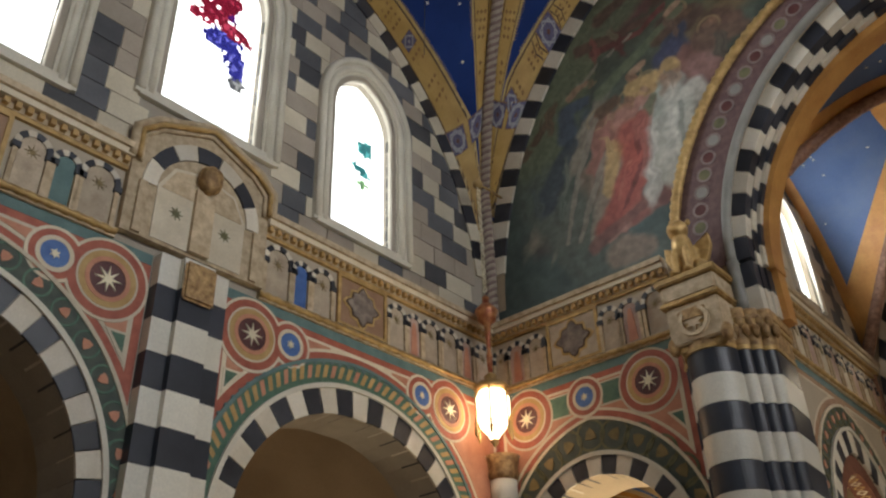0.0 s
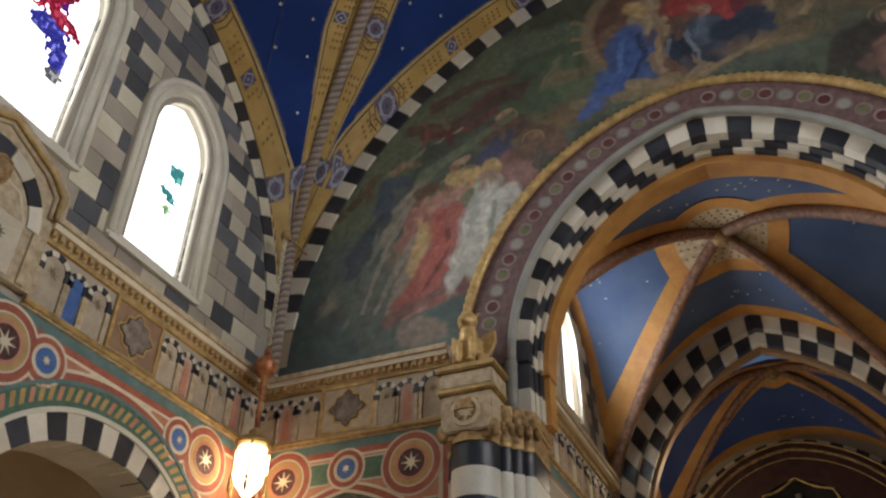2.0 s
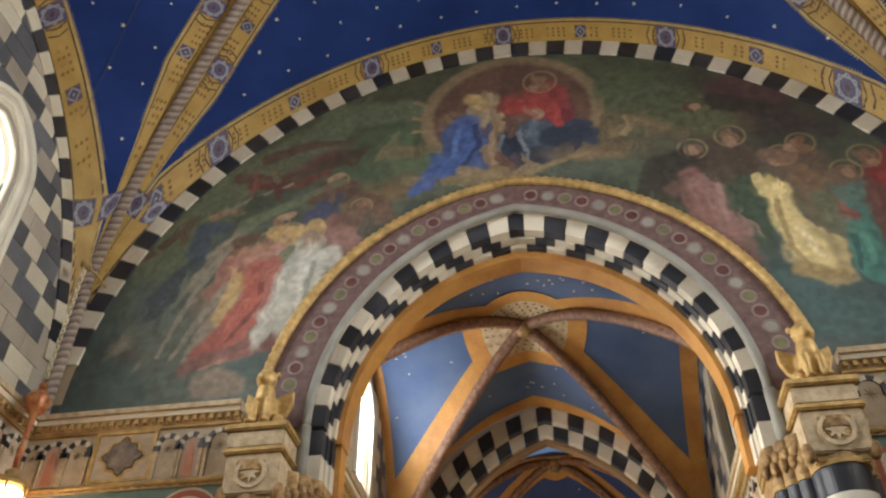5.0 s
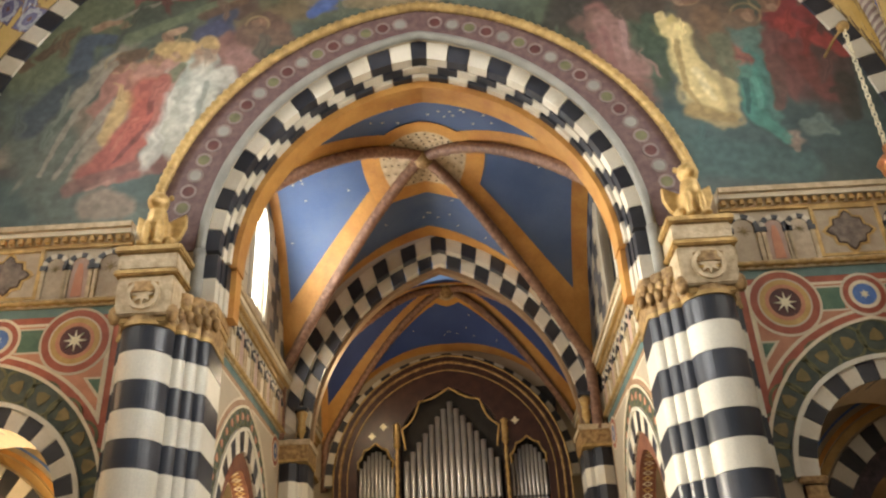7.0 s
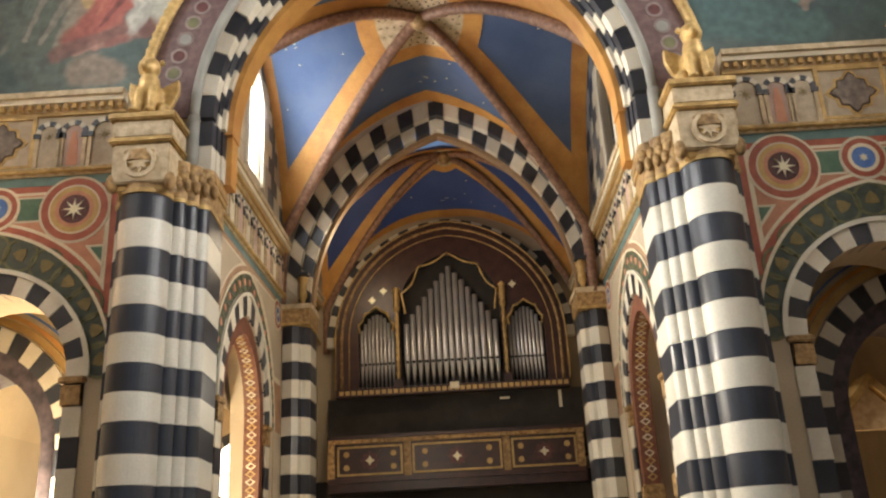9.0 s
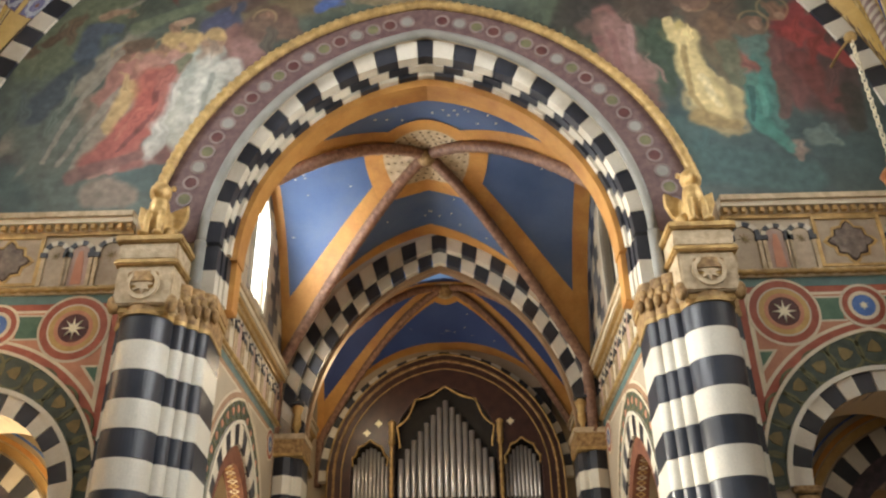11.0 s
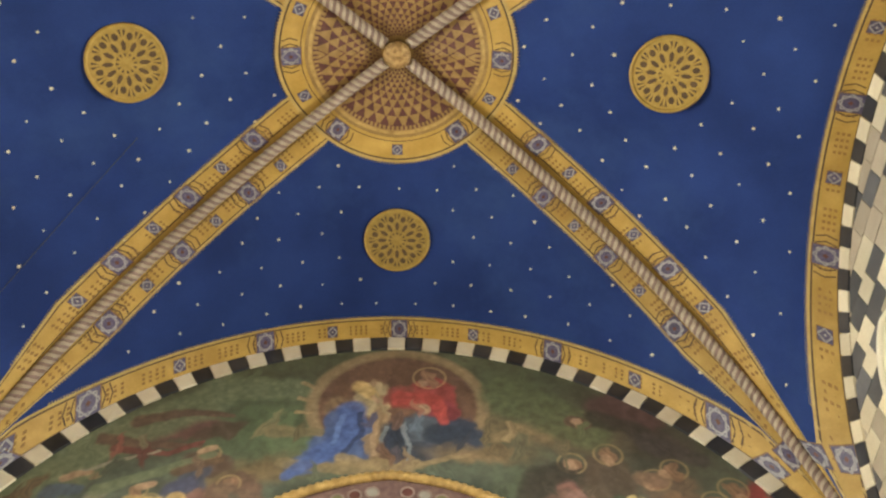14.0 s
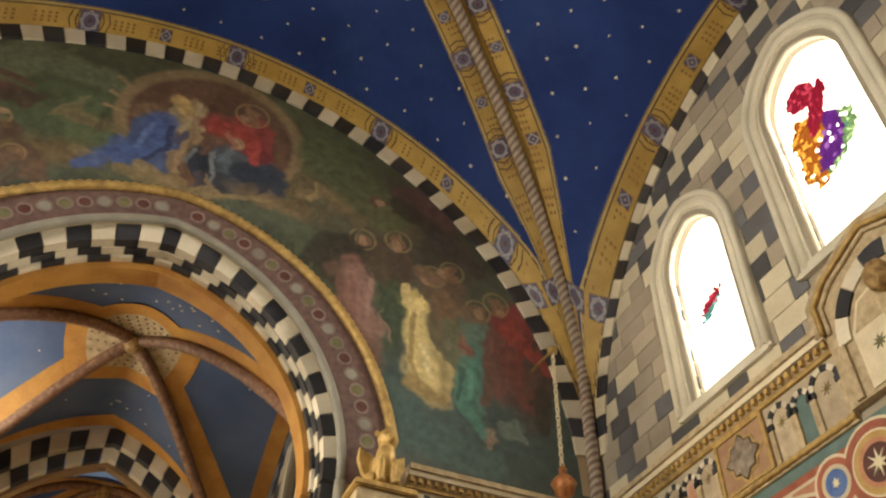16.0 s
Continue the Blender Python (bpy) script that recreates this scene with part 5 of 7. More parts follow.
# round tracery grilles
GRILLE = mat("dull_gilded_plaster", (0.27, 0.175, 0.04), (0.37, 0.25, 0.07), 8, 0.55, fine=50)
for gx, gy in MEDS:
    n, a, b = frame_at(gx, gy)
    rot = Matrix((a, b, -n)).transposed().to_4x4()
    gr = thing("vault_grille", "round gilded tracery grille set in the blue vault", "grille", "vault grilles", "", Matrix.Translation(Vector((gx, gy, web_z(gx, gy))) + n * 0.03) @ rot)

    def flat(P, z0, z1, mt, name):
        bm = bmesh.new()
        lo, hi = [bm.verts.new((x, yy, z0)) for x, yy in P], [bm.verts.new((x, yy, z1)) for x, yy in P]
        bm.faces.new(lo), bm.faces.new(hi[::-1])
        for i in range(len(P)):
            bm.faces.new((lo[i], lo[(i + 1) % len(P)], hi[(i + 1) % len(P)], hi[i]))
        return part(name, bm, mt, gr)
    circ = lambda r, k=40: [(r * math.cos(2 * math.pi * j / k), r * math.sin(2 * math.pi * j / k)) for j in range(k)]
    flat(circ(0.62), -0.01, 0.03, GRILLE, "plate")
    bm = bmesh.new()
    tube(bm, [(0.60 * math.cos(2 * math.pi * j / 40), 0.60 * math.sin(2 * math.pi * j / 40), -0.01) for j in range(40)], 0.035, 6, True)
    part("rim", bm, GRILLE, gr, "", True)
    for j in range(12):
        t = 2 * math.pi * j / 12
        rp = lambda r, w: (r * math.cos(t) - w * math.sin(t), r * math.sin(t) + w * math.cos(t))
        flat([rp(0.19, 0.0), rp(0.23, 0.032), rp(0.32, 0.036), rp(0.37, 0.0), rp(0.32, -0.036), rp(0.23, -0.032)], -0.016, -0.01, OUTLINE, "petal_opening")
        flat([rp(0.10, 0.0), rp(0.16, 0.024), rp(0.16, -0.024)], -0.016, -0.01, OUTLINE, "centre_opening")
        for w in (-1, 1):
            flat([rp(0.40, w * 0.016), rp(0.53, w * 0.02), rp(0.52, w * 0.062)], -0.016, -0.01, OUTLINE, "rim_opening")
        t += math.pi / 12
        flat([rp(0.43 + 0.062 * math.cos(a), 0.05 * math.sin(a)) for a in [2 * math.pi * i / 8 for i in range(8)]], -0.016, -0.01, OUTLINE, "round_opening")

# ---------------------------------------------------------------- lunette fresco
FRES = {}


def dab(x, z, rx, rz, turn, colour, soft=0.35, warp=1.0):
    """Plain patch of pigment on the fresco."""
    X, Z = FRES["X"] + warp * FRES["wx"], FRES["Z"] + warp * FRES["wz"]
    c, s = math.cos(radians(turn)), math.sin(radians(turn))
    u, v = ((X - x) * c + (Z - z) * s) / rx, (-(X - x) * s + (Z - z) * c) / rz
    d = np.sqrt(u * u + v * v)
    soft = soft * (0.5 if soft < 0.55 else 1.0)
    k = np.clip((1 + soft - d) / (2 * soft), 0, 1)
    k = (k * k * (3 - 2 * k) * 0.92)[..., None]
    fold = 1 + 0.24 * np.sin(u * 7 + v * 1.7 + FRES["n1"] * 5)[..., None] * np.clip(1.2 - d, 0, 1)[..., None]
    FRES["C"] = FRES["C"] * (1 - k) + np.array(colour) * fold * k


def halo(x, z, r):
    X, Z = FRES["X"], FRES["Z"]
    d = np.hypot(X - x, Z - z)
    k = np.clip(1 - np.abs(d - r) / 0.035, 0, 1)[..., None] * 0.5
    FRES["C"] = FRES["C"] * (1 - k) + np.array((0.46, 0.33, 0.15)) * k
    dab(x, z - 0.03, r * 0.62, r * 0.75, 0, (0.24, 0.13, 0.08), 0.4)


def sweep(pts, r0, r1, colour, soft=0.3):
    """Brush stroke along a run of points, its width going from r0 to r1."""
    X, Z = FRES["X"] + 0.35 * FRES["wx"], FRES["Z"] + 0.35 * FRES["wz"]
    best = np.full(X.shape, 9.0)
    n = len(pts) - 1
    for i, ((ax, az), (bx, bz)) in enumerate(zip(pts, pts[1:])):
        t = np.clip(((X - ax) * (bx - ax) + (Z - az) * (bz - az)) / ((bx - ax) ** 2 + (bz - az) ** 2), 0, 1)
        best = np.minimum(best, np.hypot(X - ax - t * (bx - ax), Z - az - t * (bz - az)) / (r0 + (r1 - r0) * (i + t) / n))
    k = np.clip((1 + soft - best) / (2 * soft), 0, 1)
    k = (k * k * (3 - 2 * k) * 0.88)[..., None]
    tone = (0.82 + 0.36 * FRES["n2"])[..., None]
    FRES["C"] = FRES["C"] * (1 - k) + np.array(colour) * tone * k


def smooth_noise(shape, cell, seed):
    g = np.random.RandomState(seed).rand(shape[0] // cell + 3, shape[1] // cell + 3)
    i, j = np.arange(shape[0]) / cell, np.arange(shape[1]) / cell
    i0, j0 = i.astype(int), j.astype(int)
    f, h = (i - i0)[:, None], (j - j0)[None]
    f, h = f * f * (3 - 2 * f), h * h * (3 - 2 * h)
    a, b, c, d = g[i0][:, j0], g[i0 + 1][:, j0], g[i0][:, j0 + 1], g[i0 + 1][:, j0 + 1]
    return (a * (1 - f) + b * f) * (1 - h) + (c * (1 - f) + d * f) * h


nx, nz = 801, 401
xs, zs = np.linspace(-7.1, 7.1, nx), np.linspace(7.74, 14.95, nz)
FRES["X"], FRES["Z"] = np.meshgrid(xs, zs)
sh = FRES["X"].shape
FRES["n1"] = smooth_noise(sh, 21, 1)
FRES["n2"] = smooth_noise(sh, 4, 12)
FRES["wx"] = (smooth_noise(sh, 13, 2) - 0.5) * 0.16 + (smooth_noise(sh, 5, 3) - 0.5) * 0.09
FRES["wz"] = (smooth_noise(sh, 13, 5) - 0.5) * 0.16 + (smooth_noise(sh, 5, 6) - 0.5) * 0.09
k = np.clip((FRES["Z"] - 9.0) / 4.5, 0, 1)[..., None]
FRES["C"] = np.array((0.060, 0.092, 0.088)) * (1 - k) + np.array((0.088, 0.098, 0.058)) * k
FRES["C"] = FRES["C"] * (0.72 + 0.56 * smooth_noise(sh, 22, 7) + 0.0)[..., None]
dab(-1.65, 12.64, 1.60, 0.85, 0, (0.085, 0.125, 0.065), 0.8)
dab(1.76, 13.26, 1.20, 0.80, 10, (0.07, 0.1, 0.055), 0.8)
dab(-4.15, 13.71, 1.76, 0.57, 25, (0.09, 0.1, 0.055), 0.8)
dab(4.22, 12.66, 1.50, 1.07, -25, (0.06, 0.055, 0.042), 0.7)
dab(4.97, 8.79, 1.60, 0.63, -10, (0.045, 0.09, 0.095), 0.6)
dab(3.95, 8.99, 0.96, 0.41, 0, (0.05, 0.1, 0.1), 0.6)
dab(-5.15, 8.42, 1.28, 0.47, 0, (0.07, 0.12, 0.115), 0.6)
dab(-5.72, 9.61, 0.63, 0.94, 0, (0.06, 0.085, 0.075), 0.6)
dab(2.52, 12.65, 1.20, 0.38, -12, (0.18, 0.125, 0.07), 0.8)
dab(-4.52, 8.14, 0.36, 0.23, 0, (0.24, 0.19, 0.145), 0.3)
dab(-4.16, 8.80, 0.88, 0.20, 8, (0.2, 0.08, 0.065), 0.5)
dab(-5.34, 8.99, 0.72, 0.32, 0, (0.14, 0.08, 0.065), 0.7)
dab(-2.12, 11.65, 1.10, 0.28, 14, (0.16, 0.11, 0.055), 0.7)
dab(2.53, 11.01, 0.80, 0.53, -40, (0.09, 0.115, 0.065), 0.7)
dab(-4.02, 12.63, 1.10, 0.31, 8, (0.13, 0.055, 0.05), 0.4)
dab(-2.93, 12.63, 0.41, 0.21, 20, (0.085, 0.055, 0.04), 0.4)
dab(-3.00, 11.85, 0.45, 0.31, -15, (0.1, 0.06, 0.045), 0.4)
dab(-4.69, 12.19, 0.54, 0.23, 25, (0.12, 0.13, 0.085), 0.5)
dab(-3.15, 11.38, 0.29, 0.57, 0, (0.055, 0.07, 0.11), 0.35)
dab(-2.91, 10.58, 0.34, 0.67, 10, (0.21, 0.1, 0.08), 0.4)
dab(-2.36, 11.39, 0.29, 0.32, 0, (0.12, 0.07, 0.05), 0.5)
dab(-2.47, 11.19, 0.41, 0.29, 0, (0.15, 0.085, 0.06), 0.5)
dab(-5.17, 10.87, 0.36, 0.54, 20, (0.06, 0.09, 0.12), 0.4)
dab(-5.40, 10.05, 0.20, 1.52, -38, (0.28, 0.25, 0.19), 0.45)
dab(-5.41, 9.20, 0.13, 0.84, -30, (0.3, 0.26, 0.2), 0.5)
dab(-4.88, 9.61, 0.32, 1.37, -30, (0.2, 0.15, 0.11), 0.5)
dab(-4.62, 10.17, 0.31, 0.68, -10, (0.33, 0.14, 0.11), 0.3)
dab(-4.45, 9.40, 0.32, 0.95, -32, (0.38, 0.16, 0.06), 0.3)
dab(-4.22, 9.51, 0.24, 0.89, -22, (0.36, 0.07, 0.045), 0.3)
dab(-4.55, 8.65, 0.52, 0.23, 15, (0.28, 0.1, 0.08), 0.4)
dab(-4.52, 9.09, 0.40, 0.30, 28, (0.33, 0.09, 0.07), 0.35)
dab(-3.64, 10.05, 0.38, 0.91, -10, (0.42, 0.42, 0.36), 0.3)
dab(-3.70, 9.40, 0.44, 0.45, 10, (0.36, 0.36, 0.3), 0.35)
dab(-3.48, 10.52, 0.36, 0.39, 0, (0.3, 0.33, 0.28), 0.35)
dab(-3.21, 9.83, 0.20, 0.67, 0, (0.2, 0.24, 0.2), 0.4)
dab(-3.92, 9.61, 0.16, 0.89, -8, (0.44, 0.43, 0.38), 0.4)
dab(-4.18, 10.51, 0.27, 0.27, 0, (0.33, 0.17, 0.08), 0.4)
dab(-2.80, 10.17, 0.27, 0.50, 0, (0.2, 0.1, 0.085), 0.5)
halo(-4.69, 10.75, 0.20)
halo(-4.09, 10.85, 0.18)
halo(-3.71, 10.98, 0.20)
halo(-3.35, 10.98, 0.22)
halo(-5.03, 11.51, 0.14)
halo(-2.99, 12.06, 0.18)
halo(-3.91, 11.25, 0.13)
halo(-2.55, 11.39, 0.18)
halo(-4.70, 11.64, 0.14)
dab(-3.81, 10.82, 0.23, 0.15, 0, (0.38, 0.24, 0.1), 0.5)
dab(-3.38, 10.69, 0.18, 0.26, 0, (0.34, 0.24, 0.17), 0.5)
dab(0.07, 13.33, 1.64, 1.57, 0, (0.27, 0.19, 0.105), 0.08, 0.15)
dab(0.07, 13.30, 1.42, 1.38, 0, (0.13, 0.065, 0.045), 0.1, 0.15)
dab(-0.90, 13.25, 0.33, 0.30, 20, (0.19, 0.12, 0.07), 0.5)
dab(-0.74, 12.57, 0.40, 0.70, 20, (0.05, 0.1, 0.25), 0.22, 0.4)
dab(-1.29, 11.92, 0.56, 0.28, 28, (0.055, 0.1, 0.23), 0.3)
dab(-0.98, 12.28, 0.43, 0.42, 32, (0.05, 0.1, 0.25), 0.3, 0.4)
dab(-0.38, 13.49, 0.31, 0.48, 0, (0.36, 0.28, 0.16), 0.3)
dab(-0.27, 12.64, 0.16, 0.67, 0, (0.27, 0.18, 0.1), 0.4)
dab(0.69, 13.49, 0.45, 0.58, 0, (0.3, 0.045, 0.045), 0.25)
dab(0.17, 13.49, 0.40, 0.29, -12, (0.24, 0.05, 0.045), 0.35)
dab(0.84, 13.10, 0.30, 0.38, 0, (0.22, 0.035, 0.05), 0.35)
dab(0.28, 12.50, 0.42, 0.48, 0, (0.03, 0.045, 0.08), 0.25)
dab(1.02, 12.50, 0.62, 0.45, -5, (0.035, 0.055, 0.1), 0.25)
dab(0.62, 12.21, 0.60, 0.28, 0, (0.04, 0.055, 0.085), 0.35)
dab(0.43, 12.72, 0.28, 0.33, 0, (0.08, 0.11, 0.15), 0.4)
dab(-0.33, 11.79, 0.99, 0.17, 0, (0.25, 0.18, 0.09), 0.5)
dab(1.49, 12.07, 0.80, 0.20, -5, (0.22, 0.15, 0.08), 0.6)
halo(0.64, 14.07, 0.30)
dab(0.51, 13.25, 0.10, 0.22, 0, (0.36, 0.24, 0.15), 0.4)
dab(2.75, 11.27, 0.54, 0.66, -35, (0.05, 0.045, 0.035), 0.4)
dab(3.02, 10.52, 0.38, 0.96, 12, (0.26, 0.115, 0.1), 0.32)
dab(2.86, 11.01, 0.45, 0.23, 0, (0.15, 0.085, 0.065), 0.4)
dab(3.42, 10.52, 0.20, 0.99, 12, (0.05, 0.08, 0.05), 0.35)
dab(3.54, 11.53, 0.45, 0.57, 0, (0.1, 0.07, 0.05), 0.5)
dab(3.13, 9.51, 0.40, 0.44, 30, (0.2, 0.1, 0.08), 0.45)
dab(4.09, 10.06, 0.27, 1.01, 14, (0.52, 0.41, 0.17), 0.25)
dab(4.27, 9.51, 0.45, 0.57, 10, (0.46, 0.36, 0.16), 0.3)
dab(3.95, 10.83, 0.29, 0.22, 10, (0.52, 0.4, 0.13), 0.28)
dab(4.39, 9.09, 0.29, 0.25, 0, (0.34, 0.26, 0.12), 0.4)
dab(4.63, 10.53, 0.36, 0.74, 15, (0.15, 0.12, 0.07), 0.4)
dab(4.49, 11.14, 0.50, 0.53, 0, (0.15, 0.1, 0.07), 0.45)
dab(5.04, 10.53, 0.36, 0.49, 0, (0.1, 0.2, 0.17), 0.3)
dab(5.01, 9.73, 0.22, 0.80, 12, (0.06, 0.19, 0.17), 0.22)
dab(4.97, 9.09, 0.20, 0.34, 25, (0.05, 0.15, 0.14), 0.35)
dab(4.83, 10.06, 0.18, 0.49, 0, (0.28, 0.09, 0.07), 0.35)
dab(5.94, 10.83, 0.56, 0.56, -25, (0.28, 0.035, 0.04), 0.25)
dab(5.88, 10.06, 0.54, 0.82, -10, (0.11, 0.05, 0.05), 0.35)
dab(5.45, 10.06, 0.24, 0.74, 5, (0.19, 0.07, 0.065), 0.35)
dab(5.65, 8.89, 0.24, 0.15, 0, (0.12, 0.18, 0.17), 0.4)
dab(5.36, 8.60, 0.13, 0.19, 0, (0.27, 0.2, 0.16), 0.4)
dab(6.21, 9.84, 0.32, 0.91, -15, (0.08, 0.055, 0.05), 0.5)
halo(2.97, 11.87, 0.23)
halo(3.61, 12.08, 0.24)
halo(4.29, 11.51, 0.22)
halo(4.64, 11.74, 0.22)
halo(5.13, 11.02, 0.23)
halo(5.48, 11.30, 0.24)
halo(3.26, 12.95, 0.20)
dab(4.10, 13.11, 0.70, 0.49, -18, (0.1, 0.05, 0.05), 0.4)
dab(4.56, 12.37, 0.60, 0.29, -25, (0.07, 0.055, 0.05), 0.5)
sweep([(-5.85, 10.51), (-4.83, 12.33), (-3.16, 13.39)], 0.55, 0.36, (0.14, 0.17, 0.1))
sweep([(-3.11, 13.72), (-1.76, 13.72)], 0.36, 0.27, (0.14, 0.17, 0.1))
sweep([(-5.88, 9.83), (-5.02, 8.05)], 0.55, 0.45, (0.1, 0.13, 0.11))
sweep([(-3.51, 7.79), (-4.48, 7.79)], 0.36, 0.36, (0.1, 0.13, 0.11))
sweep([(-2.05, 12.63), (-1.25, 12.56)], 0.16, 0.09, (0.19, 0.15, 0.08))
sweep([(-1.76, 11.85), (-0.42, 11.66), (0.33, 11.66)], 0.13, 0.07, (0.22, 0.17, 0.09))
sweep([(-4.89, 12.41), (-4.13, 12.26), (-3.17, 12.27)], 0.13, 0.05, (0.13, 0.07, 0.05))
sweep([(-4.36, 12.85), (-3.61, 13.08), (-2.79, 13.01)], 0.15, 0.05, (0.13, 0.07, 0.05))
sweep([(-4.60, 12.19), (-3.70, 12.06), (-3.18, 12.34)], 0.08, 0.05, (0.17, 0.045, 0.04))
sweep([(-6.20, 10.75), (-5.50, 11.38)], 0.09, 0.05, (0.12, 0.07, 0.04))
sweep([(-4.93, 11.64), (-4.43, 11.91), (-3.81, 12.12)], 0.04, 0.03, (0.26, 0.24, 0.19))
sweep([(-5.17, 11.51), (-4.79, 11.64)], 0.08, 0.05, (0.36, 0.22, 0.14))
sweep([(-4.55, 11.25), (-3.71, 11.65), (-2.94, 12.06)], 0.13, 0.07, (0.14, 0.17, 0.1))
sweep([(-3.14, 12.13), (-2.91, 12.20)], 0.07, 0.05, (0.36, 0.22, 0.14))
sweep([(-3.43, 11.65), (-2.82, 11.92)], 0.11, 0.07, (0.12, 0.07, 0.04))
sweep([(-5.31, 10.75), (-5.24, 11.25), (-4.87, 11.25)], 0.20, 0.11, (0.06, 0.09, 0.14))
sweep([(-5.88, 9.61), (-5.61, 10.05), (-5.24, 10.51)], 0.24, 0.15, (0.05, 0.075, 0.1))
sweep([(-3.40, 11.25), (-3.15, 11.38)], 0.18, 0.15, (0.06, 0.07, 0.13))
sweep([(-2.62, 11.26), (-2.03, 11.00)], 0.16, 0.13, (0.16, 0.1, 0.07))
sweep([(-2.81, 10.76), (-2.50, 10.52), (-2.19, 10.17)], 0.24, 0.13, (0.28, 0.15, 0.13))
sweep([(-2.31, 9.83), (-2.68, 9.51)], 0.15, 0.09, (0.2, 0.11, 0.09))
sweep([(-4.73, 10.75), (-5.15, 9.94), (-5.41, 9.20), (-5.56, 8.70)], 0.06, 0.03, (0.26, 0.24, 0.19))
sweep([(-4.58, 10.05), (-5.03, 9.30), (-5.34, 8.65)], 0.08, 0.04, (0.26, 0.24, 0.19))
sweep([(-4.49, 9.72), (-4.89, 9.09), (-5.05, 8.60)], 0.16, 0.09, (0.25, 0.22, 0.17))
sweep([(-4.45, 10.05), (-4.70, 9.30)], 0.15, 0.11, (0.48, 0.32, 0.12))
sweep([(-4.23, 10.51), (-4.23, 10.17)], 0.22, 0.16, (0.38, 0.19, 0.15))
sweep([(-4.14, 10.17), (-4.13, 9.61), (-4.48, 9.09), (-4.83, 8.65)], 0.27, 0.20, (0.34, 0.075, 0.055))
sweep([(-4.07, 10.05), (-4.11, 9.40), (-4.50, 8.89)], 0.05, 0.03, (0.17, 0.045, 0.04))
sweep([(-4.25, 9.61), (-4.56, 9.09)], 0.05, 0.03, (0.44, 0.13, 0.09))
sweep([(-4.48, 8.56), (-4.83, 8.42)], 0.08, 0.05, (0.38, 0.19, 0.15))
sweep([(-3.75, 10.57), (-3.84, 10.17)], 0.13, 0.07, (0.38, 0.19, 0.15))
sweep([(-3.32, 10.40), (-3.33, 9.83), (-3.50, 9.09)], 0.24, 0.27, (0.46, 0.46, 0.4))
sweep([(-3.01, 10.40), (-2.76, 9.94), (-3.01, 9.09)], 0.18, 0.11, (0.46, 0.46, 0.4))
sweep([(-3.25, 10.28), (-3.35, 9.51), (-3.52, 8.99)], 0.05, 0.03, (0.27, 0.29, 0.25))
sweep([(-2.82, 10.05), (-3.01, 9.51), (-3.16, 8.99)], 0.05, 0.03, (0.29, 0.31, 0.27))
sweep([(-3.40, 10.17), (-3.47, 9.30)], 0.05, 0.03, (0.55, 0.55, 0.48))
sweep([(-3.80, 10.40), (-3.68, 10.63)], 0.11, 0.07, (0.14, 0.17, 0.1))
sweep([(-4.59, 10.88), (-4.33, 10.94)], 0.14, 0.12, (0.12, 0.07, 0.04))
sweep([(-4.45, 10.69), (-4.41, 10.66)], 0.06, 0.05, (0.36, 0.22, 0.14))
sweep([(-3.99, 11.00), (-3.58, 11.00)], 0.15, 0.13, (0.48, 0.32, 0.12))
sweep([(-3.82, 10.88), (-3.79, 10.84)], 0.06, 0.05, (0.36, 0.22, 0.14))
sweep([(-3.46, 10.88), (-3.43, 10.84)], 0.06, 0.05, (0.36, 0.22, 0.14))
sweep([(-3.32, 11.06), (-3.22, 11.00)], 0.13, 0.11, (0.48, 0.32, 0.12))
sweep([(-3.24, 10.88), (-3.20, 10.85)], 0.05, 0.05, (0.36, 0.22, 0.14))
sweep([(-3.75, 11.38), (-3.92, 11.32)], 0.07, 0.06, (0.36, 0.22, 0.14))
sweep([(-3.91, 10.69), (-4.01, 10.51)], 0.09, 0.07, (0.38, 0.19, 0.15))
sweep([(-4.67, 8.14), (-4.27, 8.10)], 0.24, 0.20, (0.25, 0.19, 0.14))
sweep([(-5.07, 8.42), (-4.16, 8.80)], 0.13, 0.07, (0.2, 0.09, 0.075))
sweep([(-1.68, 13.48), (-1.42, 13.40)], 0.05, 0.03, (0.3, 0.21, 0.11))
sweep([(-1.70, 13.09), (-1.44, 13.09)], 0.05, 0.03, (0.3, 0.21, 0.11))
sweep([(-1.67, 13.89), (-1.39, 13.72)], 0.05, 0.03, (0.3, 0.21, 0.11))
sweep([(-0.74, 13.17), (-0.75, 12.49), (-1.12, 12.13)], 0.24, 0.20, (0.045, 0.1, 0.3))
sweep([(-1.03, 12.20), (-1.47, 11.79), (-1.68, 11.55)], 0.18, 0.10, (0.045, 0.1, 0.3))
sweep([(-0.58, 13.09), (-0.54, 12.49), (-0.82, 12.06)], 0.05, 0.04, (0.025, 0.045, 0.12))
sweep([(-0.88, 13.01), (-0.99, 12.35)], 0.05, 0.04, (0.08, 0.16, 0.4))
sweep([(-0.62, 13.81), (-0.40, 13.57)], 0.15, 0.13, (0.48, 0.32, 0.12))
sweep([(-0.34, 13.49), (-0.29, 13.41)], 0.07, 0.07, (0.36, 0.22, 0.14))
sweep([(-0.33, 13.09), (-0.29, 12.07)], 0.07, 0.05, (0.3, 0.2, 0.12))
sweep([(0.12, 13.49), (0.64, 13.49)], 0.20, 0.16, (0.36, 0.045, 0.04))
sweep([(0.74, 13.41), (0.88, 12.87)], 0.16, 0.11, (0.36, 0.045, 0.04))
sweep([(0.03, 12.64), (0.14, 12.21)], 0.24, 0.20, (0.03, 0.045, 0.075))
sweep([(0.73, 12.57), (1.32, 12.57)], 0.22, 0.15, (0.03, 0.045, 0.075))
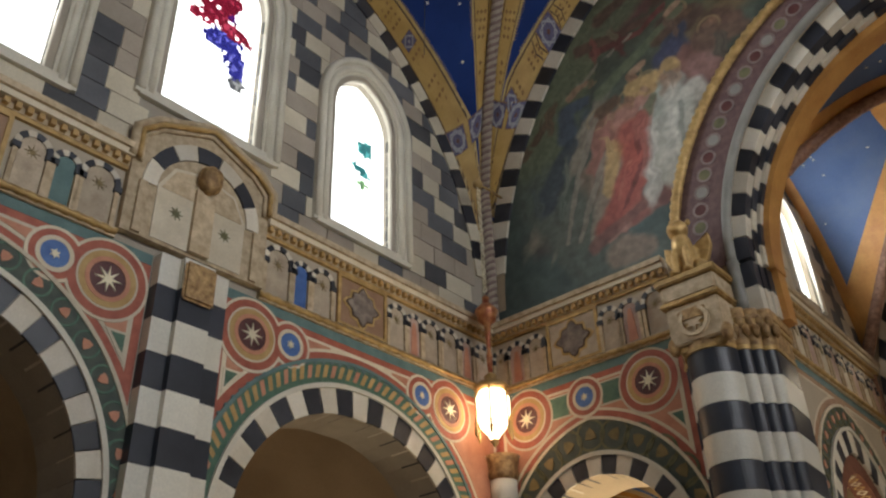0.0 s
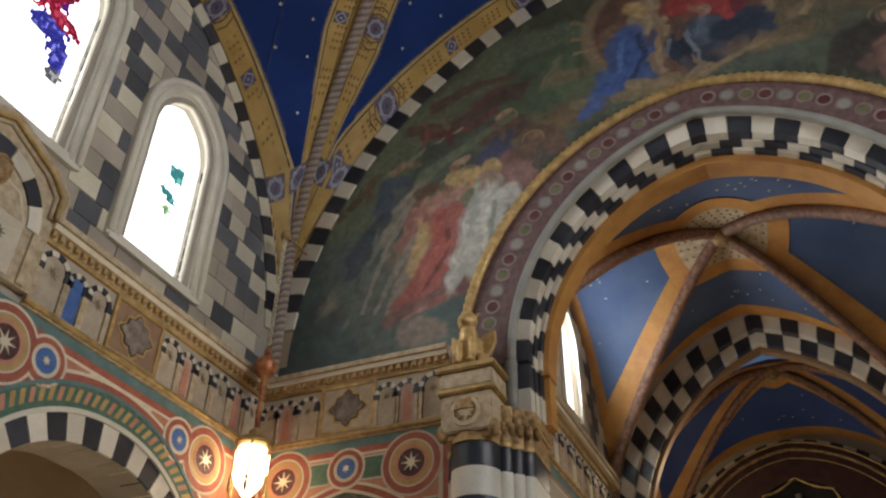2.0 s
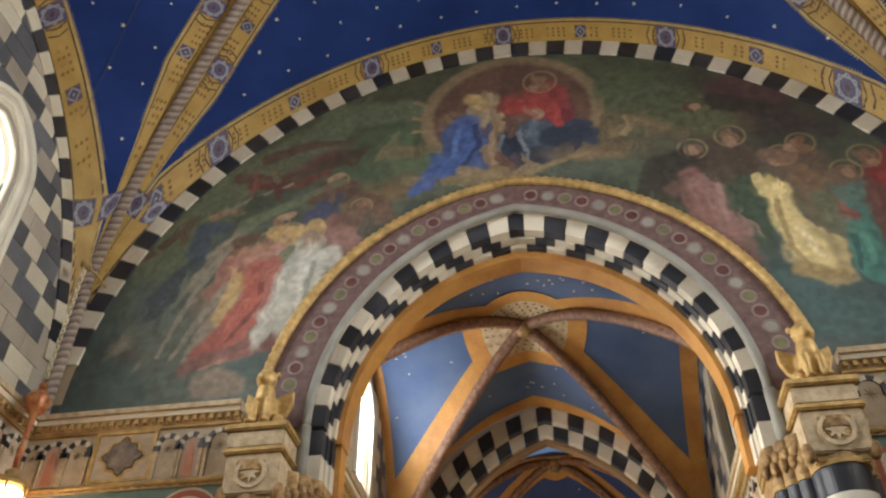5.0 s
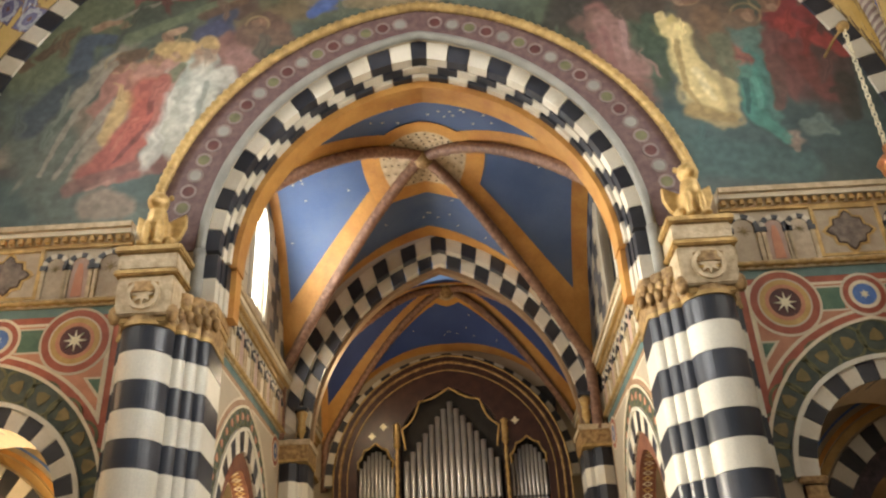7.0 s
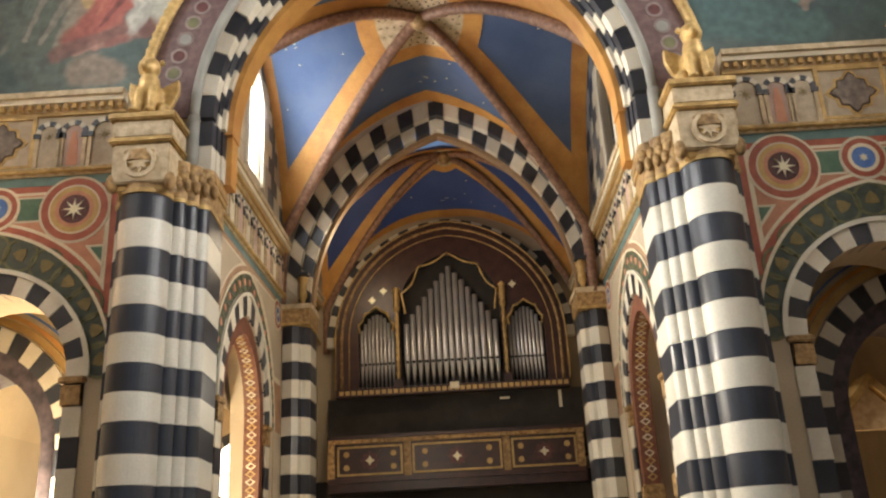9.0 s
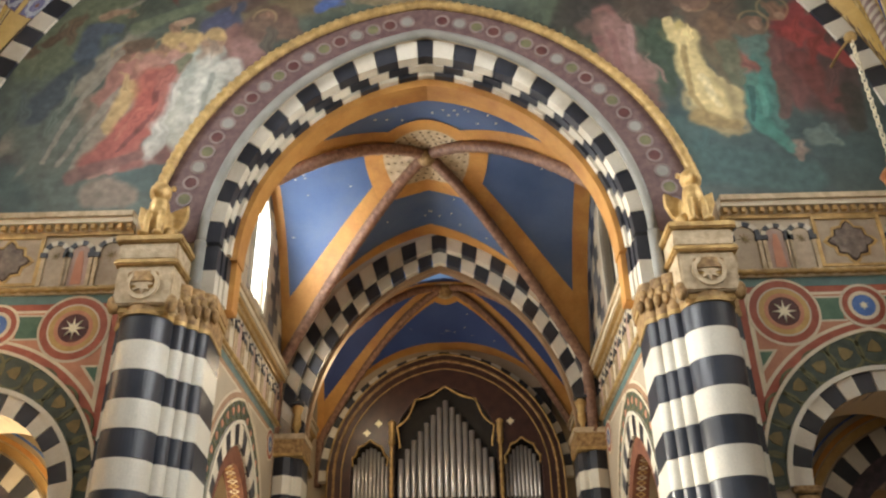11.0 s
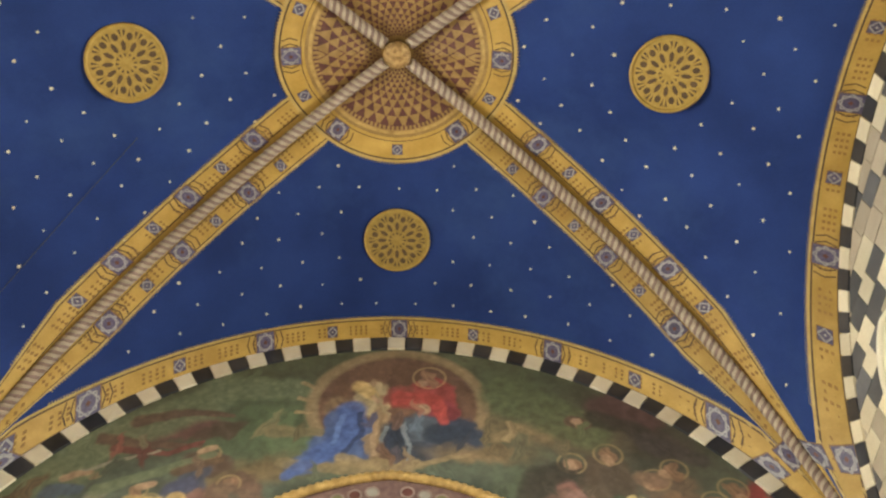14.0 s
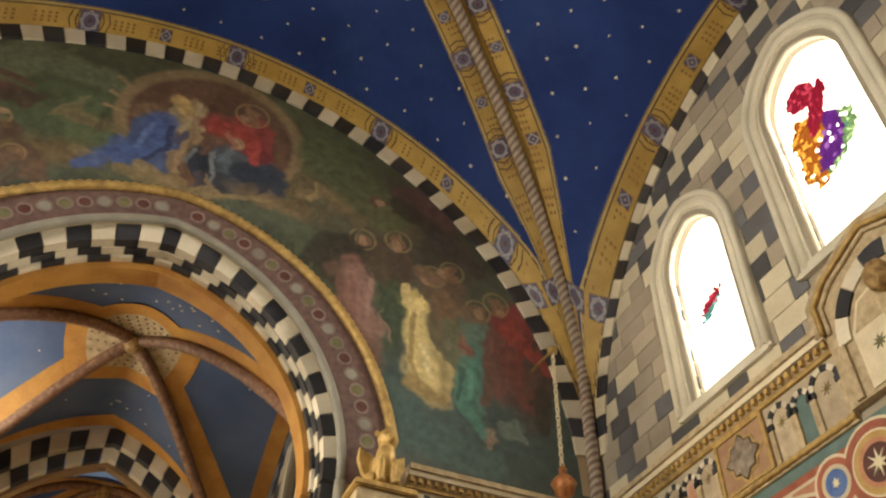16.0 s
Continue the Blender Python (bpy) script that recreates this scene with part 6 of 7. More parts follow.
sweep([(0.13, 12.79), (0.33, 12.21), (0.24, 11.93)], 0.04, 0.03, (0.16, 0.19, 0.22))
sweep([(-0.12, 12.72), (-0.20, 12.14)], 0.04, 0.03, (0.14, 0.17, 0.2))
sweep([(0.52, 13.93), (0.54, 13.87)], 0.08, 0.07, (0.36, 0.22, 0.14))
sweep([(-0.82, 11.99), (-0.05, 11.72), (1.30, 12.07)], 0.11, 0.05, (0.26, 0.19, 0.1))
sweep([(1.71, 12.50), (2.62, 12.65)], 0.15, 0.07, (0.23, 0.17, 0.09))
sweep([(2.09, 13.58), (3.32, 12.65)], 0.55, 0.45, (0.1, 0.12, 0.06))
sweep([(3.56, 12.96), (4.32, 12.66)], 0.22, 0.16, (0.045, 0.04, 0.032))
sweep([(3.15, 12.88), (3.34, 12.80)], 0.15, 0.11, (0.13, 0.07, 0.05))
sweep([(3.20, 12.88), (3.24, 12.80)], 0.08, 0.06, (0.36, 0.22, 0.14))
sweep([(4.36, 12.37), (5.15, 11.94)], 0.24, 0.16, (0.06, 0.05, 0.05))
sweep([(2.40, 11.53), (2.80, 11.66)], 0.27, 0.22, (0.045, 0.04, 0.032))
sweep([(2.28, 11.27), (2.02, 10.89)], 0.24, 0.13, (0.045, 0.04, 0.032))
sweep([(2.99, 11.01), (3.04, 10.41), (3.30, 10.06)], 0.25, 0.20, (0.28, 0.15, 0.13))
sweep([(2.89, 10.89), (2.97, 10.17)], 0.07, 0.05, (0.22, 0.1, 0.09))
sweep([(3.18, 11.01), (3.20, 10.29)], 0.05, 0.04, (0.34, 0.2, 0.18))
sweep([(3.56, 11.67), (3.59, 11.27)], 0.18, 0.13, (0.08, 0.06, 0.045))
sweep([(3.64, 11.02), (3.83, 10.06)], 0.16, 0.11, (0.05, 0.08, 0.05))
sweep([(2.92, 11.87), (2.96, 11.80)], 0.11, 0.09, (0.36, 0.22, 0.14))
sweep([(3.56, 11.97), (3.60, 11.91)], 0.10, 0.09, (0.36, 0.22, 0.14))
sweep([(4.11, 11.53), (4.39, 11.53)], 0.18, 0.15, (0.22, 0.13, 0.09))
sweep([(4.13, 11.40), (4.15, 11.35)], 0.08, 0.07, (0.36, 0.22, 0.14))
sweep([(4.46, 11.67), (4.48, 11.61)], 0.08, 0.07, (0.36, 0.22, 0.14))
sweep([(4.05, 10.77), (4.02, 10.17), (4.17, 9.62)], 0.18, 0.24, (0.6, 0.47, 0.2))
sweep([(4.17, 9.62), (4.35, 9.30)], 0.24, 0.16, (0.6, 0.47, 0.2))
sweep([(3.86, 10.71), (3.80, 11.14)], 0.09, 0.06, (0.6, 0.47, 0.2))
sweep([(3.96, 10.53), (3.95, 9.62), (4.12, 9.20)], 0.05, 0.04, (0.32, 0.22, 0.08))
sweep([(4.15, 9.95), (4.33, 9.40)], 0.07, 0.05, (0.66, 0.56, 0.3))
sweep([(3.99, 9.20), (4.54, 9.04)], 0.15, 0.09, (0.32, 0.22, 0.08))
sweep([(4.51, 11.02), (4.67, 10.29)], 0.24, 0.16, (0.2, 0.12, 0.07))
sweep([(4.63, 10.53), (4.69, 9.84)], 0.16, 0.11, (0.14, 0.16, 0.1))
sweep([(4.95, 10.53), (5.17, 10.53)], 0.16, 0.11, (0.12, 0.22, 0.19))
sweep([(4.91, 9.84), (4.90, 9.30)], 0.18, 0.18, (0.05, 0.24, 0.2))
sweep([(4.88, 9.09), (5.24, 8.60)], 0.15, 0.09, (0.05, 0.24, 0.2))
sweep([(4.84, 9.73), (4.80, 9.09)], 0.05, 0.03, (0.03, 0.11, 0.11))
sweep([(4.97, 9.73), (4.99, 9.20)], 0.05, 0.04, (0.1, 0.34, 0.28))
sweep([(4.95, 10.89), (5.17, 10.89)], 0.18, 0.15, (0.2, 0.12, 0.08))
sweep([(5.14, 10.96), (5.16, 10.92)], 0.09, 0.08, (0.36, 0.22, 0.14))
sweep([(5.56, 11.15), (5.58, 11.12)], 0.08, 0.07, (0.36, 0.22, 0.14))
sweep([(5.69, 10.77), (6.07, 10.53), (6.41, 10.18)], 0.18, 0.13, (0.36, 0.045, 0.04))
sweep([(5.70, 10.18), (6.07, 9.40)], 0.22, 0.20, (0.17, 0.045, 0.04))
sweep([(5.40, 10.06), (5.25, 9.20)], 0.13, 0.09, (0.15, 0.07, 0.06))
sweep([(6.31, 9.62), (6.26, 8.99)], 0.16, 0.13, (0.045, 0.04, 0.032))
sweep([(3.83, 8.41), (5.34, 8.13)], 0.36, 0.27, (0.05, 0.12, 0.12))
sweep([(5.34, 8.55), (5.34, 8.41)], 0.07, 0.05, (0.28, 0.2, 0.16))
sweep([(5.62, 8.79), (5.92, 8.69)], 0.13, 0.07, (0.14, 0.2, 0.18))
FRES["C"] = 0.92 * FRES["C"] * (0.88 + 0.24 * smooth_noise(sh, 5, 8) + 0.16 * smooth_noise(sh, 2, 9))[..., None]
rs = np.random.RandomState(8)
for _ in range(120):
    bx, bz = rs.uniform(-6.3, 6.3), rs.uniform(8.6, 14.3)
    here = FRES["C"][min(nz - 1, int((bz - 7.74) / 7.21 * (nz - 1))), int((bx + 7.1) / 14.2 * (nx - 1))]
    dab(bx, bz, rs.uniform(0.04, 0.10), rs.uniform(0.14, 0.42), rs.uniform(-35, 25), tuple(here * rs.uniform(0.8, 1.35)), 0.5)
FRES["C"] = 0.84 * FRES["C"] + 0.16 * FRES["C"].mean(-1, keepdims=True) * np.array((1.08, 1.0, 0.88))
keep_lo = np.array([[max(7.74, arch_z((0, 3.86, 7.3, 11.57), x)) if abs(x) < 3.86 else 7.74 for x in xs]])
keep_hi = np.array([[arch_z((0, 6.87, 7.9, 14.94), x) if abs(x) < 6.87 else 8.0 for x in xs]])
Zc = np.clip(FRES["Z"], keep_lo, np.maximum(keep_hi, keep_lo))
verts = np.stack([FRES["X"], np.full(sh, -0.004), Zc], -1).reshape(-1, 3)
idx = np.arange(nx * nz).reshape(nz, nx)
quads = np.stack([idx[:-1, :-1], idx[:-1, 1:], idx[1:, 1:], idx[1:, :-1]], -1)
tall = (Zc[1:, :-1] - Zc[:-1, :-1] > 1e-4) | (Zc[1:, 1:] - Zc[:-1, 1:] > 1e-4)
me = bpy.data.meshes.new("lunette_fresco")
me.from_pydata(verts.tolist(), [], quads[tall].reshape(-1, 4).tolist())
me.color_attributes.new("pigment", "FLOAT_COLOR", "POINT").data.foreach_set("color", np.concatenate([np.clip(FRES["C"], 0.01, 0.8), np.ones((*sh, 1))], -1).reshape(-1).astype(np.float32))
FRESCO = bpy.data.materials.new("fresco_paint")
FRESCO.use_nodes = True
_N, _L = FRESCO.node_tree.nodes, FRESCO.node_tree.links
_at = _N.new("ShaderNodeAttribute")
_at.attribute_name = "pigment"
_no, _hs, _ma = _N.new("ShaderNodeTexNoise"), _N.new("ShaderNodeHueSaturation"), _N.new("ShaderNodeMath")
_no.inputs["Scale"].default_value, _no.inputs["Detail"].default_value = 5.0, 8
_ma.operation = "MULTIPLY_ADD"
_ma.inputs[1].default_value, _ma.inputs[2].default_value = 0.8, 0.6
_L.new(_N.new("ShaderNodeTexCoord").outputs["Object"], _no.inputs["Vector"])
_L.new(_no.outputs["Fac"], _ma.inputs[0]), _L.new(_ma.outputs[0], _hs.inputs["Value"])
_L.new(_at.outputs["Color"], _hs.inputs["Color"]), _L.new(_hs.outputs["Color"], _N["Principled BSDF"].inputs["Base Color"])
_N["Principled BSDF"].inputs["Roughness"].default_value = 0.55
me.materials.append(FRESCO)
fresco = new("lunette_fresco", me)
fresco.matrix_world = FRONT
tagged(fresco, "faded fresco of robed shapes and clouds on green ground", "wall painting", "", "structure")

# ---------------------------------------------------------------- chancel
CW = 3.2
TRELLIS = mat("trellis_brown", (0.12, 0.04, 0.025), (0.19, 0.075, 0.04), 8, 0.6)


def chancel_wall(sg):
    """Side wall of the chancel; local u runs along y from 10.9 on."""
    m = Matrix.Translation((sg * CW, 0, 0)) @ pose(0, 0, 0, 0, 0, 90 if sg < 0 else -90)
    flip = 1 if sg < 0 else -1
    c1, c2 = flip * 13.5, flip * 18.4
    lo, hi = sorted((flip * 10.9, flip * 20.1))
    ARC = (c1, 1.35, 3.9, 5.5)
    bm = bmesh.new()
    holes = [(ARC, 0.0), ((c1 + flip * 0.1, 0.5, 9.5, 10.25), 8.2), ((c2, 0.3, 8.9, 9.4), 8.1), ((c2, 1.0, 3.9, 5.2), 0.0)]
    pierced(bm, lo, hi, lambda u: 11.3, holes, 0.0, 0.6)
    nm = "wall_chancel_" + ("north" if sg < 0 else "south")
    w = structure(nm, bm, PALE, "chancel side wall with painted spandrels, arch and small window", "wall", m)
    cornice(m, *sorted((flip * 10.9, flip * 16.15)))
    cornice(m, *sorted((flip * 16.95, flip * 20.1)))
    bm = bmesh.new()
    box(bm, *sorted((flip * 10.9, flip * 16.15)), -0.006, 0.0, 6.66, 7.45)
    fr = structure("frieze", bm, PALE, "chancel frieze of blind arches", "frieze", m)
    for k in range(10):
        niche(fr, flip * (11.3 + 0.5 * k), 0.3, IVORY if k % 2 == 0 else PINKF, "star" if k % 2 == 0 else "none")
    B, C = (c1, 1.63, 3.9, 5.84), (c1, 2.0, 3.9, 6.25)
    s = spandrel(m, *sorted((flip * 10.95, flip * 16.1)), c1, C, (), (flip * 11.35, flip * 15.65), "spandrel_painting", CLAY, PALE)
    arch_trim(m, ARC, B, C, 19, "vine", "chancel_side_arch")
    # ornamented inner rib of the side arch
    inner = thing("inner_rib", "inner arch rib painted with a lozenge trellis", "arch", "", "structure", m)
    bm = bmesh.new()
    band(bm, (c1, 1.12, 3.9, 5.2), (c1, 1.34, 3.9, 5.48), -1, 1, 40, 0.02, 0.30)
    for k in (-1, 1):
        box(bm, *sorted((c1 + k * 1.12, c1 + k * 1.34)), 0.02, 0.30, 2.55, 3.9)
    part("rib", bm, TRELLIS, inner)
    run = [(c1 - 1.115, 2.6 + 0.13 * i) for i in range(10)] + [arch_pt((c1, 1.115, 3.9, 5.195), -1 + 2 * i / 34) for i in range(35)] + [(c1 + 1.115, 3.77 - 0.13 * i) for i in range(10)]
    for n, ((pu, pz), (qu, qz)) in enumerate(zip(run, run[1:])):
        for d0 in (0.07,):
            bm = bmesh.new()
            mu, mz, dm, g = (pu + qu) / 2, (pz + qz) / 2, d0 + 0.09, 0.62
            outer = [(pu, d0 + 0.09, pz), (mu, d0, mz), (qu, d0 + 0.09, qz), (mu, d0 + 0.18, mz)]
            for a, b in zip(outer, outer[1:] + outer[:1]):
                P = [a, b] + [tuple(c + (e - c) * g for c, e in zip((mu, dm, mz), v)) for v in (b, a)]
                bm.faces.new([bm.verts.new(v) for v in P])
            bmesh.ops.translate(bm, verts=bm.verts, vec=Vector((c1 - mu, 0, min(0.0, 3.9 - mz))).normalized() * 0.006)
            part("lozenge", bm, IVORY if n % 2 else OCHRE, inner)
    for k in (-1, 1):
        bm = bmesh.new()
        box(bm, *sorted((c1 + k * 1.05, c1 + k * 1.34)), -0.02, 0.34, 2.2, 2.55)
        bmesh.ops.bevel(bm, geom=bm.edges[:], offset=0.03, segments=2, affect="EDGES")
        part("capital", bm, GILT, inner, "gilded carved capital")
        bm = bmesh.new()
        box(bm, *sorted((c1 + k * 1.12, c1 + k * 1.34)), 0.02, 0.30, 0.0, 2.2)
        part("jamb", bm, PALE, inner)
    # checkered stones over the cornice
    for row in range(10):
        for k in range(19):
            u0 = 10.9 + k * 0.5 + (0.25 if row % 2 else 0)
            u1, z0 = min(u0 + 0.5, 20.1), 7.74 + row * 0.33
            if u0 > 19.8 or (16.0 < u0 + 0.25 < 17.0):
                continue
            if abs((u0 + u1) / 2 - 13.6) < 0.78 and 7.9 < z0 < 10.3 or abs((u0 + u1) / 2 - 18.4) < 0.5 and z0 < 9.5:
                continue
            bm = bmesh.new()
            quadsolid(bm, [(min(flip * u0, flip * u1) + 0.004, z0 + 0.004), (max(flip * u0, flip * u1) - 0.004, z0 + 0.004), (max(flip * u0, flip * u1) - 0.004, z0 + 0.326), (min(flip * u0, flip * u1) + 0.004, z0 + 0.326)], -0.015, 0.0)
            part("ashlar_block", bm, (ASH_DARK, ASH_CREAM, ASH_DARK, ASH_TAN)[(k + row) % 2 + 2 * ((k * 7 + row * 3) % 5 == 0)], w)
    # window
    A = (c1 + flip * 0.1, 0.5, 9.5, 10.25)
    win = thing("window_chancel_" + ("north" if sg < 0 else "south"), "tall narrow chancel window, white with daylight", "window", "", "structure", m)
    bm = bmesh.new()
    band(bm, A, (A[0], 0.66, 9.5, 10.44), -1, 1, 30, -0.05, 0.02)
    for s_ in (-1, 1):
        x0, x1 = sorted((A[0] + s_ * 0.5, A[0] + s_ * 0.66))
        box(bm, x0, x1, -0.05, 0.02, 8.1, 9.5)
    part("window_frame", bm, MOULD, win)
    bm = bmesh.new()
    bm.faces.new([bm.verts.new((u, 0.05, z)) for u, z in [(A[0] - 0.5, 8.2)] + [arch_pt(A, -1 + i / 8) for i in range(17)] + [(A[0] + 0.5, 8.2)]])
    o = part("pane", bm, CLEAR, win)
    o.visible_shadow = False
    # north sheet glows as sky, south sheet is plain black behind clear glass
    bm = bmesh.new()
    bm.faces.new([bm.verts.new((u, 0.12, z)) for u, z in [(A[0] - 0.5, 8.15)] + [arch_pt(A, -1 + i / 8) for i in range(17)] + [(A[0] + 0.5, 8.15)]])
    part("backdrop_sky", bm, DAYGLOW if sg < 0 else DARK, win, "white daylight" if sg < 0 else "black sheet without daylight")


for sg in (-1, 1):
    chancel_wall(sg)


def small_vault(nm, y0, y1, crown_z, spring, apex_f, apex_s, material, apex_far, near, far, cx):
    """Ribbed vault; near and far give the fall of the ribs (depth, power) before and behind the crown."""
    hw, hd, mid = CW, (y1 - y0) / 2, (y0 + y1) / 2
    AN, AF, AS = (0.0, hw, spring, apex_f), (0.0, hw, spring, apex_far), (0.0, hd, spring + 0.4, apex_s)

    def rz(s, back):
        fall, power = far if back else near
        return crown_z - fall * s ** power

    def zf(x, y):
        s, dy = abs(x) / hw, abs(y - mid)
        k = 0 if 1 - s < 1e-6 else (dy / hd - s) / (1 - s)
        r = rz(s, y > mid)
        return r + (arch_z(AF if y > mid else AN, x) - r) * k + 0.2 * k * (1 - k)

    def zs_(x, y):
        s, dx = abs(y - mid) / hd, abs(x)
        k = 0 if 1 - s < 1e-6 else (dx / hw - s) / (1 - s)
        r = rz(s, y > mid)
        return r + (arch_z(AS, y - mid) - r) * k + 0.2 * k * (1 - k)

    ob = None

    def sheet(fn, side, sg, t0, t1, material, name, parent, lift, e=0.0):
        bm = bmesh.new()
        rows = []
        for i in range(41):
            s = math.sin((-1 + 2 * i / 40) * math.pi / 2) * (1 - e)
            row = []
            for j in range(11):
                t = t0(s) + (t1(s) - t0(s)) * j / 10
                x, y = (hw * s, mid + sg * hd * (abs(s) + (1 - abs(s)) * t)) if side == "y" else (sg * hw * (abs(s) + (1 - abs(s)) * t), mid + hd * s)
                row.append(bm.verts.new((x, y, fn(x, y) - lift)))
            rows.append(row)
        for a, b in zip(rows, rows[1:]):
            for j in range(10):
                bm.faces.new((a[j], b[j], b[j + 1], a[j + 1]))
        return part(name, bm, material, parent, "", True)

    root = thing(nm, "blue chancel vault with orange bands and brown ribs", "vault", "", "structure", Matrix.Translation((cx, 0, 0)))
    for side, sg, fn in (("y", 1, zf), ("y", -1, zf), ("x", 1, zs_), ("x", -1, zs_)):
        sheet(fn, side, sg, lambda s: 0.0, lambda s: 1.0, material, "cell", root, 0.0)
        d = hd if side == "y" else hw
        wide = 0.32 if hd > 2 else 0.17
        f = lambda s: min(1.0, wide / max(1e-3, d * (1 - abs(s))))
        sheet(fn, side, sg, lambda s: 1 - f(s), lambda s: 1.0, ORANGE, "wall_band", root, 0.012, 0.01)
        g = lambda s: min(1.0, (0.44 if hd > 2 else 0.30) / max(1e-3, d * (1 - abs(s))))
        sheet(fn, side, sg, lambda s: 0.0, g, ORANGE, "rib_band", root, 0.010, 0.01)
    for qx in (-1, 1):
        for qy in (-1, 1):
            pts = []
            for i in range(50):
                s = 0.02 + 0.95 * i / 49
                pts.append((qx * hw * s, mid + qy * hd * s, rz(s, qy > 0) - 0.12))
            pts += [(pts[-1][0], pts[-1][1], pts[-1][2] - 0.08 * (i + 1)) for i in range(int((pts[-1][2] - 6.3) / 0.08))]
            bm = bmesh.new()
            tube(bm, pts, 0.11 if hd > 2 else 0.085, 10, twist=5, lobes=4, depth=0.08)
            part("rib_roll", bm, BROWNRIB, root, "brown patterned stone rib", True)
    for radii, mt, lift, name in (((0.04, 0.4, 0.84), STONECARV, 0.035, "crown_disc"), ((0.82, 1.0, 1.2), ORANGE, 0.028, "crown_ring")):
        bm = bmesh.new()
        grid = []
        for j in range(65):
            row = []
            for r in radii:
                r *= 1.0 if hd > 2 else 0.42
                x, y = r * math.cos(2 * math.pi * j / 64), mid + r * math.sin(2 * math.pi * j / 64)
                row.append(bm.verts.new((x, y, (zf if abs(y - mid) / hd > abs(x) / hw else zs_)(x, y) - lift)))
            grid.append(row)
        for a, b in zip(grid, grid[1:]):
            for i in (0, 1):
                bm.faces.new((a[i], a[i + 1], b[i + 1], b[i]))
        part(name, bm, mt, root, "", True)
    if hd > 2:
        bm = bmesh.new()
        for ring in range(5):
            for j in range(10 + 5 * ring):
                a, r = 2 * math.pi * (j + 0.5 * (ring % 2)) / (10 + 5 * ring), 0.26 + 0.125 * ring
                x, y = r * math.cos(a), mid + r * math.sin(a)
                bm.faces.new([bm.verts.new((x + 0.028 * math.cos(b), y + 0.028 * math.sin(b), (zf if abs(y - mid) / hd > abs(x) / hw else zs_)(x, y) - 0.045)) for b in [math.pi * i / 3 for i in range(6)]])
        tagged(part("crown_piercings", bm, OUTLINE, root, "small dark holes"), kind="stuff")
    bm = bmesh.new()
    lathe(bm, [(0.06, 0.0), (0.15, -0.06), (0.18, -0.2), (0.12, -0.3), (0.03, -0.33)], (0, mid, crown_z), 14)
    part("boss", bm, GILT, root, "gilded boss", True)
    bm = bmesh.new()
    rg = random.Random(9)
    for i in range(90):
        x, y = rg.uniform(-hw, hw) * 0.9, mid + rg.uniform(-hd, hd) * 0.85
        s1, s2 = abs(x) / hw, abs(y - mid) / hd
        if abs(s1 - s2) < 0.25 or s1 > 0.86 or s2 > 0.78 or math.hypot(x, y - mid) < 0.9:
            continue
        z = (zf if s2 > s1 else zs_)(x, y) - 0.015
        star_pts = [(0.035 if j % 2 == 0 else 0.014, math.pi * j / 5) for j in range(10)]
        bm.faces.new([bm.verts.new((x + r * math.cos(t), y + r * math.sin(t), z)) for r, t in star_pts])
    tagged(part("stars", bm, STARGOLD, root), kind="stuff")


BROWNRIB = mat("brown_rib_stone", (0.16, 0.075, 0.045), (0.34, 0.19, 0.12), 12, 0.6, fine=30)
small_vault("ceiling_chancel", 10.92, 16.15, 11.25, 6.8, 10.85, 10.8, CHBLUE, 10.9, (2.9, 1.7), (3.5, 1.3), -0.12)
small_vault("ceiling_choir", 16.95, 20.1, 10.82, 6.7, 10.2, 10.3, mat("choir_vault_blue", (0.03, 0.055, 0.20), (0.05, 0.09, 0.27), 0.8, 0.7, bump=0.05), 9.75, (3.0, 1.7), (3.4, 1.6), 0.14)

# second arch, across the chancel
bm = bmesh.new()
pierced(bm, -3.2, 3.2, lambda u: 11.3, [((0.05, 2.96, 6.6, 10.54), 0.0)], 0.0, 0.45)
M2 = Matrix.Translation((0, 16.2, 0))
structure("wall_choir_arch", bm, PALE, "wall above the second chancel arch", "wall", M2)
arch2 = thing("choir_arch", "pointed arch of two staggered rows of black and cream stones", "arch", "", "structure", M2)
voussoirs(arch2, (0.05, 2.95, 6.6, 10.52), (0.05, 3.17, 6.8, 10.86), 31, -0.06, 0.12, [BLACK, CREAM], 1)
voussoirs(arch2, (0.05, 2.74, 6.42, 10.26), (0.05, 3.0, 6.6, 10.56), 31, 0.12, 0.27, [CREAM, BLACK], 1)
bm = bmesh.new()
band(bm, (0.05, 2.68, 6.4, 10.17), (0.05, 2.76, 6.42, 10.28), -1, 1, 50, 0.27, 0.47)
part("soffit_ring", bm, mat("tan_soffit_paint", (0.27, 0.165, 0.09), (0.36, 0.235, 0.135), 3, 0.7), arch2, "plain pale soffit ring")
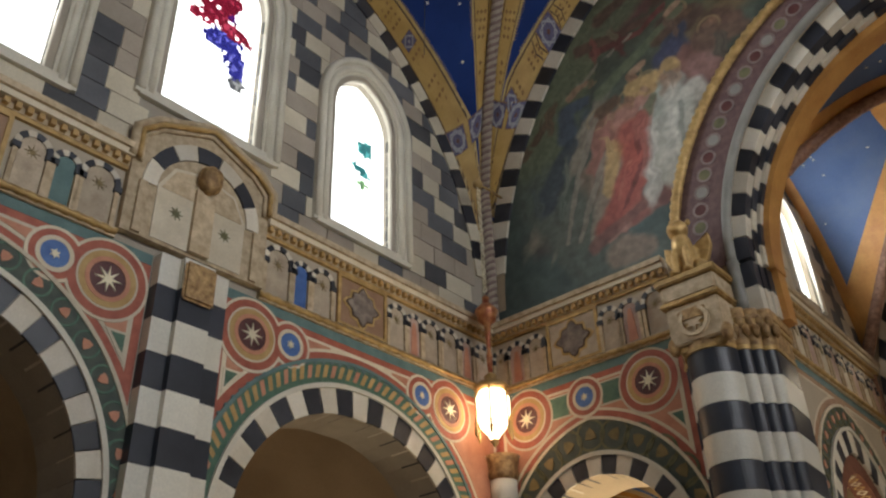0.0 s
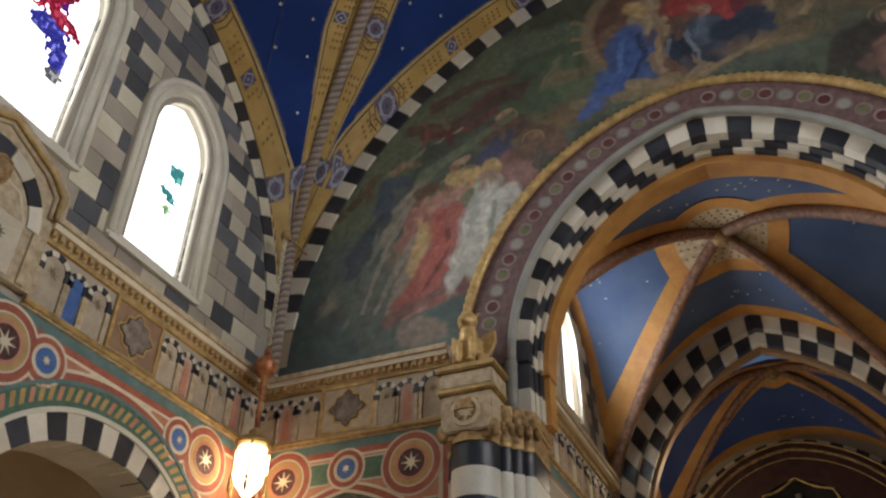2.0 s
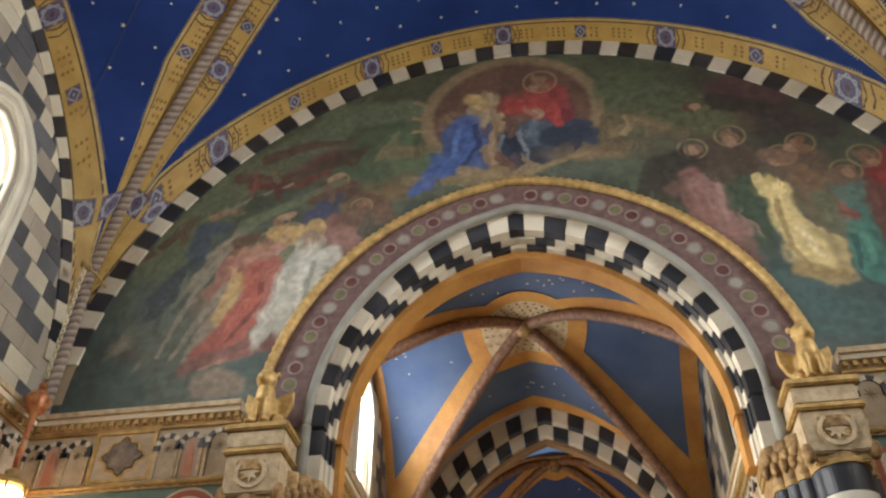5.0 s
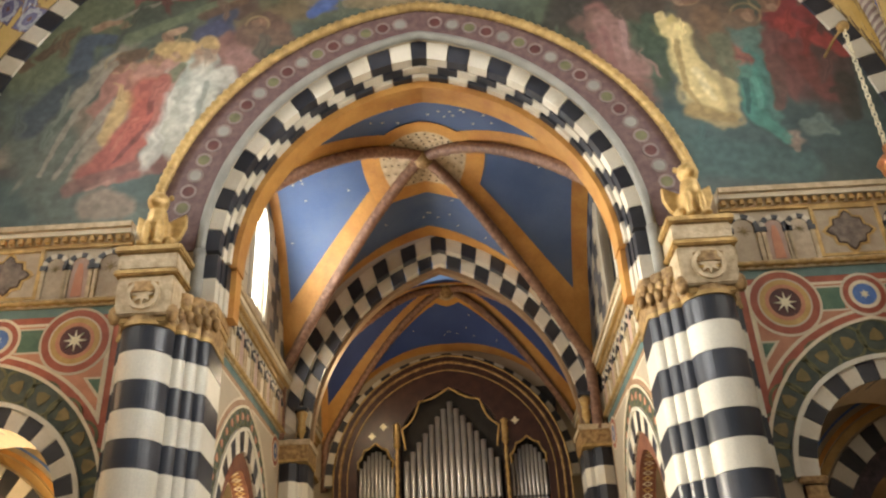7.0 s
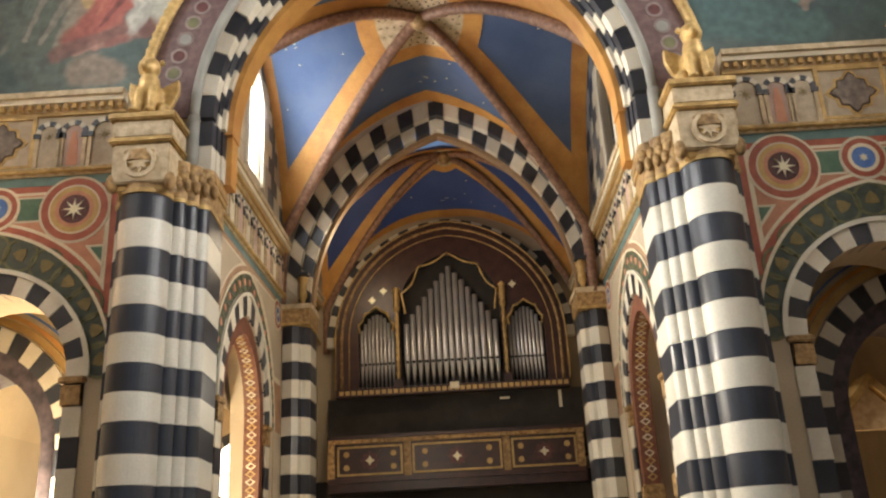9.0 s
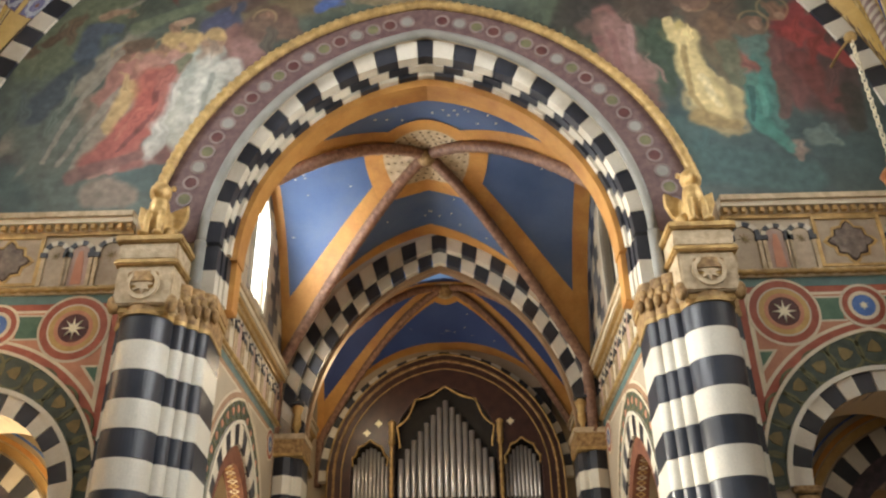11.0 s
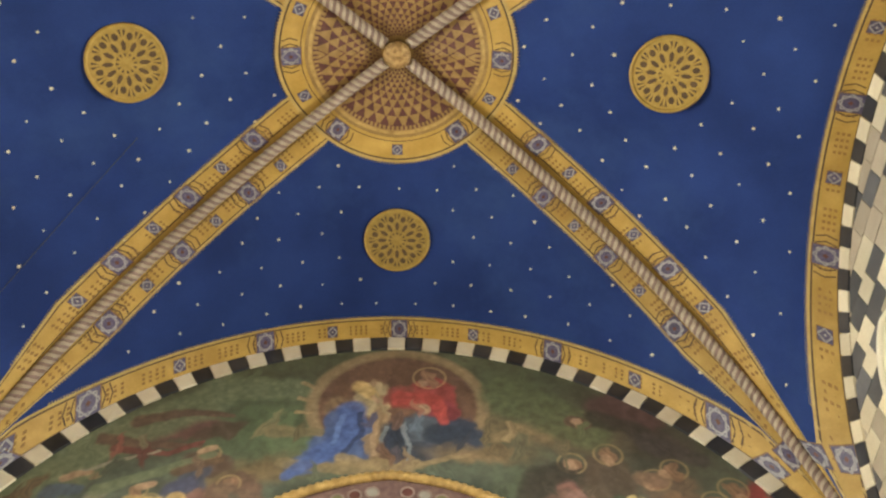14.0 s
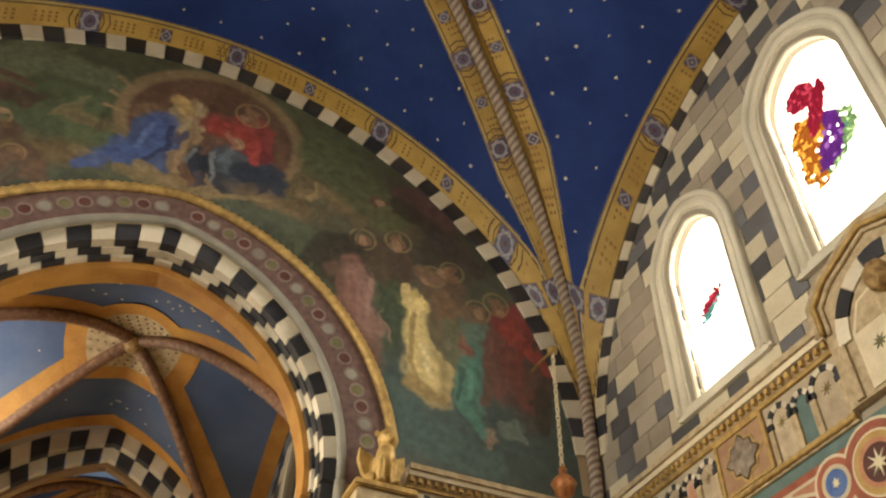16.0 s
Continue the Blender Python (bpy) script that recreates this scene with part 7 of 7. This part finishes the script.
for sg in (-1, 1):
    resp = thing("respond_pier", "slim banded respond pier with gilded capital", "pier", "banded piers")
    prof = [(2.66, 16.9), (2.66, 16.3), (2.74, 16.2), (2.82, 16.2), (2.86, 16.1), (2.98, 16.04), (3.1, 16.1), (3.19, 16.15), (3.19, 16.9)]
    zs = [6.0 - 0.355 * k for k in range(18)]
    for k, (z1, z0) in enumerate(zip(zs, zs[1:])):
        bm = bmesh.new()
        P = [(sg * x, y) for x, y in prof]
        loV, hiV = [bm.verts.new((x, y, max(0, z0) + 0.003)) for x, y in P], [bm.verts.new((x, y, z1 - 0.003)) for x, y in P]
        bm.faces.new(loV), bm.faces.new(hiV[::-1])
        for i in range(len(P)):
            bm.faces.new((loV[i], loV[(i + 1) % len(P)], hiV[(i + 1) % len(P)], hiV[i]))
        part("drum", bm, (PIER_BLACK, PIER_CREAM)[k % 2], resp)
    for z0, z1, w, mt in ((6.0, 6.05, 0.01, GOLD), (6.05, 6.32, 0.02, GILT), (6.32, 6.42, 0.05, STONECARV)):
        bm = bmesh.new()
        box(bm, *sorted((sg * (2.64 - w), sg * 3.19)), 16.02 - w, 16.9, z0, z1)
        part("capital", bm, mt, resp, "gilded leaf capital")
    bracket = thing("gilt_bracket", "gilded corbel bracket with a dark bird-like top", "bracket", "brackets")
    bm = bmesh.new()
    lathe(bm, [(0.03, 6.4), (0.05, 6.5), (0.09, 6.6), (0.07, 6.8), (0.12, 6.95), (0.05, 7.02)], (sg * 2.78, 16.08, 0), 12)
    part("stem", bm, GOLD, bracket, "", True)
    bm = bmesh.new()
    box(bm, sg * 2.78 - 0.12, sg * 2.78 + 0.12, 15.98, 16.18, 7.02, 7.08)
    part("shelf", bm, BLACK, bracket)

# end wall and organ
bm = bmesh.new()
box(bm, -3.4, 3.4, 20.1, 20.6, 0, 11.3)
structure("wall_apse", bm, PLASTER, "end wall behind the organ", "wall")
organ = thing("pipe_organ", "dark walnut pipe organ with gilt trim and tin pipes", "organ")
OA = (0.08, 2.5, 6.0, 8.72)
GROW = Matrix.Translation(EYE) @ Matrix.Scale(1.095, 4) @ Matrix.Translation([-c for c in EYE])
MO = GROW @ Matrix.Translation((0, 17.9, 0.02))
organ.matrix_world = MO
bays = [(0.1, 1.1, 6.7, 7.95), (-1.52, 0.40, 6.25, 6.78), (1.72, 0.40, 6.25, 6.78)]
bm = bmesh.new()
pierced(bm, OA[0] - OA[1], OA[0] + OA[1], lambda u: arch_z(OA, u), [(b, 5.02) for b in bays], 0.0, 0.12, 0.12, 4.95)
case = part("case_front", bm, WOOD, organ, "dark walnut front with pointed outline")
# black sheet paints the shade behind the pipes
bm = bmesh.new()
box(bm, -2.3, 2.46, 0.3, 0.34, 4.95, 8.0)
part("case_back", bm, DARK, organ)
for k, mt, r, d in ((0.0, GOLD, 0.02, -0.02), (0.14, GILT, 0.032, -0.02), (0.30, GOLD, 0.012, -0.02)):
    bm = bmesh.new()
    Q = (OA[0], OA[1] - k, OA[2], OA[3] - k * 1.15)
    tube(bm, [(Q[0] - Q[1], d, 5.0)] + along(Q, -1, 1, 60, d) + [(Q[0] + Q[1], d, 5.0)], r, 8, twist=14, lobes=2, depth=0.25)
    part("arch_moulding", bm, mt, organ, "gilded carved moulding", True)
for (c, w, zs_, za) in bays:
    bm = bmesh.new()
    pts = []
    for i in range(61):
        s = -1 + i / 30
        u, z = arch_pt((c, w, zs_, za), s)
        cusp = abs(math.sin(s * math.pi * 2.5)) * 0.13 * w
        pts.append((c + (u - c) * (1 - cusp / w * 0.8), -0.04, z - cusp * 0.7))
    tube(bm, pts, 0.022, 8, twist=12, lobes=2, depth=0.2)
    part("cusped_arch", bm, GOLD, organ, "gilded cusped arch", True)
for u in (-1.06, 1.26):
    bm = bmesh.new()
    tube(bm, [(u, -0.06, 5.1 + 0.03 * i) for i in range(52)], 0.038, 10, twist=18, lobes=2, depth=0.25)
    part("twisted_column", bm, GOLD, organ, "gilded twisted column", True)
    bm = bmesh.new()
    lathe(bm, [(0.035, 6.62), (0.085, 6.72), (0.055, 6.78), (0.075, 6.95), (0.06, 7.08), (0.09, 7.14), (0.025, 7.2)], (u, -0.06, 0), 10)
    part("column_capital", bm, GOLD, organ, "", True)
    bm = bmesh.new()
    box(bm, u - 0.09, u + 0.09, -0.15, 0.0, 4.95, 5.15)
    part("column_base", bm, WOOD, organ)


def pipe(u, d, z0, z1, r):
    bm = bmesh.new()
    lathe(bm, [(r * 0.25, z0), (r * 0.95, z0 + 0.45), (r, z0 + 0.5), (r, z1), (r * 0.85, z1 + 0.005)], (u, d, 0), 12)
    p = part("pipe", bm, PIPE, organ, "", True)
    bm = bmesh.new()
    box(bm, u - r * 0.6, u + r * 0.6, d - r - 0.004, d - r * 0.7, z0 + 0.5, z0 + 0.56)
    part("pipe_mouth", bm, DARK, p)


for i in range(-7, 8):
    pipe(0.1 + i * 0.139, 0.16, 5.02, 7.68 - 0.155 * abs(i) - 0.004 * i * i, 0.06)
for c, n in ((-1.52, 4), (1.72, 4)):
    for i in range(-n, n + 1):
        pipe(c + i * 0.085, 0.18, 5.02, 6.66 - 0.022 * i * i, 0.036)
for u, z in ((-1.35, 7.15), (1.5, 7.15), (-1.6, 6.95)):
    bm = bmesh.new()
    star(bm, u, z, 0.09, -0.012, 0.0, 4, 0.6)
    part("inlay", bm, STARGOLD, organ)
bm = bmesh.new()
box(bm, -2.4, 2.55, -0.14, 0.3, 4.82, 4.97)
ledge = part("ledge", bm, WOOD, organ)
for i in range(38):
    bm = bmesh.new()
    u = -2.32 + i * 0.128
    box(bm, u, u + 0.09, -0.15, -0.135, 4.85, 4.94)
    part("ledge_inlay", bm, OCHRE, ledge)
# solid black block, painted as the shade over the console
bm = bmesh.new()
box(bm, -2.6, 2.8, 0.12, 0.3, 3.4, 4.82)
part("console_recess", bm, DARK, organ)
for u, z, w, h in ((0.12, 4.95, 0.1, 0.14), (1.15, 4.62, 0.1, 0.04), (2.3, 4.55, 0.03, 0.35)):
    bm = bmesh.new()
    box(bm, u - w, u + w, -0.2, -0.14, z - h / 2, z + h / 2)
    part("white_card", bm, IVORY, organ)

border = thing("organ_arch_border", "cream and black stones round the organ arch", "stone border", "", "structure", GROW @ Matrix.Translation((0, 18.2, 0)))
voussoirs(border, (0.08, 2.55, 6.0, 8.68), (0.08, 2.72, 6.0, 8.88), 35, -0.1, 0.1, [CREAM, BLACK])
# unseen fill in mid-air, added to brighten the chancel vault
point_lamp("chancel_lamp", (-1.0, 13.2, 4.2), 125, (1.0, 0.90, 0.74), 0.12)
_sp = bpy.data.lights.new("chancel_floodlight", "SPOT")
_sp.energy, _sp.color, _sp.spot_size, _sp.spot_blend, _sp.shadow_soft_size = 1700, (1.0, 0.93, 0.80), radians(80), 0.7, 0.1
_so = new("chancel_floodlight", _sp)
_so.matrix_world = look((-3.08, 11.55, 5.0), (3.2, 11.0, 5.1))
# another added fill, lifts the choir vault and organ; no fitting here
point_lamp("choir_floodlight", (-1.8, 17.2, 8.0), 85, (1.0, 0.80, 0.54), 0.12)

gallery = thing("organ_gallery", "carved walnut gallery front with gilt framed panels", "gallery")
gallery.matrix_world = GROW @ Matrix.Translation((0, 17.4, -0.33))
for z0, z1, d, mt, nm in ((3.2, 3.45, -0.02, WOOD, "lower_beam"), (3.45, 4.15, 0.04, WOOD, "parapet"), (4.15, 4.23, -0.06, GILT, "dentil_rail"), (4.23, 4.3, -0.1, WOOD, "handrail"), (3.38, 3.47, -0.08, WOOD, "base_moulding")):
    bm = bmesh.new()
    box(bm, -2.5, 2.66, d, 0.5, z0, z1)
    part(nm, bm, mt, gallery)
for u0, u1 in ((-2.32, -1.0), (-0.8, 1.0), (1.2, 2.5)):
    for a, b, c, d_ in ((u0, u1, 3.52, 3.56), (u0, u1, 4.06, 4.1), (u0, u0 + 0.04, 3.56, 4.06), (u1 - 0.04, u1, 3.56, 4.06)):
        bm = bmesh.new()
        box(bm, a, b, 0.0, 0.04, c, d_)
        part("gilt_frame", bm, GOLD, gallery)
    bm = bmesh.new()
    um = (u0 + u1) / 2
    star(bm, um, 3.81, 0.2, 0.015, 0.04, 8, 0.7)
    part("carved_motif", bm, MAROON, gallery)
    bm = bmesh.new()
    star(bm, um, 3.81, 0.1, 0.005, 0.015, 4, 0.5)
    part("carved_star", bm, STARGOLD, gallery)
    for s in (-1, 1):
        for zz in (3.68, 3.94):
            bm = bmesh.new()
            disc(bm, um + s * (u1 - u0) * 0.36, zz, 0.06, 0.02, 0.04, 10)
            part("carved_knob", bm, OCHRE, gallery)
for u in (-2.44, -0.9, 1.1, 2.58):
    bm = bmesh.new()
    box(bm, u - 0.07, u + 0.07, -0.02, 0.04, 3.47, 4.15)
    part("pilaster_strip", bm, GILT, gallery)
bm = bmesh.new()
box(bm, -2.5, 2.66, 0.5, 0.98, 4.0, 4.06)
part("gallery_floor", bm, WOOD, gallery)
# black block with no panels; its colour is the shade below the gallery
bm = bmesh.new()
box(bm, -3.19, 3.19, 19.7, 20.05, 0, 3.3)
structure("wall_under_gallery", bm, DARK, "plain black block painted as the shade under the gallery", "wall")

# ---------------------------------------------------------------- side spaces seen through the arches
def barrel(nm, x0, x1, y0, y1, zs, rise, axis, material, label):
    bm = bmesh.new()
    rows = []
    for i in range(25):
        t = math.pi * i / 24
        if axis == "y":
            xm, hw = (x0 + x1) / 2, (x1 - x0) / 2
            rows.append([bm.verts.new((xm - hw * math.cos(t), y, zs + rise * math.sin(t))) for y in (y0, y1)])
        else:
            ym, hd = (y0 + y1) / 2, (y1 - y0) / 2
            rows.append([bm.verts.new((x, ym - hd * math.cos(t), zs + rise * math.sin(t))) for x in (x0, x1)])
    for a, b in zip(rows, rows[1:]):
        bm.faces.new((a[0], a[1], b[1], b[0]))
    structure(nm, bm, material, label, "vault", None, True)


def plain_wall(nm, x0, x1, y0, y1, z1, material, label):
    bm = bmesh.new()
    box(bm, x0, x1, y0, y1, 0, z1)
    structure(nm, bm, material, label, "wall")


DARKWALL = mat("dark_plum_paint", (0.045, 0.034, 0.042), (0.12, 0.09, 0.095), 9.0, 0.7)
# brighter plaster colour, carries part of the north chapel's lamplight
WARMPL = mat("lit_warm_plaster", (0.62, 0.51, 0.34), (0.72, 0.61, 0.43), 0.8, 0.85, dirt=(0.54, 0.42, 0.27))
for sg, nm in ((-1, "north"), (1, "south")):
    x0, x1 = sorted((sg * 7.9, sg * 12.0))
    for k, c in enumerate(BAYS):
        y = MID + c
        barrel("ceiling_aisle_" + nm + ("_west", "_east")[k], x0, x1, y - 2.6, y + 2.6, 3.9, 2.2, "x", PLASTER, "plain tan aisle vault")
    # vault plaster: lit copy on the north, darker copy on the south
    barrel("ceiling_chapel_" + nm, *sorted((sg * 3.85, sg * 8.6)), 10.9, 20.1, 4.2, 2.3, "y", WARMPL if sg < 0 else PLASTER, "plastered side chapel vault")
    plain_wall("wall_aisle_" + nm, *sorted((sg * 12.0, sg * 12.4)), -1.2, 20.1, 7.0, PLASTER, "plain aisle wall")
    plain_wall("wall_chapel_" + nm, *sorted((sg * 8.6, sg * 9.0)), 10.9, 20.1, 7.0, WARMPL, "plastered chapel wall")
    plain_wall("wall_chapel_end_" + nm, *sorted((sg * 3.8, sg * 8.6)), 20.1, 20.5, 7.0, PLASTER, "plastered chapel end wall")
    plain_wall("wall_aisle_end_" + nm, *sorted((sg * 7.9, sg * 12.4)), 10.0, 10.4, 7.0, PLASTER, "aisle end wall")
    plain_wall("wall_aisle_west_" + nm, *sorted((sg * 7.9, sg * 12.4)), -1.6, -1.2, 7.0, PLASTER, "aisle west wall")
    # banded arch across the chapel
    M = Matrix.Translation((sg * 6.55, 11.5, 0))
    bm = bmesh.new()
    pierced(bm, *((-2.05, 2.2) if sg < 0 else (-2.2, 2.05)), lambda u: 6.6, [((0, 1.35, 3.2, 4.75), 0.0)], 0.0, 0.3)
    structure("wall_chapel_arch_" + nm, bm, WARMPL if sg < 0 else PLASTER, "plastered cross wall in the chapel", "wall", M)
    arc = thing("chapel_arch", "black and cream banded arch inside the chapel", "arch", "", "structure", M)
    voussoirs(arc, (0, 1.33, 3.2, 4.72), (0, 1.62, 3.2, 5.05), 21, -0.05, 0.2, [CREAM, BLACK])
    for k, (a, b, mt) in enumerate(((1.66, 1.76, OCHRE), (1.78, 1.84, ORANGE), (1.90, 1.93, DISC_BLUE))):
        bm = bmesh.new()
        band(bm, (0, a, 3.2, 3.2 + a * 1.13), (0, b, 3.2, 3.2 + b * 1.13), -1, 1, 40, -0.02, 0.0)
        part("painted_line", bm, mt, arc)
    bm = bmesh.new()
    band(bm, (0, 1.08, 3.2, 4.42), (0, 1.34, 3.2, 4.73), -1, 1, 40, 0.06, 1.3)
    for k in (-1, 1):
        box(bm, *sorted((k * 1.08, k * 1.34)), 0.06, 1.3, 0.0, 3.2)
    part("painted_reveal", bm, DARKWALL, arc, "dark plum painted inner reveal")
    for s in (-1, 1):
        for k in range(9):
            bm = bmesh.new()
            a, b = sorted((s * 1.33, s * 1.62))
            box(bm, a, b, -0.05, 0.2, 3.2 - 0.355 * (k + 1) + 0.003, 3.2 - 0.355 * k - 0.003)
            part("jamb_stone", bm, (BLACK, CREAM)[k % 2], arc)

# gabled tabernacle in the south chapel
tab = thing("gabled_tabernacle", "gilded gabled tabernacle on slim columns in the side chapel", "tabernacle", "", "", Matrix.Translation((6.85, 14.0, 0)))
for k in (-1, 1):
    bm = bmesh.new()
    tube(bm, [(k * 0.5, 0, 0.9 + 0.06 * i) for i in range(34)], 0.07, 10, twist=9, lobes=2, depth=0.15)
    part("column", bm, OCHRE, tab, "", True)
    bm = bmesh.new()
    lathe(bm, [(0.07, 2.86), (0.10, 2.93), (0.08, 3.0), (0.14, 3.1), (0.14, 3.14)], (k * 0.5, 0, 0), 12)
    part("capital", bm, GILT, tab, "", True)
    bm = bmesh.new()
    quadsolid(bm, [(k * 0.72, 3.14), (k * 0.72, 3.28), (0.0, 4.04), (0.0, 3.86)] if k > 0 else [(0.0, 3.86), (0.0, 4.04), (k * 0.72, 3.28), (k * 0.72, 3.14)], -0.2, 0.3)
    part("gable_slope", bm, GOLD, tab)
bm = bmesh.new()
quadsolid(bm, [(-0.62, 3.16), (0.62, 3.16), (0.0, 3.82)], -0.08, 0.1)
part("gable_field", bm, STONECARV, tab)
bm = bmesh.new()
box(bm, -0.7, 0.7, -0.25, 0.4, 0.0, 0.9)
part("base", bm, PALE, tab)

# unseen fill lights, added so the chapels and aisle look lit through the arches
point_lamp("chapel_lamp_north", (-7.2, 14.2, 3.2), 170, (1.0, 0.76, 0.46), 0.25)
point_lamp("chapel_lamp_choir", (-4.5, 12.5, 2.7), 380, (1.0, 0.84, 0.58), 0.2)
point_lamp("chapel_lamp_west", (-4.9, 11.15, 2.2), 650, (1.0, 0.86, 0.62), 0.2)
point_lamp("chapel_lamp_south", (7.0, 13.4, 1.8), 45, (1.0, 0.66, 0.36), 0.25)
point_lamp("aisle_lamp_north", (-10.0, 7.4, 3.2), 45, (1.0, 0.74, 0.46), 0.3)

# bright window at the end of the north chapel
cw = thing("window_chapel", "tall arched chapel window, white with daylight", "window", "", "structure", Matrix.Translation((-5.1, 20.1, 0)))
WA = (0.0, 0.72, 3.3, 4.4)
bm = bmesh.new()
bm.faces.new([bm.verts.new((u, -0.02, z)) for u, z in [(-0.72, 1.2)] + [arch_pt(WA, -1 + i / 8) for i in range(17)] + [(0.72, 1.2)]])
part("backdrop_sky", bm, DAYGLOW, cw, "white daylight")
voussoirs(cw, WA, (0.0, 0.98, 3.3, 4.62), 13, -0.1, 0.0, [CREAM, BLACK])
for s in (-1, 1):
    for k in range(6):
        bm = bmesh.new()
        box(bm, *sorted((s * 0.72, s * 0.98)), -0.1, 0.0, 3.3 - 0.35 * (k + 1), 3.3 - 0.35 * k - 0.005)
        part("jamb_stone", bm, (BLACK, CREAM)[k % 2], cw)
for k in range(5):
    bm = bmesh.new()
    box(bm, -0.72, 0.72, -0.05, -0.02, 1.6 + 0.5 * k, 1.63 + 0.5 * k)
    part("glazing_bar", bm, LEAD, cw)

# ---------------------------------------------------------------- hanging lanterns at the corners
REDGILT = mat("red_gold_lacquer", (0.26, 0.06, 0.03), (0.55, 0.26, 0.10), 11, 0.35, metal=0.4, bump=0.6, fine=24)


def lantern(at, lit):
    x, y, z = at
    ob = thing("hanging_lantern", "gilded hanging lantern on a chain, " + ("lit warm white" if lit else "unlit"), "lantern", "corner lanterns", "", Matrix.Translation((x, y, 0)))
    bm = bmesh.new()
    bmesh.ops.create_icosphere(bm, subdivisions=2, radius=0.09, matrix=Matrix.Translation((0, 0, z)))
    part("hook_ball", bm, GOLD, ob, "", True)
    bm = bmesh.new()
    tube(bm, [(0, 0, z), (0.0, 0.35, z + 0.05), (0, 0.75, z + 0.05)], 0.02, 6)
    part("arm", bm, GOLD, ob, "", True)
    k = 26
    for i in range(k):
        zz = z - 0.1 - i * 0.078
        c = [(0.03 * math.cos(a), 0.0, zz + 0.045 * math.sin(a)) if i % 2 else (0.0, 0.03 * math.cos(a), zz + 0.045 * math.sin(a)) for a in [2 * math.pi * j / 10 for j in range(10)]]
        bm = bmesh.new()
        tube(bm, c, 0.012, 5, True)
        part("chain_link", bm, STARGOLD, ob, "", True)
    bm = bmesh.new()
    lathe(bm, [(0.02, 7.95), (0.06, 7.9), (0.05, 7.82), (0.13, 7.74), (0.19, 7.66), (0.15, 7.58), (0.14, 7.5), (0.05, 7.42), (0.03, 7.0), (0.05, 6.9), (0.03, 6.62)], (0, 0, 0), 12)
    part("pendant_crown", bm, REDGILT, ob, "gilded flower-shaped pendant", True)
    bm = bmesh.new()
    lathe(bm, [(0.03, 6.64), (0.10, 6.58), (0.08, 6.52), (0.22, 6.46), (0.27, 6.40), (0.25, 6.36)], (0, 0, 0), 12)
    part("lid", bm, GOLD, ob, "gilded lantern lid", True)
    bm = bmesh.new()
    lathe(bm, [(0.20, 6.33), (0.25, 6.22), (0.245, 5.98), (0.19, 5.80), (0.09, 5.68), (0.04, 5.60)], (0, 0, 0), 12)
    part("glass_body", bm, LAMPGLOW if lit else PALE, ob, "glowing lantern glass" if lit else "pale unlit lantern glass", True)
    for j in range(6):
        a = 2 * math.pi * j / 6
        bm = bmesh.new()
        tube(bm, [(r * math.cos(a), r * math.sin(a), zz) for r, zz in ((0.25, 6.36), (0.265, 6.2), (0.255, 5.97), (0.27, 5.86))], 0.014, 6)
        part("rib", bm, GOLD, ob, "", True)
        bm = bmesh.new()
        lathe(bm, [(0.008, 5.86), (0.03, 5.83), (0.012, 5.79), (0.028, 5.74), (0.022, 5.66), (0.005, 5.62)], (0.27 * math.cos(a), 0.27 * math.sin(a), 0), 8)
        part("drop", bm, GOLD, ob, "small gilded drop", True)
    bm = bmesh.new()
    lathe(bm, [(0.05, 5.62), (0.07, 5.59), (0.03, 5.54), (0.01, 5.50)], (0, 0, 0), 12)
    part("base", bm, GOLD, ob, "", True)
    if lit:
        point_lamp("lantern_lamp", (x + 0.0, y - 0.36, 6.0), lit, (1.0, 0.66, 0.36), 0.2)


lantern((-6.74, 9.3, 10.1), 4)
lantern((6.12, 9.3, 10.02), 0)

# banded shafts in the corners below the frieze
for sg in (-1, 1):
    shaft = thing("corner_shaft", "slim corner shaft banded in black and cream", "pier", "corner shafts")
    for k in range(15):
        z1 = 5.2 - 0.36 * k
        bm = bmesh.new()
        lathe(bm, [(0.2, max(0.0, z1 - 0.357)), (0.2, z1 - 0.003)], (sg * 7.06, 9.86, 0), 16)
        part("drum", bm, (PIER_CREAM, PIER_BLACK)[k % 2], shaft, "", True)
    bm = bmesh.new()
    lathe(bm, [(0.2, 5.2), (0.24, 5.26), (0.22, 5.34), (0.25, 5.5), (0.26, 5.56)], (sg * 7.06, 9.86, 0), 16)
    part("capital", bm, GILT, shaft, "carved gilded capital", True)

# fine wire runs up the north cell of the vault
wire = bmesh.new()
tube(wire, [(-6.9 + 2.6 * t, 8.2 - 2.6 * t, web_z(-6.9 + 2.6 * t, 8.2 - 2.6 * t) - 0.06) for t in [i / 12 for i in range(13)]], 0.006, 5)
tagged(part("vault_wire", wire, LEAD), "thin cable stretched along the blue vault", "cable")

# ---------------------------------------------------------------- stones of the side walls
ashlar(wall_left, 5, 0.0)
ashlar(wall_right, 8, 0.2)
